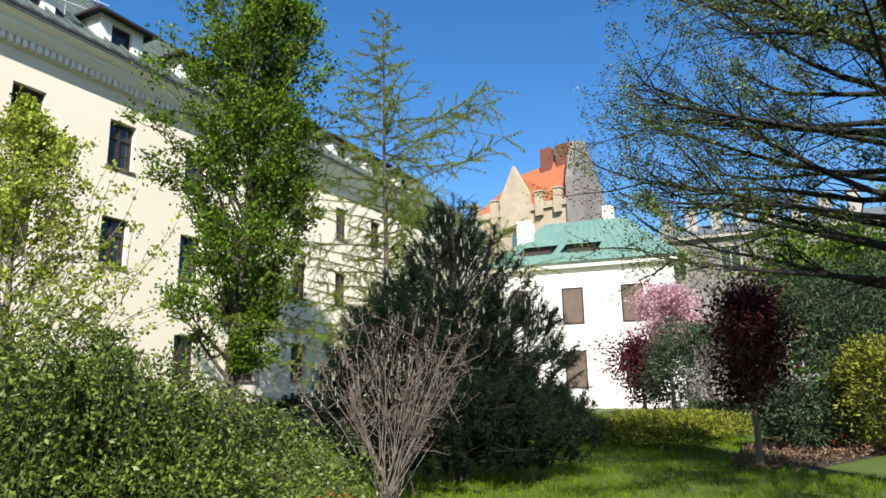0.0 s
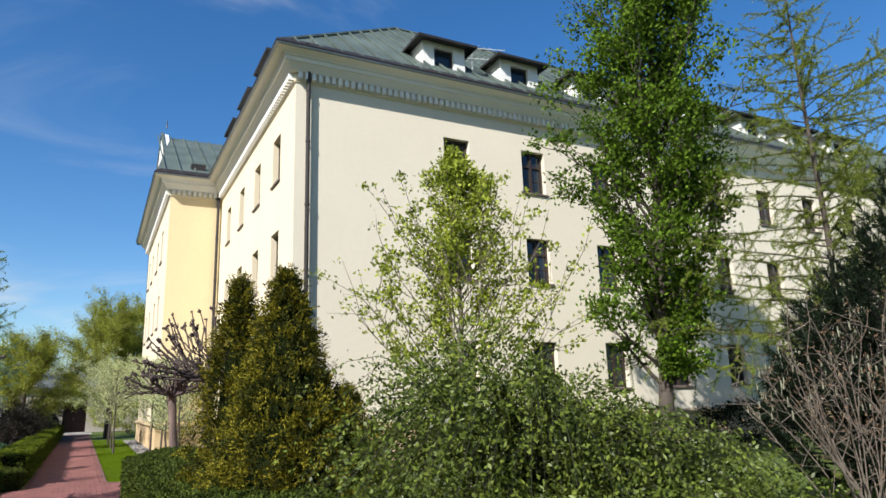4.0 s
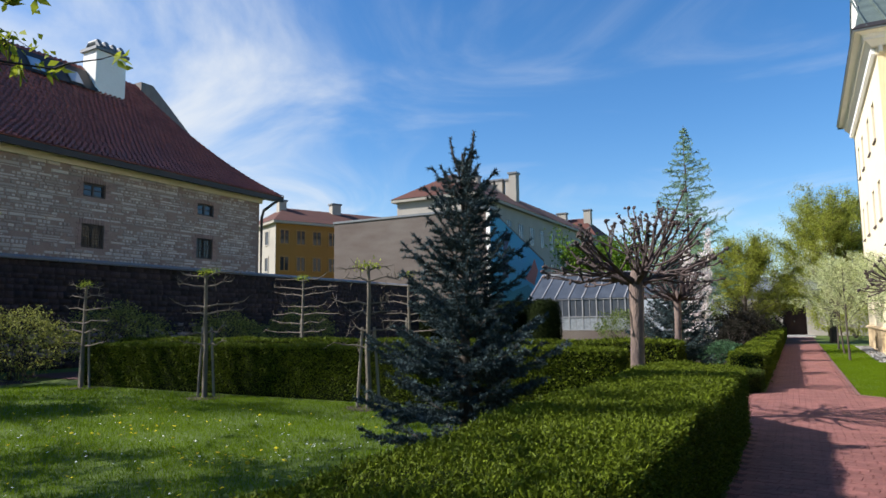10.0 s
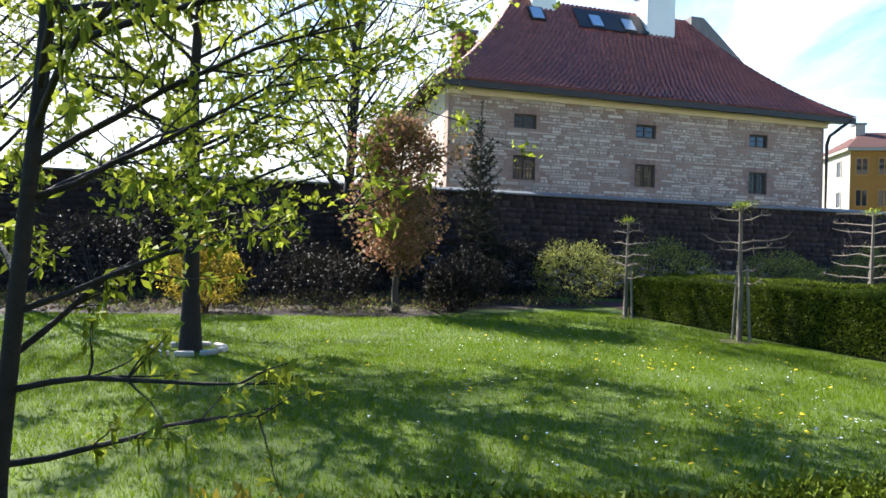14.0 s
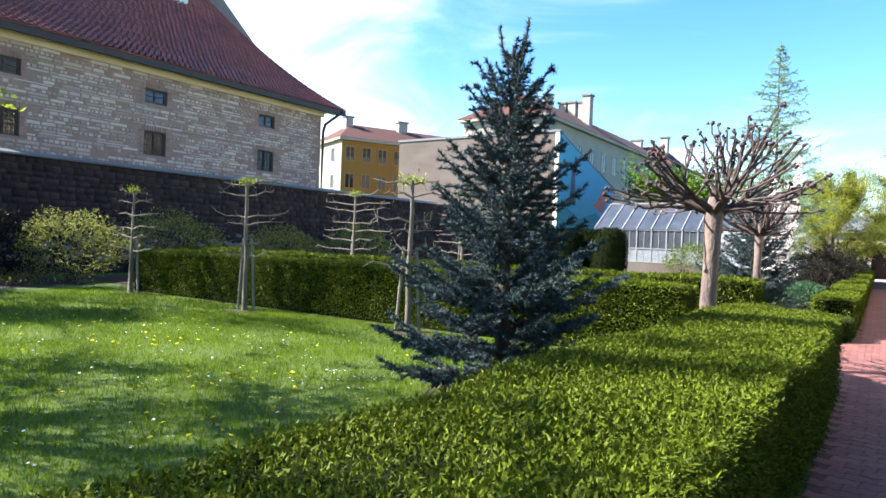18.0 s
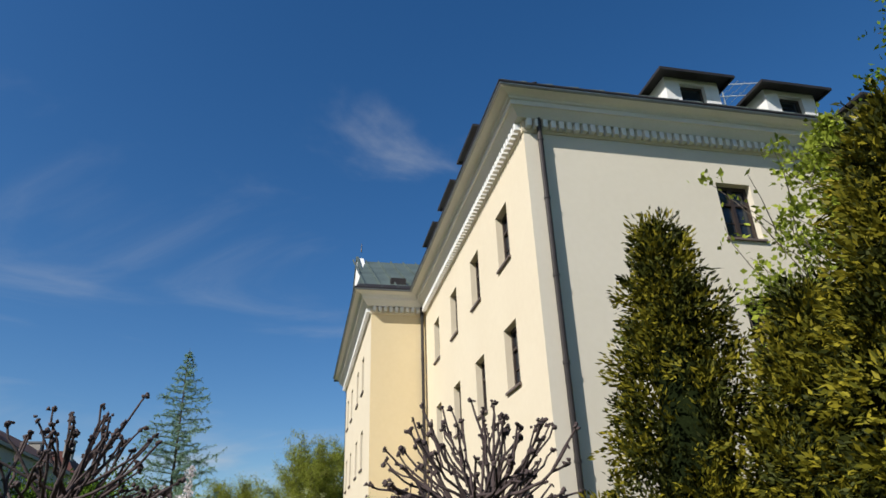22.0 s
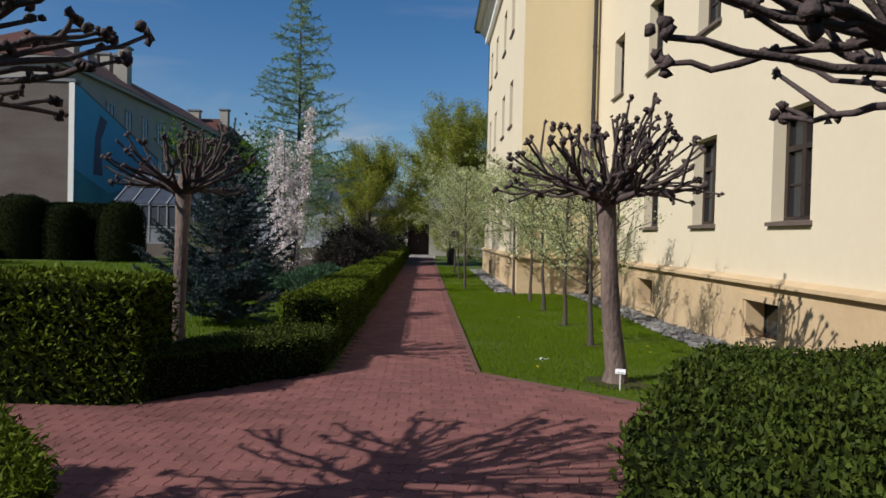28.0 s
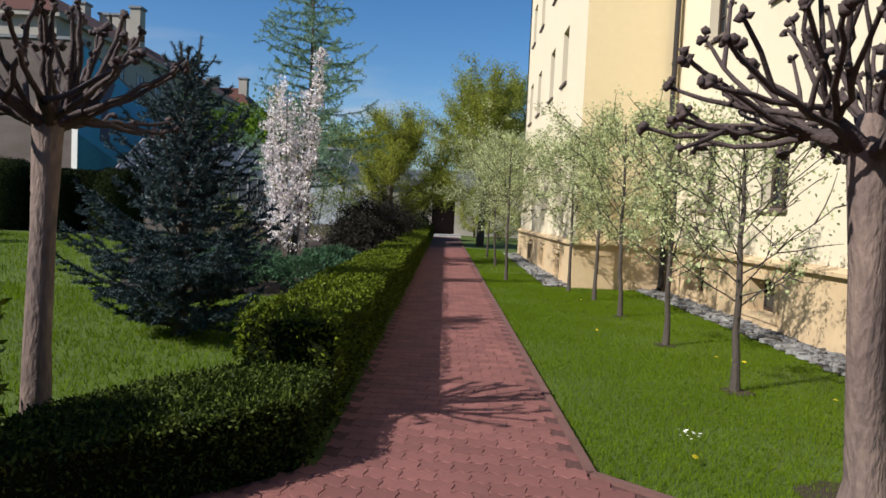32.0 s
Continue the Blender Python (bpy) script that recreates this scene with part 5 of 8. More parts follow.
def bare_shrub(x, y, h, r, seed, label, n=46, mat=None):
    """Stems that spread from one foot and fork into fine twigs with buds at their ends."""
    rng = np.random.default_rng(seed)
    ob = thing("bare_shrub", label, "shrub", "", x, y)
    lines, tips = [], []
    for k in range(n):
        a = rng.uniform(0, 2 * math.pi)
        d = np.array([math.cos(a) * r / h, math.sin(a) * r / h, 1.0]) * np.array([rng.uniform(0.1, 1.15)] * 2 + [1.0])
        st = curve((rng.normal(0, 0.07), rng.normal(0, 0.07), -0.02), d, h * rng.uniform(0.7, 1.05), 8, rng, 0.085, 0.03)
        add("stem", tubes_mesh("stem", [(st, np.linspace(0.011, 0.003, 8))], 5), mat or M_TWIG, ob)
        for q in range(6):
            b = st[rng.integers(3, 8)]
            tw = curve(b, d * 0.8 + rng.normal(0, 0.7, 3), h * rng.uniform(0.10, 0.26), 4, rng, 0.16, 0.10)
            lines.append((tw, np.linspace(0.0055, 0.0025, 4)))
            for w in range(2):
                t2 = curve(tw[rng.integers(1, 4)], d * 0.5 + rng.normal(0, 0.8, 3), h * rng.uniform(0.04, 0.10), 3, rng, 0.15, 0.1)
                lines.append((t2, (0.003, 0.0025, 0.002)))
                tips.append(t2[-1])
            tips.append(tw[-1])
    tw = add("twig_cover", tubes_mesh("twigs", lines, 4), mat or M_TWIG, ob)
    tw["kind"] = "stuff"
    c = np.repeat(np.array(tips), 3, 0)
    bd = add("bud_cover", leaf_mesh("buds", c + rng.normal(0, 0.008, c.shape), rng.normal(0, 0.6, c.shape) + np.array([0, 0, 0.5]), 0.034, 0.017, rng, 0.5), M_TWIG_BUD, ob)
    bd["kind"] = "stuff"
    return ob


M_TWIG_BUD = leaf_mat("brown_buds", (0.20, 0.13, 0.08), (0.11, 0.07, 0.05), 0.2)
bare_shrub(7.1, -13.3, 2.35, 1.55, 37, "bare many-stemmed shrub with pinkish twigs", 40)
bare_shrub(6.2, -12.2, 0.55, 0.3, 38, "small bare shrub with last brown leaves", 18)

# crab apples in a row beside the house
SAPS = [(1.90, 2.26, 2.35, 0.62, 41), (1.94, 4.47, 2.75, 0.7, 42), (1.97, 6.83, 3.2, 0.85, 43), (1.95, 8.84, 3.2, 0.85, 44), (1.75, 10.3, 3.1, 0.9, 45), (0.55, 12.0, 3.3, 1.0, 46), (0.58, 16.4, 3.5, 1.15, 47), (0.52, 20.4, 3.6, 1.2, 48)]
for k, (x, y, h, r, sd) in enumerate(SAPS):
    leafy_tree("apple_tree", "slender young apple tree with white-green blossom", x, y, h, r * 1.32, h * 0.30, 0.026, sd, M_BLOSSOM, M_BARK_DARK, (2300, 5600, 8500, 9500, 10500, 11500, 12500, 13000)[k], (0.042, 0.028), "oval", 0.07, 24, 0.007, 0.75, group="young apple trees beside the house", sub=4)


# flowering cherry, upright wands hung with round clusters of blossom
def blossom_column(x, y, label):
    rng = np.random.default_rng(51)
    ob = thing("cherry_tree", label, "tree", "", x, y)
    C = []
    for bx, by, h, r, balls in ((0.42, 0.0, 4.5, 0.09, 95), (0.20, 0.1, 3.7, 0.15, 70), (-0.30, 0.05, 3.95, 0.17, 95), (-0.12, -0.1, 3.6, 0.20, 90), (-0.45, 0.1, 3.3, 0.14, 70), (0.05, 0.2, 2.9, 0.20, 60)):
        p = np.array([(bx * 0.15, by * 0.2, -0.03), (bx * 0.4, by * 0.5, h * 0.3), (bx * 0.9, by, h * 0.65), (bx * 1.1, by, h)])
        add("stem", tubes_mesh("stem", [(p, (0.035, 0.026, 0.016, 0.006))], 6), M_BARK_DARK, ob)
        s = rng.uniform(0.24, 1.0, balls)
        c = np.stack([np.interp(s, (0, 0.3, 0.65, 1), p[:, j]) for j in range(3)], 1)
        C.append(c + rng.normal(0, 1, (balls, 3)) * np.array([r, r, 0.04]) * (1.25 - s[:, None] * 0.7))
    c = np.concatenate(C)
    size = rng.uniform(0.045, 0.085, (len(c), 1, 1))
    u = unit(rng.normal(0, 1, (len(c), 26, 3)))
    q = (c[:, None] + u * size).reshape(-1, 3)
    bl = add("blossom", leaf_mesh("blossom", q, u.reshape(-1, 3), 0.042, 0.042, rng, 0.4, 0.35), M_PINK, ob)
    bl["kind"] = "stuff"
    lf = add("leaf_cover", leaf_mesh("leaves", c + rng.normal(0, 0.08, c.shape), rng.normal(0, 1, c.shape), 0.06, 0.03, rng), M_OLIVE_SPRING, ob)
    lf["kind"] = "stuff"
    return ob


blossom_column(-4.0, 9.2, "upright flowering cherry covered in pale pink blossom")


def spurred_tree(name, label, x, y, seed, mat, limbs, reach, top, base, size, tuft):
    """Long limbs that climb steeply, with ranked shoots and leaf spurs all along them; tall on one side."""
    rng = np.random.default_rng(seed)
    ob = thing(name, label, "tree", "", x, y)
    tp = np.array([(0, 0, -0.05), (0.05, 0, base), (0.15, 0.1, top * 0.5), (0.5, 0.1, top * 0.92)])
    v, f = tube_arrays(tp, (0.22, 0.17, 0.10, 0.02), 10)
    add("trunk", np_mesh("trunk", v, f), M_BARK_DARK, ob, smooth=True)
    lines, C, O = [], [], []
    for k in range(limbs):
        s = (k + rng.uniform(0, 1)) / limbs
        z = base + (top * 0.75 - base) * s
        p0 = np.array([np.interp(z, tp[:, 2], tp[:, j]) for j in range(3)])
        az = k * 2.4 + rng.normal(0, 0.3)
        L = reach * (1.05 - 0.5 * s) * rng.uniform(0.8, 1.15)
        d = np.array([math.cos(az), math.sin(az), 0.35 + 0.9 * s])
        b = curve(p0, d, L, 8, rng, 0.07, 0.06)
        lines.append((b, np.linspace(0.034, 0.006, 8)))
        shoots = [b[3:]]
        for j in range(19):
            i = int(rng.integers(2, 8))
            ax = unit(b[i] - b[i - 1])
            sh = curve(b[i], ax + rng.normal(0, 0.9, 3) + np.array([0, 0, 0.2]), L * rng.uniform(0.16, 0.42), 5, rng, 0.06, 0.03)
            lines.append((sh, np.linspace(0.012, 0.004, 5)))
            shoots.append(sh)
        for sh in shoots:
            m = int(np.linalg.norm(sh[-1] - sh[0]) / 0.075) + 2
            q = rng.uniform(0, 1, m) * (len(sh) - 1)
            i = np.minimum(q.astype(int), len(sh) - 2)
            C.append(sh[i] + (sh[i + 1] - sh[i]) * (q - i)[:, None])
            O.append(np.repeat(unit(sh[-1] - sh[0])[None], m, 0))
    fw = add("limb_framework", tubes_mesh("limbs", lines, 5), M_BARK_DARK, ob)
    fw["kind"] = "stuff"
    C, O = np.repeat(np.concatenate(C), tuft, 0), np.repeat(np.concatenate(O), tuft, 0)
    cr = add("crown", leaf_mesh("crown", C + rng.normal(0, 0.14, C.shape), O * 0.3 + rng.normal(0, 0.7, C.shape), size[0], size[1], rng, 0.4), mat, ob)
    cr["kind"] = "stuff"
    return ob


larch("larch_tree", "slender pale green larch above the shrubs", -5.0, 15.0, 10.0, 2.2, 2.0, 0.10, 52, M_LARCH_BLUE, 130, tuft=6, needle=(0.085, 0.019))
spurred_tree("lime_tree_large", "broad tree with fresh yellow-green leaves past the house", 0.6, 29.5, 53, M_OLIVE_SPRING, 38, 4.6, 8.4, 1.6, (0.085, 0.048), 9)
spurred_tree("lime_tree_large", "broad tree with fresh yellow-green leaves over the shrubs", -3.9, 27.0, 54, M_OLIVE_SPRING, 26, 3.4, 5.8, 1.0, (0.075, 0.044), 10)
leafy_tree("maple_tree", "dark green tree behind the greenhouse", -17.0, 46.0, 7.4, 4.0, 1.2, 0.22, 55, M_COLUMN, M_BARK_DARK, 14000, (0.30, 0.18), "oval", 0.6, 36, 0.02, 0.6)
leafy_tree("maple_tree", "green tree beyond the greenhouse", -10.0, 50.0, 7.0, 3.6, 1.2, 0.2, 56, M_OLIVE_SPRING, M_BARK_DARK, 10000, (0.28, 0.16), "oval", 0.5, 30, 0.02, 0.6)
for k, (x, y, rx, h, m) in enumerate([(-3.1, 13.0, 0.9, 1.35, M_BERB), (-3.4, 16.5, 1.2, 1.7, M_BERB), (-3.6, 20.5, 1.3, 1.8, M_BERB), (-3.3, 25.0, 1.2, 1.8, M_BERB), (-3.4, 30.0, 1.3, 1.6, M_WEEP), (-6.0, 24.5, 1.5, 2.4, M_WEEP), (-4.6, 27.5, 1.4, 2.6, M_BERB), (-7.5, 21.0, 1.5, 2.2, M_BERB), (-8.5, 17.0, 1.3, 1.9, M_WEEP), (-3.2, 35.0, 1.2, 1.6, M_BERB)]):
    blob_shrub("barberry_shrub" if m is M_BERB else "evergreen_shrub", "dark purple-brown shrub behind the low hedge" if m is M_BERB else "dark green shrub behind the low hedge", x, y, rx, rx, h, 60 + k, m, 5000, (0.07, 0.045))
for k, (x, y, r, h, m) in enumerate([(-3.5, 41.5, 1.3, 3.0, M_BERB), (0.7, 42.0, 1.3, 3.3, M_OLIVE_SPRING), (-6.5, 41.0, 2.0, 2.8, M_WEEP), (2.2, 38.0, 1.5, 2.4, M_OLIVE_SPRING)]):
    blob_shrub("evergreen_shrub", "shrub before the low wall at the end of the path", x, y, r, r, h, 75 + k, m, 4500, (0.12, 0.07))
M_JUNIPER_DARK = leaf_mat("blue_green_juniper", (0.06, 0.12, 0.06), (0.03, 0.07, 0.04), 0.2)
for k, (x, y, r) in enumerate([(-3.2, 8.2, 0.95), (-4.9, 8.0, 1.0), (-5.6, 10.5, 1.3), (-3.4, 10.7, 0.8)]):
    blob_shrub("juniper", "low spreading blue-green juniper", x, y, r, r, 0.62, 70 + k, M_JUNIPER_DARK, 4200, (0.10, 0.03), spread=0.5)


# espaliers on stakes
def espalier(x, y, label, h=2.35, half=0.85, seed=0, tiers=6, stakes=2, rz=0):
    rng = np.random.default_rng(seed)
    ob = thing("espalier_tree", label, "tree", "espalier trees round the lawn", x, y, 0, rz)
    tp = np.stack([rng.normal(0, 0.015, 6), rng.normal(0, 0.01, 6), np.linspace(-0.04, h, 6)], 1)
    v, f = tube_arrays(tp, np.linspace(0.055, 0.03, 6), 8)
    add("trunk", np_mesh("trunk", v, f), M_BARK_GREY, ob, smooth=True)
    spurs = []
    for i in range(tiers):
        z = h * (0.42 + 0.56 * (i + rng.uniform(-0.3, 0.3) * (0 < i < tiers - 1)) / (tiers - 1))
        for s in (-1, 1):
            L = half * rng.uniform(0.5, 1.1)
            arm = np.array([(0, 0, z - 0.03), (s * L * 0.35, rng.normal(0, 0.03), z + rng.normal(0.02, 0.02)), (s * L * 0.7, rng.normal(0, 0.04), z + rng.normal(0.02, 0.03)), (s * L, rng.normal(0, 0.05), z + rng.normal(0.05, 0.03))])
            add("arm", tubes_mesh("arm", [(arm, np.linspace(0.021, 0.010, 4))], 6), M_TWIG, ob)
            for q in range(9):
                b = arm[rng.integers(1, 4)]
                spurs.append((curve(b, rng.normal(0, 0.5, 3) + np.array([s * 0.4, 0, 0.35]), rng.uniform(0.08, 0.24), 3, rng), (0.007, 0.005, 0.003)))
    sp = add("spur_cover", tubes_mesh("spurs", spurs, 4), M_TWIG, ob)
    sp["kind"] = "stuff"
    for j in range(stakes):
        sx = (-0.18, 0.18, 0.05)[j]
        add("stake", Geo().tube([(sx * 1.15, 0.06, -0.04), (sx * 0.6, 0.05, h * 0.56)], 0.028, 7).mesh("stake"), M_STAKE, ob)
    n = 150
    c = np.stack([rng.normal(0, 0.14, n), rng.normal(0, 0.08, n), h + rng.normal(0.0, 0.05, n)], 1)
    m = add("leaf_tuft", leaf_mesh("leaf_tuft", c, np.tile([0, 0, 1.0], (n, 1)), 0.05, 0.03, rng), M_PEAR, ob)
    m["kind"] = "stuff"
    return ob


espalier(-7.75, -5.2, "espalier tree with level bare arms tied to stakes", 2.55, 0.55, 81, rz=25)
espalier(-11.9, -5.25, "espalier tree with level bare arms tied to stakes", 2.6, 0.84, 82, rz=10)
espalier(-16.45, -5.0, "espalier tree with level bare arms tied to stakes", 2.5, 0.95, 83)
espalier(-14.6, 1.0, "espalier tree with level bare arms behind the hedge", 2.9, 1.3, 85, 7, 1)
espalier(-11.0, 1.5, "espalier tree with level bare arms behind the hedge", 2.9, 1.0, 86, 7, 1)

# lawn trees, beds by the garden wall
leafy_tree("walnut_tree", "lawn tree with a straight grey trunk and fresh leaves", -11.4, -15.2, 8.0, 3.5, 1.7, 0.115, 91, M_SPRING, M_BARK_BLACK, 15000, (0.13, 0.07), "oval", 0.11, 44, 0.012, 0.35, sub=7, droop=0.12, clumpy=2.4)


def young_tree(x, y):
    """Slim leaning trunk, long thin dark boughs, hanging tufts of fresh leaflets and catkins."""
    rng = np.random.default_rng(92)
    ob = thing("young_hornbeam", "young tree with thin dark boughs and hanging fresh leaves", "tree", "", x, y)
    tp = np.array([(0, 0, -0.05), (0.0, 0.02, 0.5), (0.03, 0.08, 1.3), (0.10, 0.18, 2.4), (0.15, 0.2, 3.6), (0.1, 0.25, 4.8)])
    v, f = tube_arrays(tp, (0.055, 0.042, 0.037, 0.031, 0.022, 0.007), 10)
    add("trunk", np_mesh("trunk", v, f), M_BARK_BLACK, ob, smooth=True)
    P = []
    dirs = [(0.52, 1.72, 1.25, 0.12), (0.85, 1.80, 1.15, 0.32), (1.2, 1.65, 1.5, 0.35), (1.7, 1.5, 1.3, 0.45)]
    dirs += [(z, 2.1 + 1.7 * math.sin(7 * k), 1.0 + 0.8 * abs(math.sin(3 * k)), 0.35 + 0.3 * abs(math.cos(5 * k))) for k, z in enumerate(np.linspace(1.0, 4.2, 20))]
    for z, az, L, rise in dirs:
        base = np.array([np.interp(z, tp[:, 2], tp[:, j]) for j in range(3)])
        d = np.array([math.cos(az), math.sin(az), rise])
        b = curve(base, d, L * 1.05, 8, rng, 0.09, 0.0, 0.06)
        bo = add("bough", tubes_mesh("bough", [(b, np.linspace(0.018, 0.004, 8))], 6), M_BARK_BLACK, ob)
        for q in range(int(5 + 4 * L)):
            tw = curve(b[rng.integers(2, 8)], d + rng.normal(0, 0.5, 3), rng.uniform(0.15, 0.55), 5, rng, 0.13, 0.0, 0.1)
            add("twig", tubes_mesh("twig", [(tw, np.linspace(0.006, 0.002, 5))], 5), M_BARK_BLACK, bo)
            P += [tw[2], tw[3], tw[4]]
        P += [b[5], b[6], b[7]]
    P = np.repeat(np.array(P), 6, 0)
    keep = np.repeat(rng.random(len(P) // 6) < 0.72, 6)
    P = P[keep]
    c = P + rng.normal(0, 0.02, P.shape)
    lf = add("leaf_tufts_cover", leaf_mesh("leaf_tufts", c, rng.normal(0, 0.6, c.shape) + np.array([0, 0, -0.55]), 0.072, 0.030, rng, 0.35, 0.25), M_SPRING, ob)
    lf["kind"] = "stuff"
    k = P[::9]
    cat = [(np.stack([p, p + np.array([0.004, 0.003, -0.05]), p + np.array([0.0, 0.006, -0.09])]), (0.004, 0.0055, 0.003)) for p in k]
    ct = add("catkin_cover", tubes_mesh("catkins", cat, 4), M_SPRING, ob)
    ct["kind"] = "stuff"
    return ob


young_tree(-4.4, -15.3)
leafy_tree("ash_tree", "tall thin-leaved tree beside the garden wall", -22.8, -11.5, 13.0, 4.6, 2.5, 0.2, 93, M_PEAR, M_BARK_BLACK, 8000, (0.12, 0.07), "oval", 0.18, 50, 0.016, 0.9, sub=6)
leafy_tree("ash_tree", "tall thin-leaved tree beside the garden wall", -21.5, -21.5, 12.0, 4.6, 2.0, 0.2, 94, M_PEAR, M_BARK_BLACK, 8000, (0.12, 0.07), "oval", 0.18, 50, 0.016, 0.9, sub=6)
M_GOLD = leaf_mat("gold_leaves", (0.42, 0.30, 0.03), (0.30, 0.28, 0.05), 0.4)
M_BRONZE = leaf_mat("bronze_pink_leaves", (0.30, 0.15, 0.10), (0.24, 0.22, 0.045), 0.35)
M_OLIVE = leaf_mat("olive_twig_leaves", (0.24, 0.25, 0.06), (0.13, 0.14, 0.04), 0.3)
blob_shrub("forsythia", "rounded golden yellow shrub in the spring garden", -17.6, -15.5, 0.9, 0.9, 1.65, 95, M_GOLD, 4200, (0.09, 0.05))
leafy_tree("cherry_plum", "bronze-leaved small tree in front of the wall", -17.6, -10.9, 4.9, 1.1, 0.9, 0.08, 96, M_BRONZE, M_BARK_DARK, 11000, (0.13, 0.075), "oval", 0.20, 34, 0.01, 0.7)
for k, (x, y, r, h, m) in enumerate([(-20.5, -4.4, 1.5, 2.0, M_OLIVE), (-20.8, -1.0, 1.6, 2.2, M_OLIVE), (-19.6, -8.4, 1.1, 1.6, M_BERB), (-18.6, -12.6, 1.3, 1.5, M_BERB), (-20.5, -14.5, 1.9, 2.6, M_BERB), (-21.0, -18.5, 1.9, 2.4, M_BERB),
                                      (-18.0, -9.3, 0.8, 1.2, M_BERB), (-21.0, 4.0, 1.5, 1.9, M_OLIVE), (-22, -24, 2.2, 2.4, M_BERB), (-18.5, -27, 2.2, 2.6, M_WEEP), (-21.5, 9.0, 1.6, 2.2, M_OLIVE), (-22.3, -10.3, 1.7, 3.2, M_BERB), (-22.6, -16.8, 1.8, 3.4, M_BERB), (-21.8, -6.0, 1.1, 2.0, M_BERB)]):
    blob_shrub("garden_shrub", "shrub in the shaded bed along the garden wall", x, y, r, r, h, 100 + k, m, 4600, (0.09, 0.045))

blob_shrub("golden_shrub", "small golden yellow shrub on the lawn beside the hedge", -3.35, -14.24, 0.26, 0.26, 0.66, 118, M_GOLD, 1400, (0.045, 0.025))

# shrubs between the broad hedge and the house
M_LAUREL = leaf_mat("grey_green_long_leaves", (0.03, 0.038, 0.02), (0.014, 0.02, 0.011), 0.2, 0.5)
M_MAHONIA = leaf_mat("glossy_dark_leaves", (0.024, 0.036, 0.018), (0.03, 0.02, 0.02), 0.15, 0.4)
for k, (x, y, r, h) in enumerate([(2.35, -5.3, 0.62, 1.15), (3.2, -4.7, 0.6, 1.1), (2.9, -6.5, 0.7, 1.05), (3.7, -5.8, 0.7, 1.2), (2.4, -7.6, 0.6, 1.0)]):
    blob_shrub("mahonia", "glossy dark evergreen shrub beside the hedge", x, y, r, r, h, 120 + k, M_MAHONIA, 2600, (0.075, 0.045), spread=0.7)
for k, (x, y, r, h) in enumerate([(2.45, -5.0, 0.15, 1.42), (2.85, -5.2, 0.15, 1.46), (3.3, -5.5, 0.2, 1.25)]):
    blob_shrub("laurel", "upright evergreen shrub with long pointed leaves", x, y, r, r, h, 130 + k, M_LAUREL, 1500, (0.11, 0.03), spread=0.55, lobes=[(0, 0, 1, 1), (0.3, 0.3, 0.7, 0.85), (-0.4, -0.2, 0.7, 0.75)])
M_YELLOW = leaf_mat("yellow_flowers", (0.75, 0.60, 0.03), (0.55, 0.45, 0.03), 0.3)
M_DAISY = leaf_mat("white_flowers", (0.85, 0.85, 0.80), (0.75, 0.75, 0.70), 0.3)
rng = np.random.default_rng(9)
ob = thing("mahonia_flowers", "clusters of yellow flowers on the evergreen shrubs", "flowers", "", 2.2, -6.3, 0.7)
for k in range(9):
    p = rng.uniform((-0.4, -0.9, -0.1), (0.9, 0.9, 0.25))
    c = p + rng.normal(0, 0.022, (26, 3))
    add("flower_cluster", leaf_mesh("fl", c, rng.normal(0, 1, c.shape), 0.03, 0.022, rng), M_YELLOW, ob)

# front garden on the far side
leafy_tree("plum_tree", "small round tree with dark red leaves", 12.9, -17.6, 3.1, 0.6, 1.0, 0.05, 141, M_RED, M_BARK_GREY, 9000, (0.08, 0.05), "oval", 0.2, 40, 0.008, 0.9, sub=5)
blob_shrub("spreading_juniper", "low spreading yellow-green juniper on the lawn", 18.0, -15.2, 2.0, 1.8, 0.72, 142, M_JUNIPER, 15000, (0.13, 0.04), spread=0.7, lobes=[(0, 0, 1, 1), (0.8, -0.5, 0.7, 0.9), (-0.6, 0.5, 0.7, 0.8), (0.5, 1.0, 0.7, 0.8), (-1.1, -0.3, 0.5, 0.6), (1.2, 0.3, 0.5, 0.65)])
leafy_tree("blossom_tree", "small tree in pink blossom before the white house", 31.0, -13.8, 5.6, 1.35, 2.2, 0.1, 143, M_PINK_DEEP, M_BARK_DARK, 16000, (0.10, 0.08), "oval", 0.22, 34, 0.012, 0.7)
leafy_tree("maple_red", "dark red shrubby maple in the spring garden", 28.5, -12.9, 3.0, 1.1, 0.4, 0.08, 144, M_RED, M_BARK_DARK, 6000, (0.13, 0.09), "oval", 0.3, 26, 0.012, 0.7)
for k, (x, y, r, h) in enumerate([(25.0, -15.8, 2.3, 3.6), (21.0, -19.6, 2.6, 4.6), (24.0, -22.0, 3.0, 5.5), (18.5, -23.5, 2.6, 4.0)]):
    blob_shrub("mountain_pine", "broad grey-green mountain pine in the spring garden", x, y, r, r, h, 150 + k, M_PINE_GREY, 12000, (0.20, 0.045), spread=0.55, category="shrub")
blob_shrub("dwarf_pine", "rounded dwarf pine in the spring garden", 16.2, -18.5, 1.05, 1.05, 1.45, 156, M_PINE_GREY, 7000, (0.12, 0.04), spread=0.5)
blob_shrub("golden_shrub", "yellow-green conifer shrub in the spring garden", 16.0, -20.2, 1.3, 1.3, 2.3, 157, M_JUNIPER, 8000, (0.13, 0.05), spread=0.5)
blob_shrub("evergreen_shrub", "dark evergreen shrubs under the front windows", 12.6, -3.6, 1.6, 0.9, 1.2, 158, M_WEEP, 4000, (0.08, 0.045))
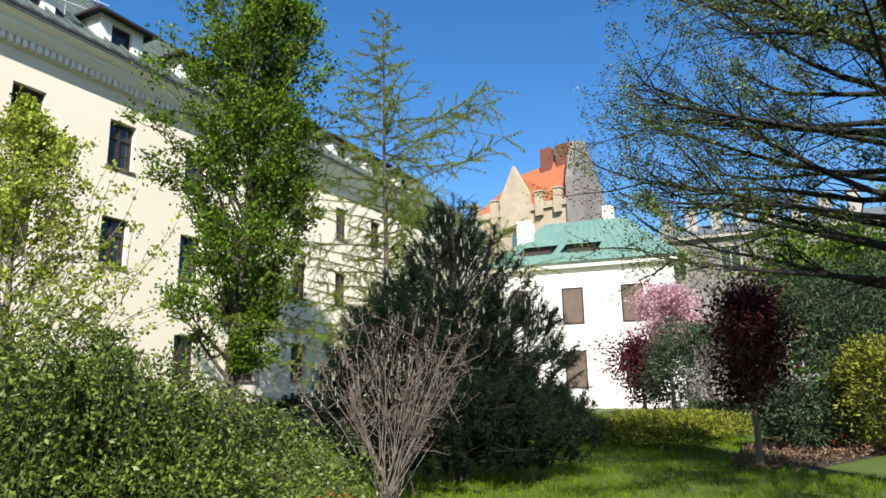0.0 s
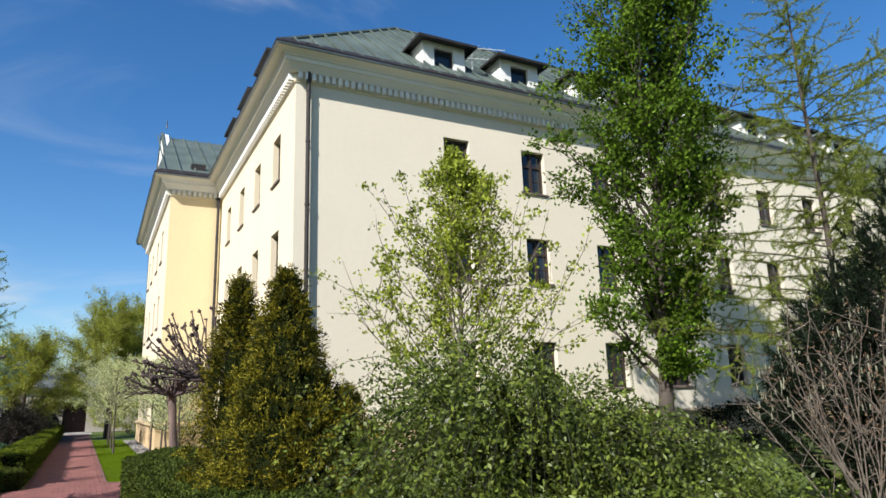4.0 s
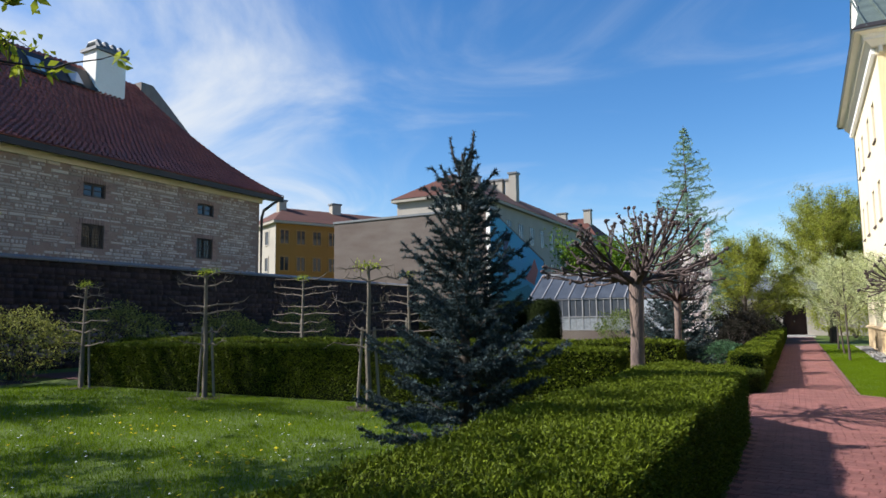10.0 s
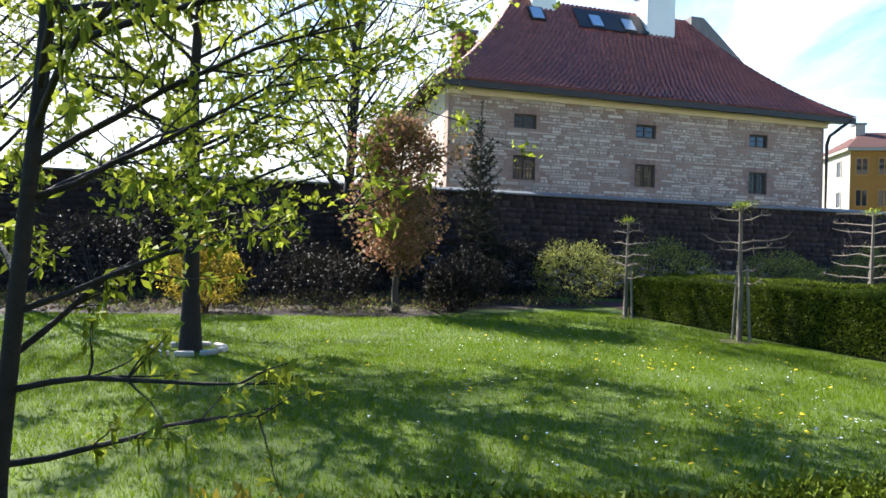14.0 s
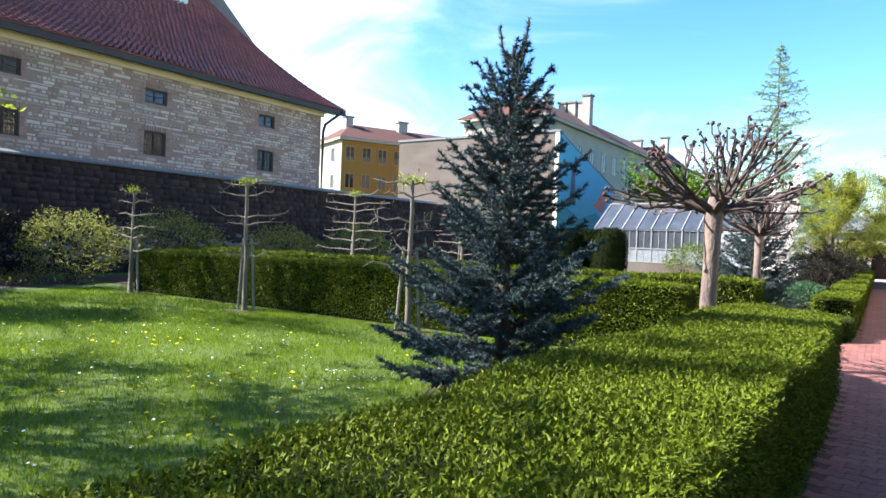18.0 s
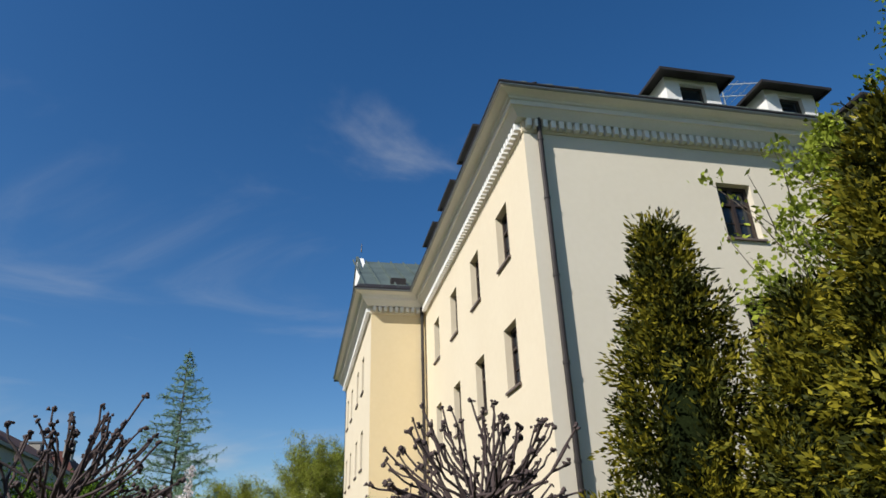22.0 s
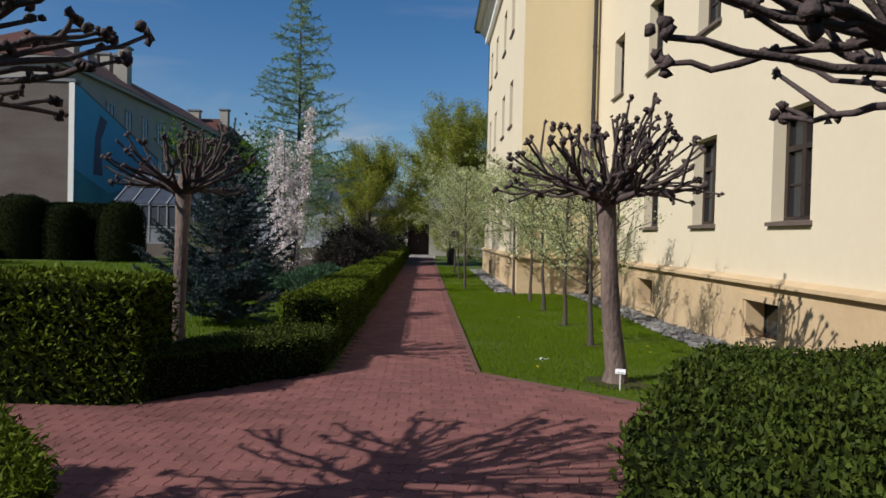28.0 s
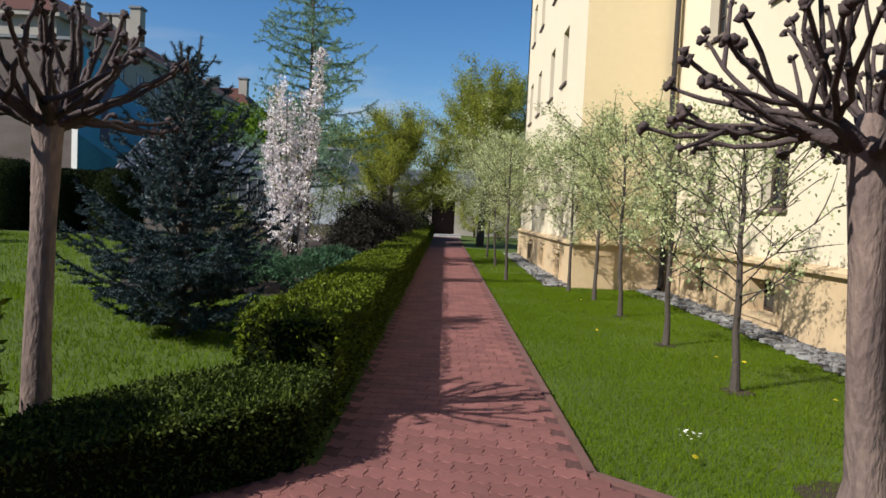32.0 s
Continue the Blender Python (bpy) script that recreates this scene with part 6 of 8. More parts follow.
blob_shrub("evergreen_shrub", "dark evergreen shrubs under the front windows", 17.0, -4.0, 1.9, 1.0, 1.3, 159, M_PINE, 4000, (0.12, 0.045))
blob_shrub("evergreen_shrub", "dark evergreen shrubs under the front windows", 8.6, -4.0, 1.7, 1.0, 1.2, 160, M_WEEP, 4000, (0.08, 0.045))


# overhanging tree at the start: long dark boughs that reach over the lawn
def overhanging(x, y):
    rng = np.random.default_rng(171)
    ob = thing("spreading_tree", "spreading dark tree with long boughs just coming into leaf", "tree", "", x, y)
    tp = np.array([(0, 0, -0.1), (0.05, 0, 1.5), (0.0, 0.1, 3.0), (-0.1, 0.2, 4.6), (-0.1, 0.3, 7.0)])
    v, f = tube_arrays(tp, (0.24, 0.2, 0.17, 0.12, 0.05), 12)
    add("trunk", np_mesh("trunk", v, f), M_BARK_BLACK, ob, smooth=True)
    C = []
    # boughs from 22 on are added out of view, to cast shade on the lawn
    for k in range(40):
        z = 2.5 + 4.0 * (k % 22) / 21
        az = rng.uniform(1.15, 2.75) if k < 22 else rng.uniform(2.75, 3.5)
        L = rng.uniform(3.2, 4.4) * (1 - 0.3 * max(0, (z - 4.5) / 3)) + (rng.uniform(0.8, 2.4) if k >= 22 else 0.0)
        b = curve((0, 0.1, z), (math.cos(az), math.sin(az), rng.uniform(0.05, 0.42)), L, 9, rng, 0.07, 0.02)
        bo = add("bough", tubes_mesh("bough", [(b, np.linspace(0.055, 0.008, 9))], 7), M_BARK_BLACK, ob)
        lines = []
        d = b[-1] - b[0]
        for j in range(15):
            t = b[rng.integers(2, 9)]
            tw = curve(t, d / L + rng.normal(0, 0.42, 3), rng.uniform(0.5, 1.5), 6, rng, 0.12, 0.05)
            lines.append((tw, np.linspace(0.014, 0.003, 6)))
            for q in range(3):
                s = tw[rng.integers(2, 6)]
                t2 = curve(s, d / L + rng.normal(0, 0.6, 3), rng.uniform(0.2, 0.6), 4, rng, 0.15, 0.08)
                lines.append((t2, np.linspace(0.005, 0.002, 4)))
                C += [t2[1], t2[2], t2[3]]
            C += [tw[4], tw[5]]
        tw = add("twig_cover", tubes_mesh("twigs", lines, 4), M_BARK_BLACK, bo)
        tw["kind"] = "stuff"
    C = np.array(C)
    c = np.repeat(C, 11, 0) + rng.normal(0, 0.06, (len(C) * 11, 3))
    cr = add("young_leaves", leaf_mesh("young_leaves", c, rng.normal(0, 1, c.shape), 0.055, 0.024, rng), M_WEEP, ob)
    cr["kind"] = "stuff"


overhanging(9.9, -20.4)

# ---- the far side of the lawn: garden wall, stone granary ----
M_STONE = material("pale_limestone_rubble", (0.55, 0.468, 0.395), 0.9, (0.37, 0.305, 0.253), 2.0, 22, 0.25, 0.5, 30, per="object", spread=0.22, hue=(0.44, 0.34, 0.28))
M_STONE_STUFF = material("pale_limestone_rubble_joined", (0.55, 0.468, 0.395), 0.9, (0.37, 0.305, 0.253), 2.0, 22, 0.25, 0.5, 30, per="island", spread=0.22, hue=(0.44, 0.34, 0.28))
M_MORTAR = material("brown_mortar", (0.38, 0.265, 0.21), 0.95, (0.25, 0.168, 0.13), 1.5, 18, 0.25, 0.5, 30)
M_BRICK_BAND = material("red_brick_band", (0.36, 0.24, 0.20), 0.9, (0.25, 0.16, 0.13), 1.2, 20, 0.25, 0.4, 30, per="object", spread=0.18)
M_DARK_STONE = material("dark_sooty_stone", (0.036, 0.025, 0.026), 0.95, (0.017, 0.012, 0.013), 1.0, 14, 0.25, 0.9, 14)
M_DARK_STONE_P = material("dark_sooty_stones", (0.050, 0.034, 0.036), 0.95, (0.020, 0.014, 0.015), 1.0, 14, 0.25, 0.9, 14, per="island", spread=0.4)
M_TILE_RED = material("dark_red_roof_tiles", (0.31, 0.092, 0.060), 0.46, (0.20, 0.056, 0.038), 1.0, 12, 0.25, 0.3, 20, per="island", spread=0.22)
M_TILE_ORANGE = material("orange_red_roof_tiles", (0.10, 0.034, 0.023), 0.9, (0.06, 0.022, 0.016), 1.0, 12, 0.25, 0.3, 12)
M_OCHRE_TRIM = material("ochre_window_mouldings", (0.36, 0.20, 0.07), 0.9, (0.28, 0.15, 0.05), 0.6, 6, 0.25, 0.15, 30)
M_OCHRE = material("ochre_facade", (0.32, 0.16, 0.035), 0.9, (0.26, 0.13, 0.028), 0.6, 6, 0.25, 0.15, 30)
M_GREY_WALL = material("grey_brown_blank_wall", (0.165, 0.142, 0.125), 0.95, (0.085, 0.058, 0.049), 0.35, 7, 0.15, 0.9, 5, stretch=(1, 1, 3.2))
M_CREAM_FAR = material("pale_grey_cream_facade", (0.36, 0.33, 0.28), 0.9, (0.28, 0.255, 0.22), 0.5, 6, 0.25, 0.15, 20)
M_SLATE = material("grey_sheet_roof", (0.17, 0.18, 0.19), 0.6, (0.11, 0.12, 0.13), 0.8, 8, 0.25, 0.2, 20, metal=0.2)
M_SAND = material("pale_sandstone", (0.46, 0.39, 0.28), 0.9, (0.30, 0.245, 0.17), 0.8, 8, 0.25, 0.3, 20)
M_SOOT = material("weathered_grey_plaster", (0.27, 0.245, 0.225), 0.95, (0.11, 0.095, 0.09), 0.35, 3, 0.1, 0.3, 12, stretch=(1, 1, 0.3))

# garden wall
gw = thing("garden_wall", "long dark sooty stone garden wall with sheet coping", "wall")
gw["kind"] = "structure"
add("wall_body", Geo().box(-24.6, -60.0, -0.1, -24.05, 24.0, 3.78).mesh("wall_body"), M_DARK_STONE, gw)
add("coping", Geo().prism([(-24.75, -60, 3.78), (-23.9, -60, 3.78), (-23.9, -60, 3.84), (-24.32, -60, 3.96), (-24.75, -60, 3.84)], (0, 84.0, 0)).mesh("coping"), M_SLATE, gw)
rng = np.random.default_rng(201)
sv, sf, n = [], [], 0
z = 0.0
while z < 3.7:
    hgt = rng.uniform(0.16, 0.26)
    y = -26.0 + rng.uniform(0, 0.3)
    while y < 23.5:
        ln = rng.uniform(0.22, 0.5)
        o = rng.uniform(0.02, 0.06)
        x0, x1, a, b, c, d = -24.06, -24.05 + o, y, y + ln - 0.03, z, min(3.76, z + hgt - 0.03)
        e = 0.03
        sv += [(x0, a, c), (x0, b, c), (x0, b, d), (x0, a, d), (x1, a + e, c + e), (x1, b - e, c + e), (x1, b - e, d - e), (x1, a + e, d - e)]
        sf += [(n + 4, n + 5, n + 6, n + 7), (n, n + 1, n + 5, n + 4), (n + 1, n + 2, n + 6, n + 5), (n + 2, n + 3, n + 7, n + 6), (n + 3, n, n + 4, n + 7)]
        n += 8
        y += ln
    z += hgt
ob = add("stones", np_mesh("stones", sv, sf), M_DARK_STONE_P, gw)
ob["kind"] = "stuff"
M_PALE_STONE = material("lime_stained_stones", (0.24, 0.20, 0.19), 0.95, (0.10, 0.08, 0.08), 1.0, 14, 0.25, 0.9, 14, per="island", spread=0.35)
pv_, pf_ = [], []
for k in range(170):
    y, z = rng.uniform(-9.0, 6.0), 0.45 + abs(rng.normal(0.35, 0.35))
    a, b, o = rng.uniform(0.10, 0.24), rng.uniform(0.05, 0.10), rng.uniform(0.065, 0.085)
    n = len(pv_)
    pv_ += [(-24.05, y - a, z - b), (-24.05, y + a, z - b), (-24.05, y + a, z + b), (-24.05, y - a, z + b)] + [(-24.05 + o, y + u * a * 0.8, z + w * b * 0.75) for u, w in ((-1, -1), (1, -1), (1, 1), (-1, 1))]
    pf_ += [(n + 4, n + 5, n + 6, n + 7), (n, n + 1, n + 5, n + 4), (n + 1, n + 2, n + 6, n + 5), (n + 2, n + 3, n + 7, n + 6), (n + 3, n, n + 4, n + 7)]
ob = add("pale_stones", np_mesh("pale_stones", pv_, pf_), M_PALE_STONE, gw, "pale lime-stained stones")
ob["kind"] = "stuff"

# stone house: rubble walls, hipped tile roof
SX, SY0, SY1, SZ = -28.0, -6.8, 12.75, 8.75
S_COLS, S_UP, S_LOW = (-2.82 - 1.0, 3.2 - 1.05, 9.28 - 0.95), (7.1, 7.72), (4.85, 5.9)
sh = thing("stone_house", "old stone house with rubble walls and steep dark red tile roof", "house")
openings = [(c - SY0, c - SY0 + 1.05, *z) for c in S_COLS for z in (S_UP, S_LOW)]
wob = wall("facade", "", (SX, SY0, 0), (0, 1, 0), (-1, 0, 0), SY1 - SY0, 0, SZ, openings, 0.6, M_MORTAR)
for key in ("kind", "category", "label"):
    if key in wob:
        del wob[key]
wob.parent = sh
wob["label"] = "rubble stone facade"
add("side_wall", Geo().box(-41.0, SY0 + 0.003, 0, SX - 0.6, SY0 + 0.5, SZ).mesh("side_wall"), M_STONE, sh)
add("side_wall", Geo().box(-41.0, SY1 - 0.5, 0, SX - 0.6, SY1 - 0.003, SZ).mesh("side_wall"), M_STONE, sh)
add("back_wall", Geo().box(-41.0, SY0 + 0.5, 0, -40.5, SY1 - 0.5, SZ).mesh("back_wall"), M_MORTAR, sh)
# rubble stones, laid in uneven courses with brick bands
stone_v = [(0, -0.5, -0.5), (0, 0.5, -0.5), (0, 0.5, 0.5), (0, -0.5, 0.5), (1, -0.42, -0.4), (1, 0.43, -0.38), (1, 0.41, 0.4), (1, -0.43, 0.39)]
stone_f = [(4, 5, 6, 7), (0, 1, 5, 4), (1, 2, 6, 5), (2, 3, 7, 6), (3, 0, 4, 7)]
stone_me = py_mesh("stone", stone_v, stone_f)
stone_me.materials.append(M_STONE)
z, count, jv, jf = 3.5, 0, [], []
row = 0
while z < SZ - 0.45:
    sort = (0, 0, 1, 0, 2, 0, 1)[row % 7]        # long flat slabs, small cobbles, thin levelling slabs
    hgt = rng.uniform(0.11, 0.17) if sort == 0 else rng.uniform(0.13, 0.17) if sort == 1 else rng.uniform(0.075, 0.10)
    y = SY0 + 0.12 + rng.uniform(0, 0.2)
    while y < SY1 - 0.3:
        ln = rng.uniform(0.24, 0.85) if sort == 0 else rng.uniform(0.13, 0.24) if sort == 1 else rng.uniform(0.6, 1.5)
        ym, zm = y + ln / 2, z + hgt / 2
        near = any(c - 0.12 - rng.uniform(0, 0.22) - ln / 2 < ym < c + 1.17 + rng.uniform(0, 0.22) + ln / 2 and q[0] - 0.14 < zm < q[1] + 0.2 for c in S_COLS for q in (S_UP, S_LOW))
        worn = 0.10 + 0.22 * (math.sin(ym * 0.9 + 1.3) * math.sin(zm * 1.7 + ym * 0.3) > 0.45)
        if not near and rng.random() > worn and y + ln < SY1 - 0.1:
            w, hh, dep = ln - rng.uniform(0.025, 0.07), hgt - rng.uniform(0.022, 0.05), rng.uniform(0.015, 0.04)
            if count < 300 and abs(ym - 4) < 5 and z < 7:
                so = new("stone", stone_me)
                so.matrix_basis = Matrix.LocRotScale((SX, ym, zm), Euler((radians(rng.uniform(-1.5, 1.5)), 0, 0)), (dep, w, hh))
                so.parent = wob
                count += 1
            else:
                k = len(jv)
                jv += [(SX + v[0] * dep, ym + v[1] * w, zm + v[2] * hh) for v in stone_v]
                jf += [tuple(i + k for i in q) for q in stone_f]
        y += ln
    z += hgt
    row += 1
ob = add("rubble", py_mesh("rubble_stones", jv, jf), M_STONE_STUFF, wob)
ob["kind"] = "stuff"
add("wall_plate", Geo().box(SX - 0.02, SY0 - 0.1, SZ - 0.42, SX + 0.14, SY1 + 0.1, SZ - 0.02).mesh("wall_plate"), M_PLASTER, sh)
for c in S_COLS:
    for q in (S_UP, S_LOW):
        wdw = thing("window", "", "")
        for key in ("label", "category"):
            if key in wdw:
                del wdw[key]
        wdw.parent = sh
        h = q[1] - q[0]
        wdw.matrix_basis = pose(SX, c + 1.05, q[0], 0, 0, -90) @ pose(0, 0, 0, 0, 0, 180) @ pose(-1.05, 0, 0)
        for bx, bz, n_b in ((-0.15, -0.02, int((h + 0.1) / 0.1)), (1.05, -0.02, int((h + 0.1) / 0.1))):
            for i in range(n_b):
                e = 0.0 if i % 2 else 0.09
                add("quoin_brick", Geo().box(bx - (e if bx < 0 else 0), -0.022, bz + 0.1 * i, bx + 0.15 + (e if bx > 0 else 0), -0.002, bz + 0.1 * i + 0.085).mesh("quoin_brick"), M_BRICK_BAND, wdw)
        for i in range(10):
            add("lintel_brick", Geo().box(-0.1 + 0.125 * i, -0.026, h + 0.005, 0.01 + 0.125 * i, -0.002, h + 0.22).mesh("lintel_brick"), M_BRICK_BAND, wdw)
        add("frame", Geo().box(0, 0.1, 0, 0.09, 0.18, h).box(0.96, 0.1, 0, 1.05, 0.18, h).box(0.09, 0.1, 0, 0.96, 0.18, 0.09).box(0.09, 0.1, h - 0.09, 0.96, 0.18, h).box(0.48, 0.1, 0.09, 0.57, 0.18, h - 0.09).mesh("frame"), M_WINDOW_WOOD, wdw)
        add("pane", Geo().box(0.09, 0.14, 0.09, 0.96, 0.15, h - 0.09).mesh("pane"), M_GLASS, wdw)
        if q is S_LOW:
            for i in range(5):
                add("lattice_bar", Geo().box(0.19 + 0.16 * i, 0.055, 0.02, 0.215 + 0.16 * i, 0.075, h - 0.02).mesh("lattice_bar"), M_WINDOW_WOOD, wdw)
            for i in range(6):
                add("lattice_bar", Geo().box(0.02, 0.04, h * (i + 1) / 7 - 0.012, 1.03, 0.054, h * (i + 1) / 7 + 0.012).mesh("lattice_bar"), M_WINDOW_WOOD, wdw)
        for zz_ in ((h * 0.36, h * 0.64) if h > 1 else (h * 0.5,)):
            add("glazing_bar", Geo().box(0.09, 0.11, zz_, 0.48, 0.139, zz_ + 0.04).box(0.57, 0.11, zz_, 0.96, 0.139, zz_ + 0.04).mesh("glazing_bar"), M_WINDOW_WOOD, wdw)
# roof
ex, ey0, ey1, ez = SX + 0.75, SY0 - 0.75, SY1 + 1.2, SZ + 0.05
rx_, ry0, ry1, rz_ = -33.4, -1.9, 8.4, 15.0


def swept(lo, hi, a):
    """Bell-cast: the slope flattens towards the eaves."""
    lo, hi = np.array(lo, float), np.array(hi, float)
    p = lo + (hi - lo) * a
    p[2] = lo[2] + (hi[2] - lo[2]) * (0.62 * a + 0.38 * a * a if a < 1 else 1.0)
    return p


shroof = Geo()
SLOPES = (((ex, ey0, ez), (ex, ey1, ez), (rx_, ry1, rz_), (rx_, ry0, rz_)), ((ex, ey1, ez), (-41.7, ey1, ez), (rx_ - 1, ry1, rz_), (rx_, ry1, rz_)),
          ((-41.7, ey0, ez), (ex, ey0, ez), (rx_, ry0, rz_), (rx_ - 1, ry0, rz_)), ((-41.7, ey1, ez), (-41.7, ey0, ez), (rx_ - 1, ry0, rz_), (rx_ - 1, ry1, rz_)))
for c0, c1, c2, c3 in SLOPES:
    for r in range(8):
        a0, a1 = r / 8, (r + 1) / 8
        shroof.put([swept(c0, c3, a0), swept(c1, c2, a0), swept(c1, c2, a1), swept(c0, c3, a1)], [(0, 1, 2, 3)])
shroof.put([(rx_, ry0, rz_), (rx_, ry1, rz_), (rx_ - 1, ry1, rz_), (rx_ - 1, ry0, rz_)], [(0, 1, 2, 3)])
shr = add("roof", shroof.mesh("roof"), M_TILE_RED, sh)
tv, tf, n = [], [], 0
rows_n = 30
for c0, c1, c2, c3 in (SLOPES[0], SLOPES[2]):
    face = unit(np.cross(np.array(c1) - np.array(c0), np.array(c3) - np.array(c0)))
    face = face if face[2] > 0 else -face
    for r in range(rows_n):
        a0, a1 = r / rows_n, min(1.0, (r + 1.12) / rows_n)
        p0, p1, q0, q1 = swept(c0, c3, a0), swept(c1, c2, a0), swept(c0, c3, a1), swept(c1, c2, a1)
        m = max(4, int(np.linalg.norm(p1 - p0) / 0.27))
        for i in range(m):
            u0, u1, um = i / m, (i + 1) / m, (i + 0.5) / m
            A, B, Cc = p0 + (p1 - p0) * u0, p0 + (p1 - p0) * u1, p0 + (p1 - p0) * um
            D, E_, G_ = q0 + (q1 - q0) * u0, q0 + (q1 - q0) * u1, q0 + (q1 - q0) * um
            tv += [A + face * 0.05, Cc + face * 0.13, B + face * 0.05, E_ + face * 0.02, G_ + face * 0.09, D + face * 0.02, A, B]
            tf += [(n, n + 1, n + 4, n + 5), (n + 1, n + 2, n + 3, n + 4), (n + 6, n + 7, n + 2, n)]
            n += 8
ob = add("tile_covering", np_mesh("tiles", tv, tf), M_TILE_RED, shr)
ob["kind"] = "stuff"
add("eave_board", Geo().box(ex - 0.12, ey0, ez - 0.28, ex, ey1, ez - 0.02).mesh("eave_board"), M_DARK_METAL, sh)
add("soffit", Geo().box(SX - 0.1, ey0 + 0.1, ez - 0.16, ex - 0.12, ey1 - 0.1, ez - 0.1).mesh("soffit"), M_DARK_METAL, sh)
add("drainpipe", Geo().tube([(ex, ey1 - 0.3, ez - 0.1), (SX + 0.3, SY1 + 0.05, ez - 0.9), (SX + 0.15, SY1 + 0.05, ez - 1.3), (SX + 0.15, SY1 + 0.05, 0)], 0.08, 8).mesh("drainpipe"), M_DARK_METAL, sh)
for x0, y0, z1, wd in ((-33.3, 5.2, 15.75, 1.7), (-34.0, -1.1, 15.5, 1.35)):
    ch = new("chimney")
    ch.parent = sh
    add("chimney_shaft", Geo().box(x0, y0, 12.0, x0 + 1.1, y0 + wd, z1).mesh("chimney_shaft"), M_WHITE, ch)
    add("cap", Geo().box(x0 - 0.12, y0 - 0.12, z1, x0 + 1.22, y0 + wd + 0.12, z1 + 0.16).mesh("cap"), M_SLATE, ch)
    for i in range(4):
        yy = y0 + wd * (i + 0.5) / 4
        add("flue", Geo().tube([(x0, yy, z1 + 0.12), (x0 + 0.25, yy, z1 + 0.5), (x0 + 0.85, yy, z1 + 0.5), (x0 + 1.1, yy, z1 + 0.12)], 0.17, 8).mesh("flue"), M_SLATE, ch)
# pale blue base colour carries the sky's reflection in the roof windows
M_SKYLIGHT = material("roof_glass_sky_reflection", (0.34, 0.42, 0.52), 0.15, (0.25, 0.32, 0.42), 2, 10, 0.3, 0.0, 8, spec=0.8)
for y, a in ((-1.05, 0.86), (2.3, 0.86), (4.2, 0.86)):
    d = unit(swept((ex, 0, ez), (rx_, 0, rz_), a + 0.03) - swept((ex, 0, ez), (rx_, 0, rz_), a - 0.03))
    nn = np.array([-d[2], 0, d[0]])
    nn = nn if nn[2] > 0 else -nn
    c = swept((ex, y, ez), (rx_, y, rz_), a) + nn * 0.10
    for nm, hw, hl, lift_, mm in (("roof_light_frame", 0.40, 0.56, 0.10, M_DARK_METAL), ("roof_light", 0.31, 0.46, 0.13, M_SKYLIGHT)):
        b = [c + d * u * hl + np.array([0, w * hw, 0]) for u, w in ((-1, -1), (-1, 1), (1, 1), (1, -1))]
        g = Geo().put([*b, *[p + nn * lift_ for p in b]], [(4, 5, 6, 7), (0, 1, 5, 4), (1, 2, 6, 5), (2, 3, 7, 6), (3, 0, 4, 7)])
        add(nm, g.mesh(nm), mm, sh, "sloping roof window" if nm == "roof_light" else "")
def roof_point(y, a, off):
    return swept((ex, y, ez), (rx_, y, rz_), a) + np.array([0.72, 0, 0.69]) * off


# flat dark strip above the tiles, painted in place of a recess's shade
cut = Geo().put([roof_point(1.2, 0.79, 0.17), roof_point(5.3, 0.79, 0.17), roof_point(5.3, 0.955, 0.17), roof_point(1.2, 0.955, 0.17)], [(0, 1, 2, 3)])
add("roof_trough", cut.mesh("roof_trough"), M_DARK_METAL, sh, "flat dark strip standing for the shaded recess round the roof windows")
hc = new("chimney")
hc.parent = sh
add("chimney_shaft", Geo().box(-33.6, -5.2, 10.0, -32.6, -4.2, 12.6).mesh("chimney_shaft"), M_RED_BRICK, hc)
add("cap", Geo().box(-33.7, -5.3, 12.6, -32.5, -4.1, 12.75).mesh("cap"), M_SLATE, hc)
low_gable = Geo().prism([(-34.0, 9.2, 9.0), (-34.0, 14.6, 9.0), (-34.0, 14.6, 11.8), (-34.0, 10.0, 15.6), (-34.0, 9.2, 15.6)], (-0.6, 0, 0))
add("fire_wall", low_gable.mesh("fire_wall"), M_SOOT, sh, "grey stepped fire wall")


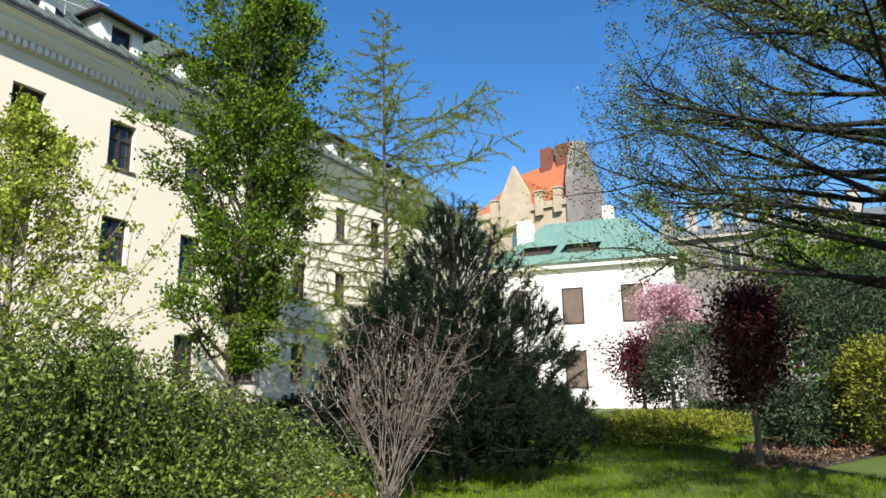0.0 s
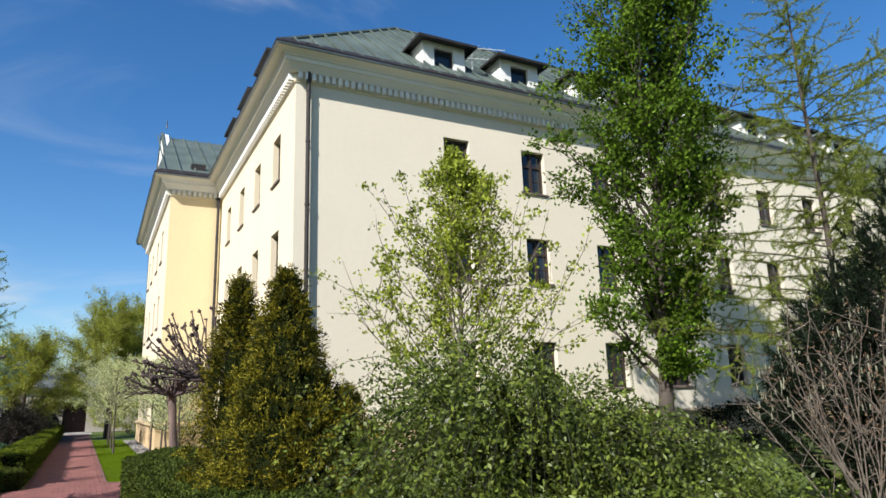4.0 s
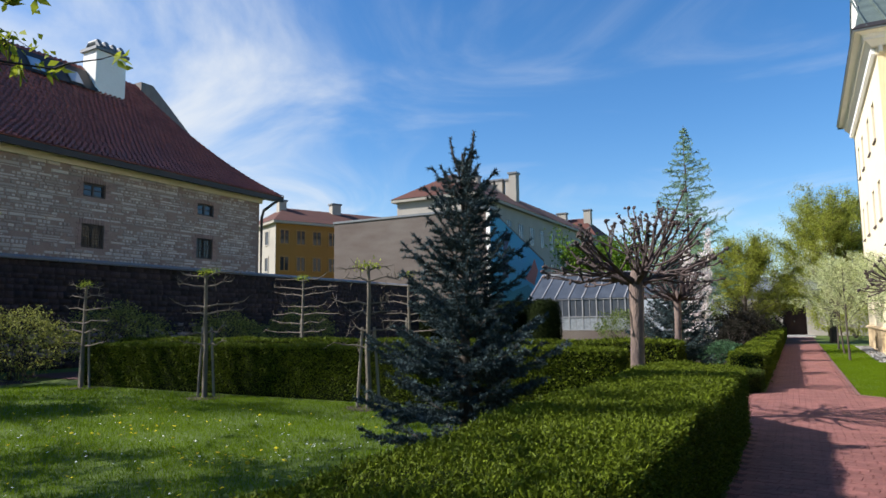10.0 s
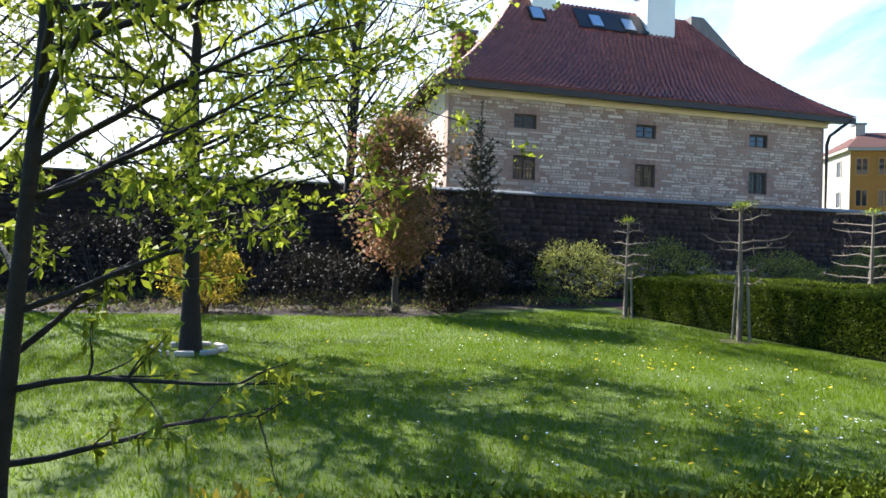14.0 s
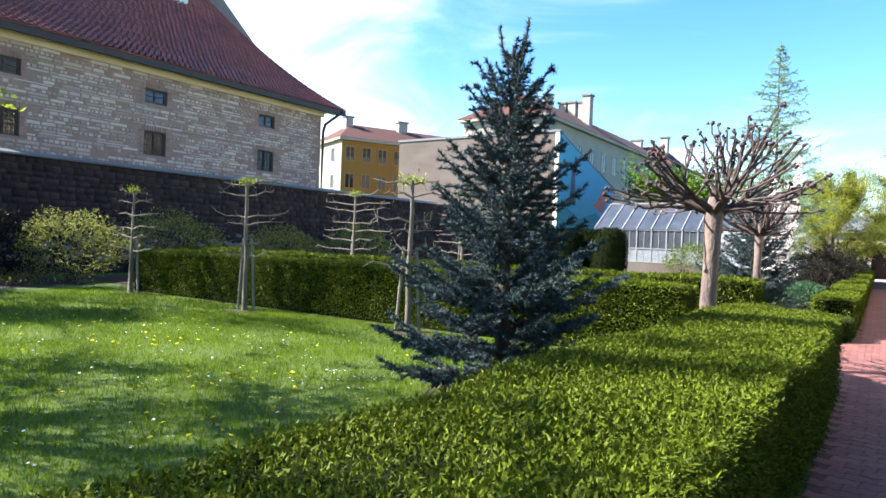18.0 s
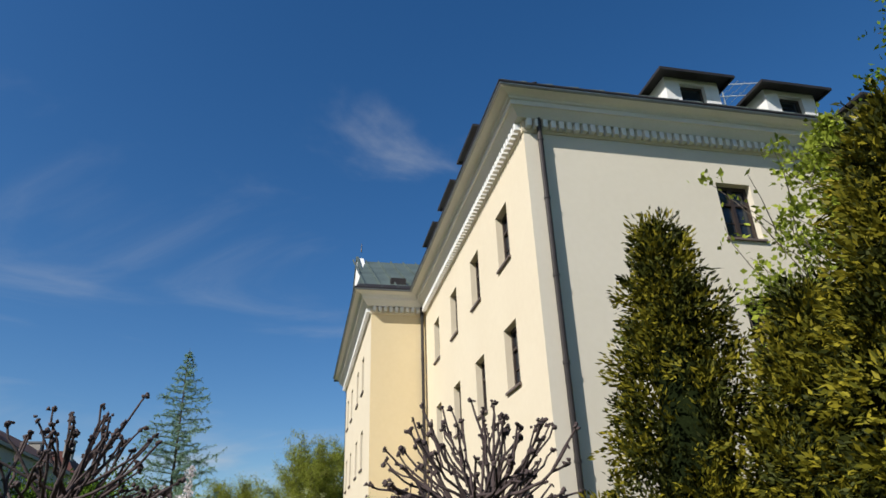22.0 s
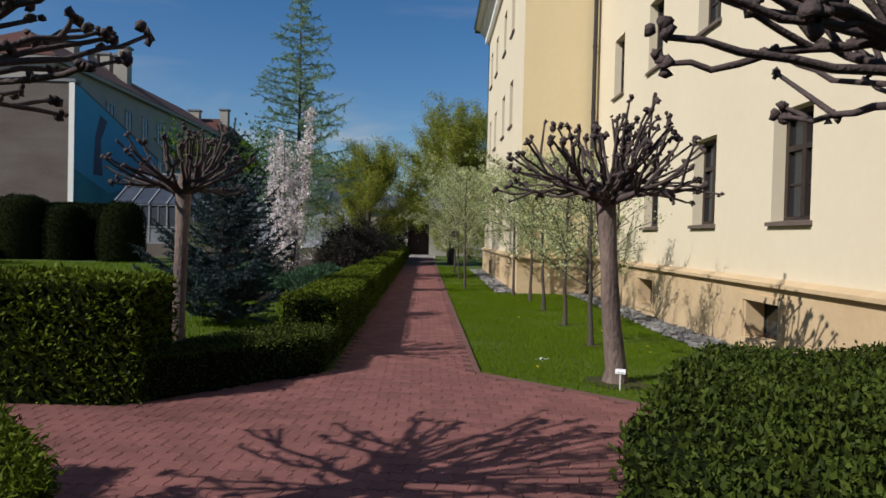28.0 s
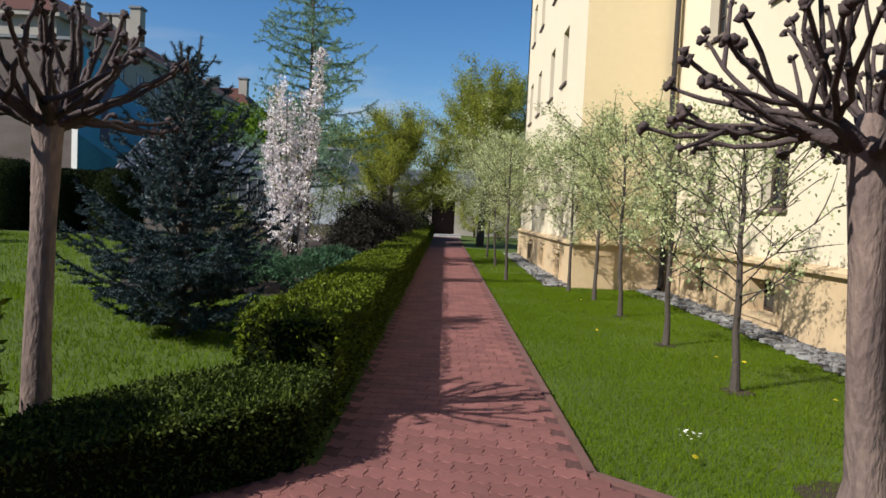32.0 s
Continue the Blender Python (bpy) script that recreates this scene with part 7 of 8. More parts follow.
def facade_house(name, label, corner, ax, length, depth, height, wall_mat, roof_mat, roof_h, storeys, cols, win=(1.0, 1.7), sill=1.6, rise=3.4, hip=2.5, second=None, side_cols=0, chimneys=(), trim=None):
    """A town house: corner, direction of its seen front (angle in degrees), windows on the front and the side that adjoins the corner."""
    ob = thing(name, label, "house", "", corner[0], corner[1], 0, ax)
    g = Geo().box(0, 0, -0.2, length, depth, height)
    add("wall_body", g.mesh("walls"), wall_mat, ob)
    if second is not None:
        add("side_facade", Geo().box(-0.04, 0.0, 0.0, -0.004, depth, height - 0.02).mesh("side_facade"), second, ob)
    add("eave_cornice", Geo().box(-0.45, -0.45, height, length + 0.45, depth + 0.45, height + 0.3).mesh("eave_cornice"), M_CREAM_FAR, ob)
    r = Geo()
    z0, z1 = height + 0.3, height + 0.3 + roof_h
    r.put([(-0.5, -0.5, z0), (length + 0.5, -0.5, z0), (length + 0.5, depth + 0.5, z0), (-0.5, depth + 0.5, z0), (hip, depth / 2, z1), (length - hip, depth / 2, z1)],
          [(0, 1, 5, 4), (1, 2, 5), (2, 3, 4, 5), (3, 0, 4), (3, 2, 1, 0)])
    add("roof", r.mesh("roof"), roof_mat, ob)
    for i in range(cols):
        for s in range(storeys):
            u, z = length * (i + 0.5) / cols - win[0] / 2, sill + rise * s
            w = new("window")
            w.parent = ob
            w.matrix_basis = pose(u, 0, z)
            add("frame", Geo().box(-0.14, -0.06, -0.14, win[0] + 0.14, -0.004, 0).box(-0.14, -0.06, win[1], win[0] + 0.14, -0.004, win[1] + 0.16).box(-0.14, -0.06, 0, 0, -0.004, win[1]).box(win[0], -0.06, 0, win[0] + 0.14, -0.004, win[1]).box(win[0] / 2 - 0.05, -0.05, 0, win[0] / 2 + 0.05, -0.01, win[1]).mesh("frame"), trim or M_CREAM_FAR, w)
            add("pane", Geo().box(0, -0.02, 0, win[0], -0.004, win[1]).mesh("pane"), M_GLASS, w)
    for i in range(side_cols):
        for s in range(storeys):
            v, z = depth * (i + 0.5) / side_cols + win[0] / 2, sill + rise * s
            w = new("window")
            w.parent = ob
            w.matrix_basis = pose(-0.04, v, z, 0, 0, -90)
            add("frame", Geo().box(-0.14, -0.06, -0.14, win[0] + 0.14, -0.004, 0).box(-0.14, -0.06, win[1], win[0] + 0.14, -0.004, win[1] + 0.16).box(-0.14, -0.06, 0, 0, -0.004, win[1]).box(win[0], -0.06, 0, win[0] + 0.14, -0.004, win[1]).mesh("frame"), M_CREAM_FAR, w)
            add("pane", Geo().box(0, -0.02, 0, win[0], -0.004, win[1]).mesh("pane"), M_GLASS, w)
    for cu, cv, cw_, cd, cz in chimneys:
        c = new("chimney")
        c.parent = ob
        add("chimney", Geo().box(cu, cv, height, cu + cw_, cv + cd, cz).mesh("chimney"), M_CREAM_FAR, c)
        add("cap", Geo().box(cu - 0.12, cv - 0.12, cz, cu + cw_ + 0.12, cv + cd + 0.12, cz + 0.2).mesh("cap"), M_SLATE, c)
    return ob


# ochre house past the stone house; its white end looks on the garden
facade_house("ochre_house", "ochre yellow town house with pale end wall and red roof", (-52.4, 40.4), 65, 20.0, 10.0, 12.6, M_OCHRE, M_TILE_ORANGE, 2.4, 4, 10, (0.95, 1.5), 1.2, 3.05, 3.0, M_CREAM_FAR, 2, ((2.0, 4.0, 0.9, 0.9, 15.9), (9.0, 4.0, 1.2, 0.9, 16.1)), M_OCHRE_TRIM)

# blank fire wall with the mural round its corner
bh = thing("blank_house", "house with a blank grey-brown fire wall and a painted side", "house")
add("fire_wall", Geo().box(-43.1, 39.0, -0.2, -25.4, 39.6, 11.55).mesh("fire_wall"), M_GREY_WALL, bh)
add("coping", Geo().box(-43.2, 38.9, 11.55, -25.3, 39.7, 11.75).mesh("coping"), M_SLATE, bh)
add("corner_strip", Geo().box(-25.75, 38.93, 0.0, -25.37, 38.975, 11.5).mesh("corner_strip"), M_WHITE, bh)
add("side_wall", Geo().prism([(-25.4, 39.6, -0.2), (-25.4, 53.0, -0.2), (-25.4, 53.0, 7.9), (-25.4, 39.6, 11.5)], (-0.5, 0, 0)).mesh("side_wall"), M_GREY_WALL, bh)
mural = new("mural")
mural.parent = bh
mural["label"] = "blue painted mural"
M_MURAL = material("mural_blue_paint", (0.09, 0.29, 0.50), 0.8, (0.05, 0.30, 0.42), 0.25, 2.5, 0.1, 0.1, 20)
M_MURAL_DEEP = material("mural_teal_paint", (0.05, 0.24, 0.29), 0.8, (0.03, 0.14, 0.22), 0.5, 4, 0.2, 0.1, 20)
M_MURAL_RED = material("mural_red_paint", (0.50, 0.16, 0.13), 0.8, (0.35, 0.10, 0.10), 0.6, 5, 0.2, 0.1, 20)
M_MURAL_DARK = material("mural_dark_paint", (0.10, 0.09, 0.14), 0.8, (0.06, 0.06, 0.10), 0.6, 5, 0.2, 0.1, 20)
mx_ = -25.4


def painted(name, pts, mat, off):
    add(name, Geo().prism([(mx_ + off, y, z) for y, z in pts], (0.006, 0, 0)).mesh(name), mat, mural)


painted("sky_field", [(39.05, 0.2), (52.8, 0.2), (52.8, 7.7), (39.7, 11.35), (39.05, 11.4)], M_MURAL, 0.01)
painted("sea_field", [(39.05, 0.2), (52.8, 0.2), (52.8, 3.5), (48.0, 5.0), (44.0, 4.2), (39.05, 5.6)], M_MURAL_DEEP, 0.02)
painted("red_shape", [(47.2, 5.6), (49.8, 5.0), (51.0, 6.6), (50.0, 7.8), (48.8, 6.6)], M_MURAL_RED, 0.03)
painted("dark_shape", [(41.6, 5.4), (43.0, 5.4), (42.6, 8.0), (43.6, 9.6), (42.5, 9.9), (41.8, 8.2)], M_MURAL_DARK, 0.03)
facade_house("cream_house", "pale cream town house with red roof and tall chimneys", (-27.5, 40.0), 90, 40.0, 8.5, 13.2, M_CREAM_FAR, M_TILE_ORANGE, 3.0, 3, 12, (1.1, 2.0), 2.4, 3.7, 4.0, None, 0,
             ((16.0, 2.2, 1.0, 0.9, 18.6), (17.5, 3.4, 0.9, 0.8, 18.2), (17.5, 4.6, 0.9, 0.9, 18.3), (17.5, 5.8, 0.9, 0.9, 18.3), (16.0, 7.2, 1.0, 0.9, 18.8), (1.5, 2.0, 0.8, 1.0, 15.0)))
facade_house("far_house", "far house with red tiled roof behind the trees", (-39.0, 82.0), 0, 11.0, 12.0, 13.6, M_CREAM_FAR, M_TILE_ORANGE, 3.6, 3, 4, (1.1, 1.8), 1.6, 3.4, 3.0, None, 0, ((4.0, 4.0, 1.5, 1.0, 18.2), (8.4, 4.0, 1.1, 1.0, 18.4)))

# greenhouse
M_GH_GLASS = material("dusty_greenhouse_glass", (0.075, 0.085, 0.10), 0.3, (0.03, 0.035, 0.045), 1.2, 10, 0.3, 0.1, 8, spec=0.4)
M_GH_WASH = material("whitewashed_greenhouse_glass", (0.34, 0.36, 0.38), 0.35, (0.10, 0.115, 0.13), 0.9, 6, 0.15, 0.1, 8, spec=0.4)
M_GH_FRAME = material("white_greenhouse_frame", (0.30, 0.30, 0.31), 0.6, (0.18, 0.18, 0.19), 2, 30, 0.3, 0.1, 30)
gh = thing("greenhouse", "old glasshouse with whitewashed sloping panes", "greenhouse")
GX0, GX1, GY, GZE, GZR = -18.3, -4.5, 30.0, 2.9, 4.8
add("base_wall", Geo().box(GX0, GY, -0.1, GX1, GY + 0.2, 0.7).box(GX0, GY + 0.2, -0.1, GX0 + 0.2, GY + 6, 0.7).mesh("base_wall"), M_GREY_WALL, gh)
for i in range(14):
    x0, x1 = GX0 + (GX1 - GX0) * i / 14, GX0 + (GX1 - GX0) * (i + 1) / 14
    if i < 8:
        add("glass_pane", Geo().box(x0 + 0.03, GY + 0.05, 1.6, x1 - 0.03, GY + 0.06, GZE).mesh("glass_pane"), M_GH_GLASS, gh)
        add("white_panel", Geo().box(x0 + 0.03, GY + 0.03, 0.7, x1 - 0.03, GY + 0.07, 1.6).mesh("white_panel"), M_GH_WASH, gh)
    else:
        add("sloping_pane", Geo().prism([(x0 + 0.03, GY - 1.5, 0.72), (x0 + 0.03, GY - 0.02, GZE), (x0 + 0.03, GY - 0.008, GZE - 0.012), (x0 + 0.03, GY - 1.488, 0.708)], (x1 - x0 - 0.06, 0, 0)).mesh("sloping_pane"), M_GH_WASH, gh, "whitewashed sloping pane")
        add("sloping_bar", Geo().prism([(x0 - 0.03, GY - 1.55, 0.70), (x0 + 0.03, GY - 1.55, 0.70), (x0 + 0.03, GY - 1.55, 0.76), (x0 - 0.03, GY - 1.55, 0.76)], (0, 1.5, GZE - 0.70)).mesh("sloping_bar"), M_GH_FRAME, gh)
        add("low_wall", Geo().box(x0, GY - 1.6, -0.1, x1, GY - 1.45, 0.70).mesh("low_wall"), M_GREY_WALL, gh)
    add("roof_pane", Geo().put([(x0 + 0.03, GY - 0.05, GZE + 0.02), (x1 - 0.03, GY - 0.05, GZE + 0.02), (x1 - 0.03, GY + 3.0, GZR), (x0 + 0.03, GY + 3.0, GZR)], [(0, 1, 2, 3)]).mesh("roof_pane"), M_GH_GLASS, gh)
    add("post", Geo().box(x0 - 0.04, GY, 0.7, x0 + 0.04, GY + 0.1, GZE).mesh("post"), M_GH_FRAME, gh)
    add("rafter", Geo().prism([(x0 - 0.035, GY - 0.08, GZE), (x0 + 0.035, GY - 0.08, GZE), (x0 + 0.035, GY - 0.08, GZE + 0.07), (x0 - 0.035, GY - 0.08, GZE + 0.07)], (0, 3.08, GZR - GZE)).mesh("rafter"), M_GH_FRAME, gh)
    xm = (x0 + x1) / 2
    add("glazing_bar", Geo().box(xm - 0.02, GY + 0.02, 0.7, xm + 0.02, GY + 0.07, GZE).mesh("glazing_bar"), M_GH_FRAME, gh)
for z in (0.7, 1.6, GZE - 0.06):
    add("rail", Geo().box(GX0, GY - 0.02, z, GX1, GY + 0.04, z + 0.07).mesh("rail"), M_GH_FRAME, gh)
add("ridge", Geo().box(GX0, GY + 2.9, GZR - 0.02, GX1, GY + 3.1, GZR + 0.1).mesh("ridge"), M_GH_FRAME, gh)
add("back_slope", Geo().put([(GX0, GY + 3.05, GZR), (GX1, GY + 3.05, GZR), (GX1, GY + 6.2, GZE), (GX0, GY + 6.2, GZE)], [(0, 1, 2, 3)]).mesh("back_slope"), M_GH_GLASS, gh)
for x in (GX0, GX1):
    add("end_pane", Geo().put([(x, GY + 0.1, 0.0), (x, GY + 6.1, 0.0), (x, GY + 6.1, GZE), (x, GY + 3.0, GZR - 0.05), (x, GY + 0.1, GZE)], [(0, 1, 2, 3, 4)]).mesh("end_pane"), M_GH_GLASS, gh)

# clipped yews before the greenhouse
M_YEW = leaf_mat("dark_yew_leaves", (0.013, 0.020, 0.006), (0.006, 0.010, 0.004), 0.08, spec=0.04)
for k, (x, y, r, h) in enumerate([(-14.8, 23.5, 1.0, 2.75), (-17.6, 24.0, 0.9, 2.6), (-19.8, 24.3, 1.2, 3.0), (-22.0, 24.5, 1.2, 2.9)]):
    rng = np.random.default_rng(300 + k)
    ob = thing("clipped_yew", "dark green yew clipped to a rounded column", "shrub", "clipped yews before the greenhouse", x, y)
    zz = np.array([0, 0.3, 0.7, 0.92, 0.99]) * h
    rr = np.array([0.95, 1, 0.97, 0.8, 0.35]) * r
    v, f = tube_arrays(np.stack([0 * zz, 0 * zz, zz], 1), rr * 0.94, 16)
    # near-black core paints in the shade between the yew leaves
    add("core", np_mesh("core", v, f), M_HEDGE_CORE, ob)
    n = 6000
    a, s = rng.uniform(0, 2 * math.pi, n), rng.uniform(0, 1, n)
    q = np.interp(s * h, zz, rr)
    c = np.stack([np.cos(a) * q, np.sin(a) * q, s * h], 1) + rng.normal(0, 0.03, (n, 3))
    lf = add("foliage", leaf_mesh("foliage", c, np.stack([np.cos(a), np.sin(a), 0.4 + 0 * a], 1), 0.09, 0.04, rng, 0.6), M_YEW, ob)
    lf["kind"] = "stuff"

tall = hedge("tall dark green yew hedge before the greenhouse", [(-34.0, 25.0), (-16.2, 25.0), (-16.2, 26.2), (-34.0, 26.2)], 2.65, 420, M_YEW, (0.10, 0.045))

# end of the path: low pale outbuilding with a dark doorway
eb = wall("wall_end", "pale plastered wall with a dark passage at the end of the path", (-12.0, 45.0, 0), (1, 0, 0), (0, 1, 0), 24.0, -0.1, 3.5, [(9.6, 11.3, -0.1, 2.95)], 0.5, M_CREAM_FAR)
M_DOOR = material("dark_brown_door", (0.05, 0.022, 0.014), 0.6, (0.03, 0.014, 0.01), 3, 40, 0.3, 0.2, 60)
dr = thing("door_end", "dark brown wooden door in the passage", "door")
dr["kind"] = "structure"
add("door_leaf", Geo().box(-2.38, 46.3, 0.0, -1.56, 46.36, 2.3).mesh("door_leaf"), M_DOOR, dr)
add("door_leaf", Geo().box(-1.54, 46.3, 0.0, -0.72, 46.36, 2.3).mesh("door_leaf"), M_DOOR, dr)
add("door_handle", Geo().box(-1.62, 46.26, 1.02, -1.58, 46.3, 1.16).mesh("door_handle"), M_GUTTER, dr)
pg = Geo().box(-2.75, 45.5, -0.1, -2.42, 47.0, 3.2).box(-0.68, 45.5, -0.1, -0.35, 47.0, 3.2)
tagged(add("wall_passage", pg.mesh("wall_passage"), M_DOOR), "dark side walls of the passage", "wall", kind="structure")
tagged(add("wall_passage_back", Geo().box(-2.75, 46.4, -0.1, -0.35, 46.7, 3.2).mesh("b"), M_DOOR), "dark back wall of the passage", "wall", kind="structure")
tagged(add("ceiling_passage", Geo().box(-2.75, 45.5, 3.0, -0.35, 46.4, 3.2).mesh("c"), M_DOOR), "dark ceiling of the passage", "ceiling", kind="structure")
tagged(add("roof_end", Geo().prism([(-12.3, 44.6, 3.5), (-12.3, 50, 4.9), (-12.3, 50, 5.0), (-12.3, 44.6, 3.62)], (24.6, 0, 0)).mesh("roof_end"), M_SLATE), "grey sheet roof of the low outbuilding", "roof", kind="structure")

# ---- front garden side: white house with green copper roof, tower, long house ----
wh = facade_house("white_house", "white house with pale green copper roof", (43.6, -1.6), 0, 1, 1, 1, M_WHITE, M_PATINA, 1, 0, 0)
for o in list(wh.children):
    bpy.data.objects.remove(o)
wh.matrix_basis = pose(41.2, -1.6, 0, 0, 0, -84)
L_, D_, H_ = 11.3, 12.0, 9.0
add("wall_body", Geo().box(0, 0, -0.2, L_, D_, H_).mesh("walls"), M_WHITE, wh)
add("cornice", Geo().box(-0.4, -0.4, H_, L_ + 0.4, D_ + 0.4, H_ + 0.35).mesh("cornice"), M_WHITE, wh)
rf = Geo()
rf.put([(-0.6, -0.6, H_ + 0.35), (L_ + 0.6, -0.6, H_ + 0.35), (L_ + 0.6, D_ + 0.6, H_ + 0.35), (-0.6, D_ + 0.6, H_ + 0.35), (2.2, D_ / 2, H_ + 4.6), (L_ - 3.2, D_ / 2, H_ + 4.6)], [(0, 1, 5, 4), (1, 2, 5), (2, 3, 4, 5), (3, 0, 4), (3, 2, 1, 0)])
rfo = add("roof", rf.mesh("roof"), M_PATINA, wh)
for i in range(18):
    u = i / 18
    a = np.array([-0.6 + (L_ + 1.2) * u, -0.6, H_ + 0.37])
    b = np.array([2.2 + (L_ - 5.4) * u, D_ / 2, H_ + 4.62])
    add("seam", Geo().tube([a, b], 0.03, 4).mesh("seam"), M_PATINA, rfo)
for u in (1.6, 4.6):
    dm = new("dormer")
    dm.parent = wh
    dm.matrix_basis = pose(u, 0.7, H_ + 1.0)
    add("front", Geo().box(0, 0, 0, 1.9, 1.6, 0.75).mesh("front"), M_DARK_METAL, dm)
    add("dormer_roof", Geo().put([(-0.3, -0.3, 0.72), (2.2, -0.3, 0.72), (2.2, 3.2, 1.45), (0.95, 2.0, 1.5), (-0.3, 3.2, 1.45), (0.95, 0.5, 1.3)], [(0, 1, 5), (1, 2, 3, 5), (4, 0, 5, 3)]).mesh("dormer_roof"), M_PATINA, dm)
M_SHUTTER = material("brown_window_shutter", (0.14, 0.10, 0.075), 0.8, (0.09, 0.065, 0.05), 2, 20, 0.3, 0.2, 40)
for u in (0.8, 4.3, 8.1):
    for z in (1.3, 5.4):
        w = new("window")
        w.parent = wh
        w.matrix_basis = pose(u, 0, z)
        add("frame", Geo().box(-0.1, -0.05, -0.1, 1.3, -0.004, 0).box(-0.1, -0.05, 2.2, 1.3, -0.004, 2.3).box(-0.1, -0.05, 0, 0, -0.004, 2.2).box(1.2, -0.05, 0, 1.3, -0.004, 2.2).mesh("frame"), M_DARK_METAL, w)
        add("shutter", Geo().box(0, -0.03, 0, 1.2, -0.006, 2.2).mesh("shutter"), M_SHUTTER, w)
add("chimney", Geo().box(0.6, 3.0, H_, 1.7, 4.2, H_ + 4.3).mesh("chimney"), M_WHITE, wh)
add("chimney", Geo().box(6.5, 6.0, H_, 7.3, 6.8, H_ + 5.6).mesh("chimney"), M_WHITE, wh)

tw = thing("tower_house", "tall sandstone house with red roof and stepped gable", "house", "", 72.6, 14.2, 0, -102)
TL, TD, TH = 13.4, 8.0, 22.5
tw.scale = (1, 1, 0.955)
M_ROOF_ORANGE = material("orange_clay_roof_tiles", (0.44, 0.14, 0.06), 0.85, (0.30, 0.09, 0.04), 1.0, 12, 0.25, 0.4, 12)
add("wall_body", Geo().box(0, 0, 0, TL, TD, TH).mesh("walls"), M_SAND, tw)
add("fire_wall", Geo().prism([(TL + 0.02, -0.4, 0), (TL + 0.02, TD, 0), (TL + 0.02, TD, 25.0), (TL + 0.02, 3.5, 31.0), (TL + 0.02, 1.2, 30.4), (TL + 0.02, -0.4, 25.5)], (0.8, 0, 0)).mesh("fire_wall"), M_SOOT, tw)
add("roof", Geo().put([(-0.3, -0.3, TH), (TL, -0.3, TH), (TL, 3.6, 29.8), (5.0, 3.6, 28.6), (0.0, 3.6, 25.6), (TL, TD, TH), (-0.3, TD, TH)], [(0, 1, 2, 3, 4), (4, 3, 2, 5, 6)]).mesh("roof"), M_ROOF_ORANGE, tw)
add("gable", Geo().prism([(4.6, -0.5, TH - 2), (8.6, -0.5, TH - 2), (8.6, -0.5, TH + 2.0), (6.6, -0.5, TH + 6.0), (4.6, -0.5, TH + 2.0)], (0, 0.7, 0)).mesh("gable"), M_SAND, tw)
for u in (0.2, 3.2, 9.4, 11.8):
    add("pinnacle", Geo().box(u, -0.5, TH - 1, u + 0.9, 0.3, TH + 1.9).box(u - 0.1, -0.6, TH + 1.9, u + 1.0, 0.4, TH + 2.1).mesh("pinnacle"), M_SAND, tw)
add("parapet", Geo().box(0, -0.3, TH - 0.2, TL, 0.0, TH + 0.6).mesh("parapet"), M_SAND, tw)
for u, w_ in ((8.8, 1.5), (11.0, 1.8)):
    add("chimney", Geo().box(u - 0.4, 3.0, 27.0, u + w_ - 0.4, 4.2, 31.2).mesh("chimney"), M_RED_BRICK, tw)
M_TEAL_GLASS = glass_mat("teal_window_glass", (0.06, 0.12, 0.14))
for u in (0.9, 5.8, 9.6):
    for z in (11.5, 15.5, 18.0):
        w = new("window")
        w.parent = tw
        w.matrix_basis = pose(u, -0.0, z)
        arch = [(0, 0, 0), (1.5, 0, 0), (1.5, 0, 1.5)] + [(0.75 + 0.75 * math.cos(t), 0, 1.5 + 0.75 * math.sin(t)) for t in (0.4, 0.9, 1.57, 2.24, 2.74)] + [(0, 0, 1.5)]
        add("pane", Geo().prism([(x, -0.04, zz_) for x, _, zz_ in arch], (0, 0.036, 0)).mesh("pane"), M_TEAL_GLASS, w)
        add("frame", Geo().tube([(x, -0.05, zz_) for x, _, zz_ in arch] + [(0, -0.05, 0)], 0.09, 5).mesh("frame"), M_SAND, w)

lh = facade_house("long_grey_house", "long grey house with sheet roof and white chimneys", (58.5, -9.0), -88, 26.0, 10.0, 13.4, M_SOOT, M_SLATE, 2.0, 3, 6, (1.4, 2.2), 2.6, 3.9, 2.0, None, 0,
                  tuple((1.0 + 2.1 * i, 2.0, 0.9, 0.9, 16.6) for i in range(8)))
# low trees that close the view between the houses
for k, (x, y, r, h) in enumerate([(36.0, -21.0, 4.0, 7.5), (30.0, -27.0, 4.0, 8.0), (46.0, -24.0, 5.0, 9.0), (22.0, -32.0, 4.0, 8.0), (8.0, -34.0, 4.0, 8.0), (-6.0, -36.0, 4.5, 8.0), (-18.0, -34.0, 4.5, 9.0)]):
    leafy_tree("garden_tree", "leafy green tree at the garden edge", x, y, h, r, 1.2, 0.2, 320 + k, M_COLUMN, M_BARK_DARK, 7000, (0.28, 0.17), "oval", 0.55, 26, 0.02, 0.6, sub=4)

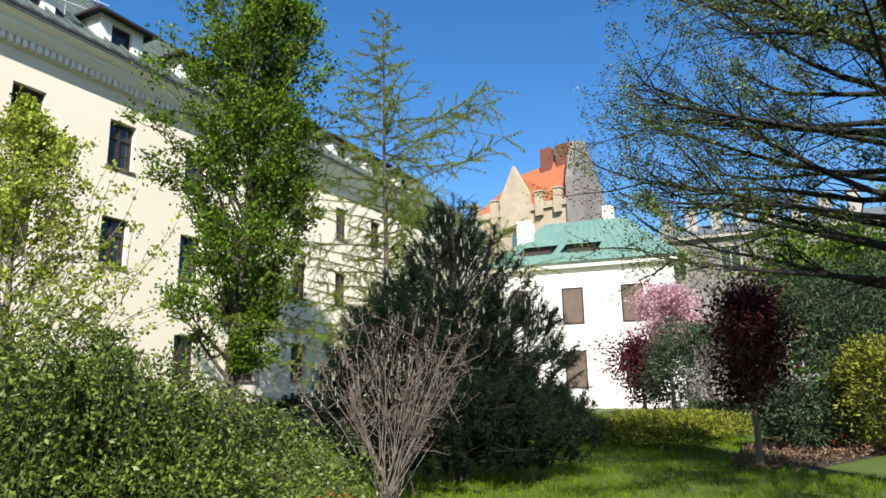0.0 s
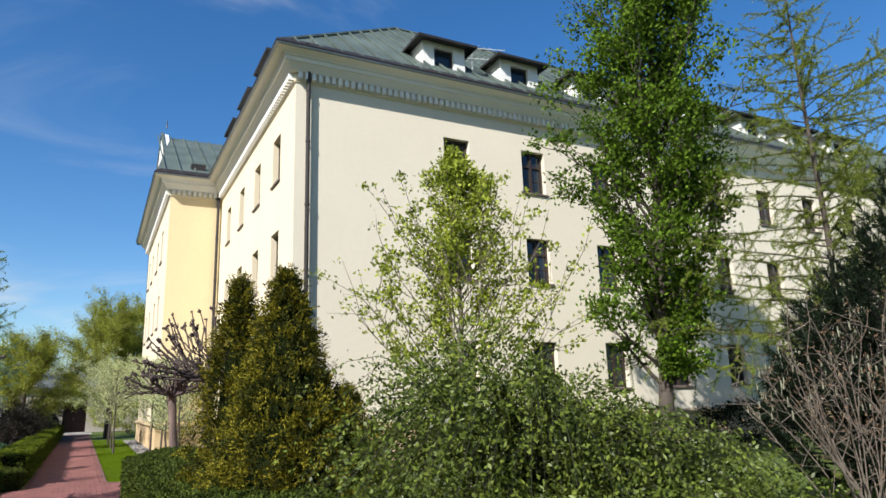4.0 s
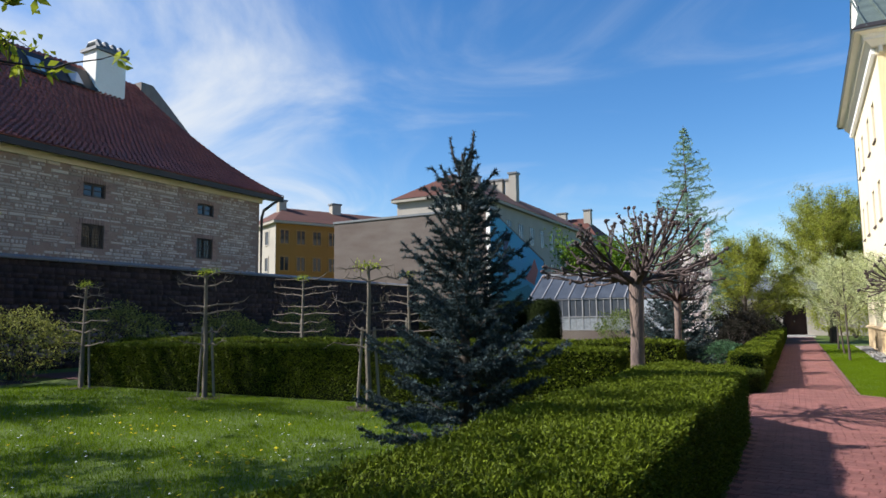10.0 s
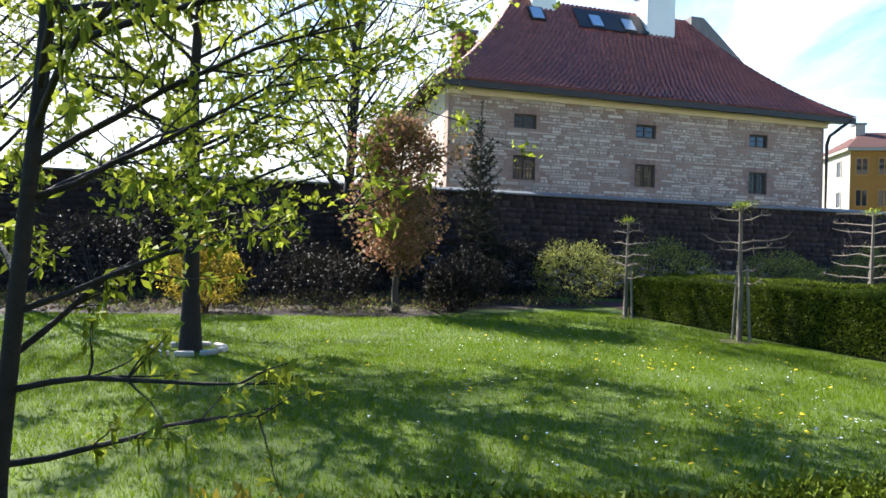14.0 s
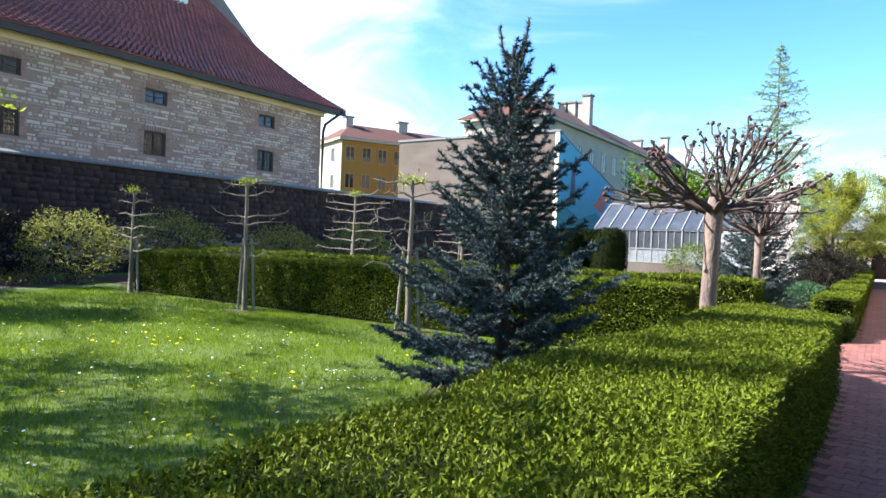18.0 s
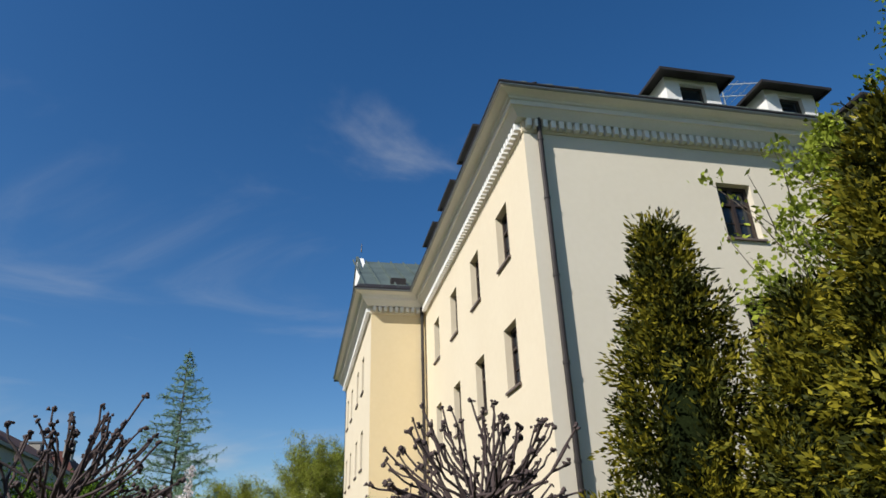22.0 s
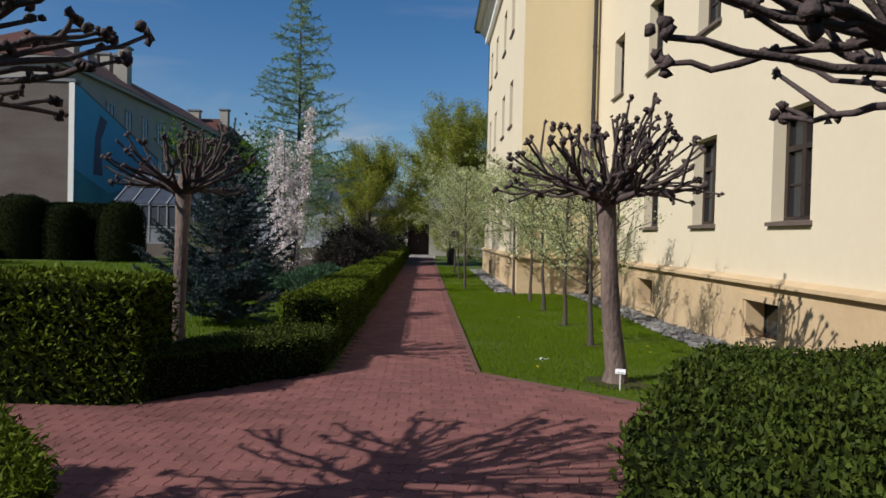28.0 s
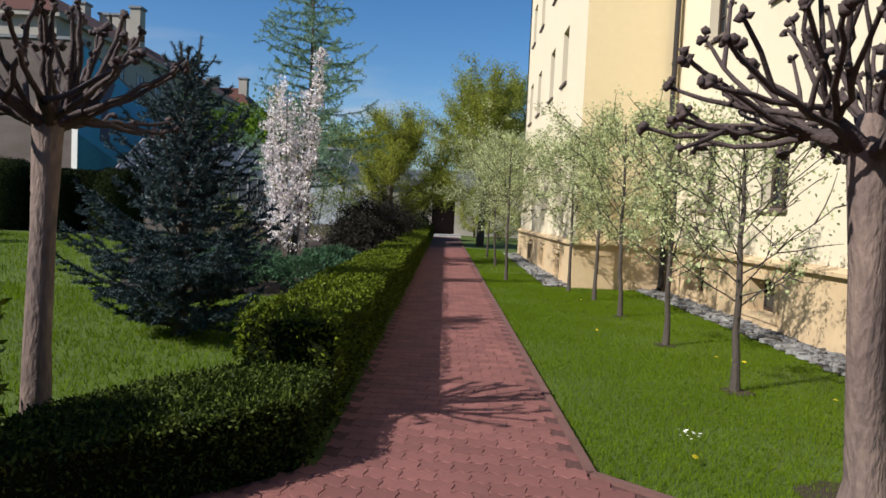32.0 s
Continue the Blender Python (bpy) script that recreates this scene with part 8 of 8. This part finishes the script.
# ---- small ground details ----
# narrow strip of loose grey stones along the house wall
strip = thing("stone_strip", "strip of broken grey stone slabs along the house wall", "stones")
strip["kind"] = "structure"
add("strip_bed", Geo().box(3.42, YC - 0.3, -0.06, XB - 0.05, YW - 0.06, -0.012).mesh("strip_bed"), M_SOIL, strip)
add("strip_bed", Geo().box(1.35, YW - 0.06, -0.06, XW - 0.05, WING_END, -0.012).mesh("strip_bed"), M_SOIL, strip)
rng = np.random.default_rng(400)
sv, sf = [], []
for x0, x1, y0, y1, n in ((3.42, XB - 0.1, YC, YW - 0.1, 900), (1.38, XW - 0.1, YW, WING_END, 500)):
    for i in range(n):
        c = np.array([rng.uniform(x0, x1), rng.uniform(y0, y1), -0.01])
        a = rng.uniform(0, 2 * math.pi) + np.sort(rng.uniform(0, 2 * math.pi, 5))
        r = rng.uniform(0.04, 0.12)
        ring = np.stack([c[0] + np.cos(a) * r, c[1] + np.sin(a) * r * 0.8, np.full(5, c[2])], 1)
        hgt = rng.uniform(0.015, 0.05)
        top = ring * np.array([1, 1, 1]) + np.array([0, 0, hgt]) + rng.normal(0, 0.006, (5, 3))
        k = len(sv)
        sv += list(ring) + list(top)
        sf += [tuple(k + 5 + j for j in range(5))] + [(k + j, k + (j + 1) % 5, k + 5 + (j + 1) % 5, k + 5 + j) for j in range(5)]
ob = add("loose_stone_cover", py_mesh("loose", sv, sf), M_STRIP, strip)
ob["kind"] = "stuff"

# name plate on a peg at the foot of the lime
lab = thing("plant_label", "small white name plate on a peg in the grass", "sign", "", 1.50, -0.58)
M_PLATE = material("white_plate", (0.80, 0.80, 0.78), 0.5, (0.72, 0.72, 0.70), 8, 60, 0.4, 0.02, 60)
add("peg", Geo().tube([(0, 0, -0.05), (0, 0, 0.16)], 0.008, 6).mesh("peg"), M_PLATE, lab)
pm = Geo().prism([(-0.05, -0.014, 0.15), (0.05, -0.014, 0.15), (0.05, 0.014, 0.195), (-0.05, 0.014, 0.195)], (0, -0.004, 0.003)).mesh("plate")
add("plate", pm, M_PLATE, lab)
lab.rotation_euler = (0, 0, radians(-18))
add("text_bar", Geo().prism([(-0.035, -0.017, 0.162), (0.035, -0.017, 0.162), (0.035, -0.0145, 0.167), (-0.035, -0.0145, 0.167)], (0, -0.001, 0.0006)).mesh("bar"), M_DARK_METAL, lab)
lab2 = copy_thing(lab, pose(1.95, -5.35, 0.0, 0, 0, 10))
lab2["label"] = "small white name plate among the dark shrubs"

# soil rings round trunks and pale edging stones of the lawn tree
def soil_disc(x, y, r, seed):
    rng = np.random.default_rng(seed)
    a = np.linspace(0, 2 * math.pi, 22, endpoint=False)
    rr = r * rng.uniform(0.8, 1.15, 22)
    v = [(x, y, -0.006)] + [(x + math.cos(t) * q, y + math.sin(t) * q, -0.02) for t, q in zip(a, rr)]
    f = [(0, i + 1, (i + 1) % 22 + 1) for i in range(22)]
    tagged(add("soil_patch", py_mesh("soil_patch", v, f), M_SOIL), "bare dark soil round a tree trunk", "soil", kind="structure")


for k, (x, y, r) in enumerate([(1.55, -0.2, 0.34), (-7.75, -5.2, 0.5), (-11.9, -5.25, 0.45), (-16.45, -5.0, 0.45), (1.9, 2.26, 0.16), (1.94, 4.47, 0.14), (1.97, 6.83, 0.14), (-4.25, -8.2, 0.7), (-3.2, -0.05, 0.3)]):
    soil_disc(x, y, r, 410 + k)
ring = thing("tree_edging", "ring of pale stones round the lawn tree", "stones")
for i in range(9):
    a = 2 * math.pi * i / 9
    g = Geo().box(-0.13, -0.05, -0.03, 0.13, 0.05, 0.05).mesh("edging_stone")
    s = add("edging_stone", bevelled(g, 0.015), M_CONCRETE, ring)
    s.matrix_basis = pose(-11.4 + math.cos(a) * 0.5, -15.2 + math.sin(a) * 0.5, 0, 0, 0, math.degrees(a) + 90)
# beds of the shaded border and of the far garden, slightly above the lawn
for pts, name in (([(-24.0, -30), (-17.2, -30), (-17.0, -14.2), (-16.2, -11.0), (-18.8, -8.4), (-19.4, -4.3), (-24.0, -4.3)], "border"), ([(-2.5, 7.2), (-2.5, 38), (-9.5, 38), (-9.5, 14), (-6.5, 7.4)], "bed"), ([(1.55, -23), (3.2, -23), (3.9, -20.5), (4.5, -17.5), (4.9, -14.5), (4.6, -11.5), (4.1, -9.0), (3.95, -6.0), (3.95, -3.1), (1.5, -5.3)], "shrub bed"), ([(12.4, -18.2), (18.5, -21.0), (19, -17.6), (14, -17.0), (12.3, -17.2)], "front bed")):
    tagged(add("soil_bed", py_mesh("soil_bed", [(x, y, -0.022) for x, y in pts], [tuple(range(len(pts)))]), M_SOIL), "dark soil and mulch under the shrubs", "soil", kind="structure")


# dry stalks and low leaves along the front of the shaded border
BORDER = [(-23.5, -28.0), (-17.2, -28.0), (-17.0, -14.2), (-16.2, -11.0), (-18.8, -8.4), (-19.4, -4.3), (-23.5, -4.3)]
rng = np.random.default_rng(405)
bx, by = rng.uniform(-23.5, -16.2, 26000), rng.uniform(-28.0, -4.3, 26000)
ok = inside(BORDER, bx, by) & (np.sin(bx * 2.1 + np.sin(by * 1.7) * 2) + np.sin(by * 2.6 + bx) + rng.normal(0, 0.6, len(bx)) > -0.1)
c = np.stack([bx[ok], by[ok], rng.uniform(-0.02, 0.22, ok.sum())], 1)
for nm, q, mm, lb in (("dry_stalk_cover", 0, M_TWIG_BUD, "dry brown stalks and fallen leaves in the border"), ("low_plant_cover", 1, M_OLIVE, "low olive green plants in the border")):
    tagged(add(nm, leaf_mesh(nm, c[q::2], np.tile([0, 0, 0.7], (len(c[q::2]), 1)), 0.14, 0.035, rng, 0.8), mm), lb, "plants", kind="stuff")


front = [(12.4, -18.2), (18.5, -21.0), (19, -17.6), (14, -17.0), (12.3, -17.2)]
fx, fy = rng.uniform(12.3, 19.0, 5000), rng.uniform(-21.0, -17.0, 5000)
ok = inside(front, fx, fy)
c = np.stack([fx[ok], fy[ok], rng.uniform(-0.02, 0.10, ok.sum())], 1)
tagged(add("mulch_cover", leaf_mesh("mulch_cover", c, np.tile([0, 0, 0.4], (len(c), 1)), 0.11, 0.04, rng, 0.9), M_TWIG_BUD), "brown bark mulch and fallen leaves in the front bed", "mulch", kind="stuff")


# grass blades where the path comes near the lawns
def grass(name, poly, per_m2, length, seed):
    rng = np.random.default_rng(seed)
    xs_, ys_ = [p[0] for p in poly], [p[1] for p in poly]
    m = int((max(xs_) - min(xs_)) * (max(ys_) - min(ys_)) * per_m2)
    x, y = rng.uniform(min(xs_), max(xs_), m), rng.uniform(min(ys_), max(ys_), m)
    k = inside(poly, x, y)
    # uneven sward: thinner and lower in patches
    dens = 0.62 + 0.38 * np.sin(x * 1.7 + np.sin(y * 1.1) * 2) * np.sin(y * 2.1 + x * 0.6)
    k &= rng.random(m) < np.clip(dens + 0.25, 0.3, 1)
    x, y = x[k], y[k]
    c = np.stack([x, y, np.full(len(x), -0.032)], 1)
    ob = add(name, leaf_mesh(name, c, np.tile([0, 0, 1.0], (len(x), 1)), length, length * 0.17, rng, 0.34, 0.3, blade=True), M_GRASS)
    return tagged(ob, "short mown spring grass", "grass", kind="stuff")


grass("grass", [(0.14, 0.1), (1.8, -1.36), (3.4, -1.36), (3.4, 11.0), (1.35, 11.0), (1.35, 14.0), (-0.05, 14.0)], 4600, 0.04, 421)
grass("grass", [(-2.75, -13.0), (-2.8, -5.4), (-3.2, -4.7), (-12.0, -4.7), (-12.0, -18.0), (-2.75, -20.0)], 1500, 0.056, 422)
grass("grass", [(-12.0, -19.0), (-12.0, -4.7), (-18.6, -4.7), (-16.4, -11.0), (-17.2, -19.0)], 620, 0.075, 423)
grass("grass", [(-2.4, 0.9), (-2.4, 7.2), (-9.0, 7.2), (-9.0, -0.4), (-2.95, -0.4)], 800, 0.07, 424)
grass("grass", [(0.0, 14.0), (1.35, 14.0), (1.35, 26.0), (-0.2, 26.0)], 900, 0.06, 425)
grass("grass", [(-9.0, -0.4), (-6.5, 7.4), (-9.5, 14.0), (-9.5, 22.0), (-22.0, 22.0), (-20.0, -0.4)], 150, 0.11, 426)
grass("grass", [(3.8, -22.5), (12.2, -20.6), (12.2, -18.4), (20.0, -17.0), (26.0, -14.0), (26.0, -9.0), (12.0, -9.5), (6.8, -13.0)], 320, 0.10, 427)


def flowers(name, label, centres, mat, petals, size, seed, height=0.05):
    rng = np.random.default_rng(seed)
    v, f = [], []
    for x, y in centres:
        c = np.array([x, y, height * rng.uniform(0.5, 1.2)])
        up = unit(np.array([rng.normal(0, 0.3), rng.normal(0, 0.3), 1.0]))
        s = unit(np.cross(up, (0.3, 1, 0.1)))
        t = np.cross(up, s)
        r = size * rng.uniform(0.7, 1.2)
        k = len(v)
        v.append(c + up * r * 0.35)
        for i in range(petals):
            a = 2 * math.pi * i / petals
            v.append(c + (s * math.cos(a) + t * math.sin(a)) * r)
        f += [(k, k + 1 + i, k + 1 + (i + 1) % petals) for i in range(petals)]
    return tagged(add(name, py_mesh(name, v, f), mat), label, "flowers", kind="stuff")


rng = np.random.default_rng(430)
pts = []
for cx, cy, n, r in ((-6.6, -9.8, 34, 0.45), (-5.4, -10.6, 16, 0.4), (-9.4, -9.0, 22, 0.6), (-11.0, -8.2, 18, 0.7), (-7.6, -11.8, 10, 0.5), (-8.8, -12.6, 12, 1.0), (-13.5, -8.0, 18, 0.9)):
    pts += [(cx + rng.normal(0, r), cy + rng.normal(0, r)) for _ in range(n)]
pts += [(rng.uniform(-14, -3.5), rng.uniform(-14.5, -6)) for _ in range(60)]
flowers("dandelion_flowers", "yellow dandelions scattered in the lawn", pts, M_YELLOW, 8, 0.022, 431)
pts = []
for cx, cy, n, r in ((-5.6, -8.9, 45, 0.5), (-7.8, -8.6, 60, 1.1), (-9.8, -10.4, 45, 1.3), (-6.4, -11.8, 26, 0.9), (-12.0, -9.6, 40, 1.4), (-5.2, -12.6, 14, 0.7)):
    pts += [(cx + rng.normal(0, r), cy + rng.normal(0, r)) for _ in range(n)]
pts += [(0.95 + rng.normal(0, 0.07), 0.75 + rng.normal(0, 0.05)) for _ in range(9)]
flowers("daisy_flowers", "white daisies scattered in the lawn", pts, M_DAISY, 8, 0.013, 432, 0.045)
flowers("lawn_flowers", "few yellow flowers in the grass beside the path", [(2.35, 3.4), (2.42, 3.3), (2.6, 1.9), (2.5, 1.5), (3.0, 1.9), (1.6, 8.2), (1.2, 5.0), (2.2, 3.5), (0.8, 0.3), (2.9, 0.9)], M_YELLOW, 8, 0.024, 433)
flowers("tulip_flowers", "red tulips at the edge of the front bed", [(15.6 + 0.12 * i, -18.9 - 0.1 * (i % 3)) for i in range(9)], leaf_mat("red_petals", (0.55, 0.03, 0.03), (0.4, 0.02, 0.02)), 7, 0.06, 434, 0.35)
flowers("border_flowers", "orange flowers before the bare shrub", [(6.6 + 0.07 * i, -12.6 - 0.06 * (i % 4)) for i in range(10)], leaf_mat("orange_petals", (0.55, 0.14, 0.03), (0.4, 0.09, 0.02)), 7, 0.05, 435, 0.12)

# ---- pavers ----
PW, PD = 0.20, 0.145


EDGE = [(-0.1, 0.0), (-0.086, 0.014), (-0.064, 0.014), (-0.036, -0.014), (-0.014, -0.014), (0.014, 0.014), (0.036, 0.014), (0.064, -0.014), (0.086, -0.014), (0.1, 0.0)]
WAVE = 0.011
SIDE_R = [(0.0985 - WAVE, -PD / 4), (0.0985 + WAVE, PD / 4)]
SIDE_L = [(-0.0985 + WAVE, PD / 4), (-0.0985 - WAVE, -PD / 4)]
outline = [(x * 0.985, y - PD / 2 + 0.002) for x, y in EDGE] + SIDE_R + [(x * 0.985, y + PD / 2 - 0.002) for x, y in EDGE[::-1]] + SIDE_L
no = len(outline)
pv = [(x, y, -0.011) for x, y in outline] + [(x, y, -0.003) for x, y in outline] + [(x * 0.965, y * 0.955, 0.001) for x, y in outline]
pf = [tuple(range(2 * no, 3 * no))] + [(r * no + i, r * no + (i + 1) % no, (r + 1) * no + (i + 1) % no, (r + 1) * no + i) for r in (0, 1) for i in range(no)]
pf_far = [tuple(range(no, 2 * no))] + [(i, (i + 1) % no, no + (i + 1) % no, no + i) for i in range(no)]
paver_me = py_mesh("paver", pv, pf)
paver_me.materials.append(M_PAVER)
spots = []
for r in range(int((26.0 + 21.0) / PD)):
    y = -21.0 + r * PD
    for c in range(-16, 45):
        x = path_x(y) - PATH_W / 2 + (c - (0.5 if r % 2 else 0.0)) * PW
        if abs(x - (path_x(y) - PATH_W / 2)) < PATH_W / 2 - 0.06 or (y < 0.1 and inside(PLAZA, np.array([x]), np.array([y]))[0] and -9 < x < 5):
            spots.append((x, y))
rng = np.random.default_rng(440)
near = [p for p in spots if -3.0 < p[1] < 1.1 and -1.9 < p[0] < 1.2]
near.sort(key=lambda p: (p[0] + 0.6) ** 2 + (p[1] + 0.4) ** 2)
single = set(near[:300])
vs, fs = [], []
base_v = np.array(pv)
jn = 0
for p in spots:
    tilt = rng.normal(0, 0.14, 2)
    dz = rng.normal(0, 0.0006)
    if p in single:
        o = new("paver", paver_me)
        o.matrix_basis = pose(p[0], p[1], dz, tilt[0], tilt[1], 0)
        o.parent = pavement
    else:
        # the farther ones keep their edges but not the worn arris
        far = p[1] > 4.0 or p[1] < -4.5
        q = base_v[no:].copy() if far else base_v.copy()
        q[:, 2] += dz + q[:, 0] * math.radians(tilt[1]) + q[:, 1] * math.radians(tilt[0])
        vs.append(q + np.array([p[0], p[1], 0]))
        fs += [tuple(i + jn for i in f) for f in (pf_far if far else pf)]
        jn += len(q)
me = bpy.data.meshes.new("paver_field")
me.from_pydata(np.concatenate(vs).tolist(), [], fs)
me.update()
ob = add("paver_field", me, M_PAVER_STUFF, pavement)
ob["kind"] = "stuff"
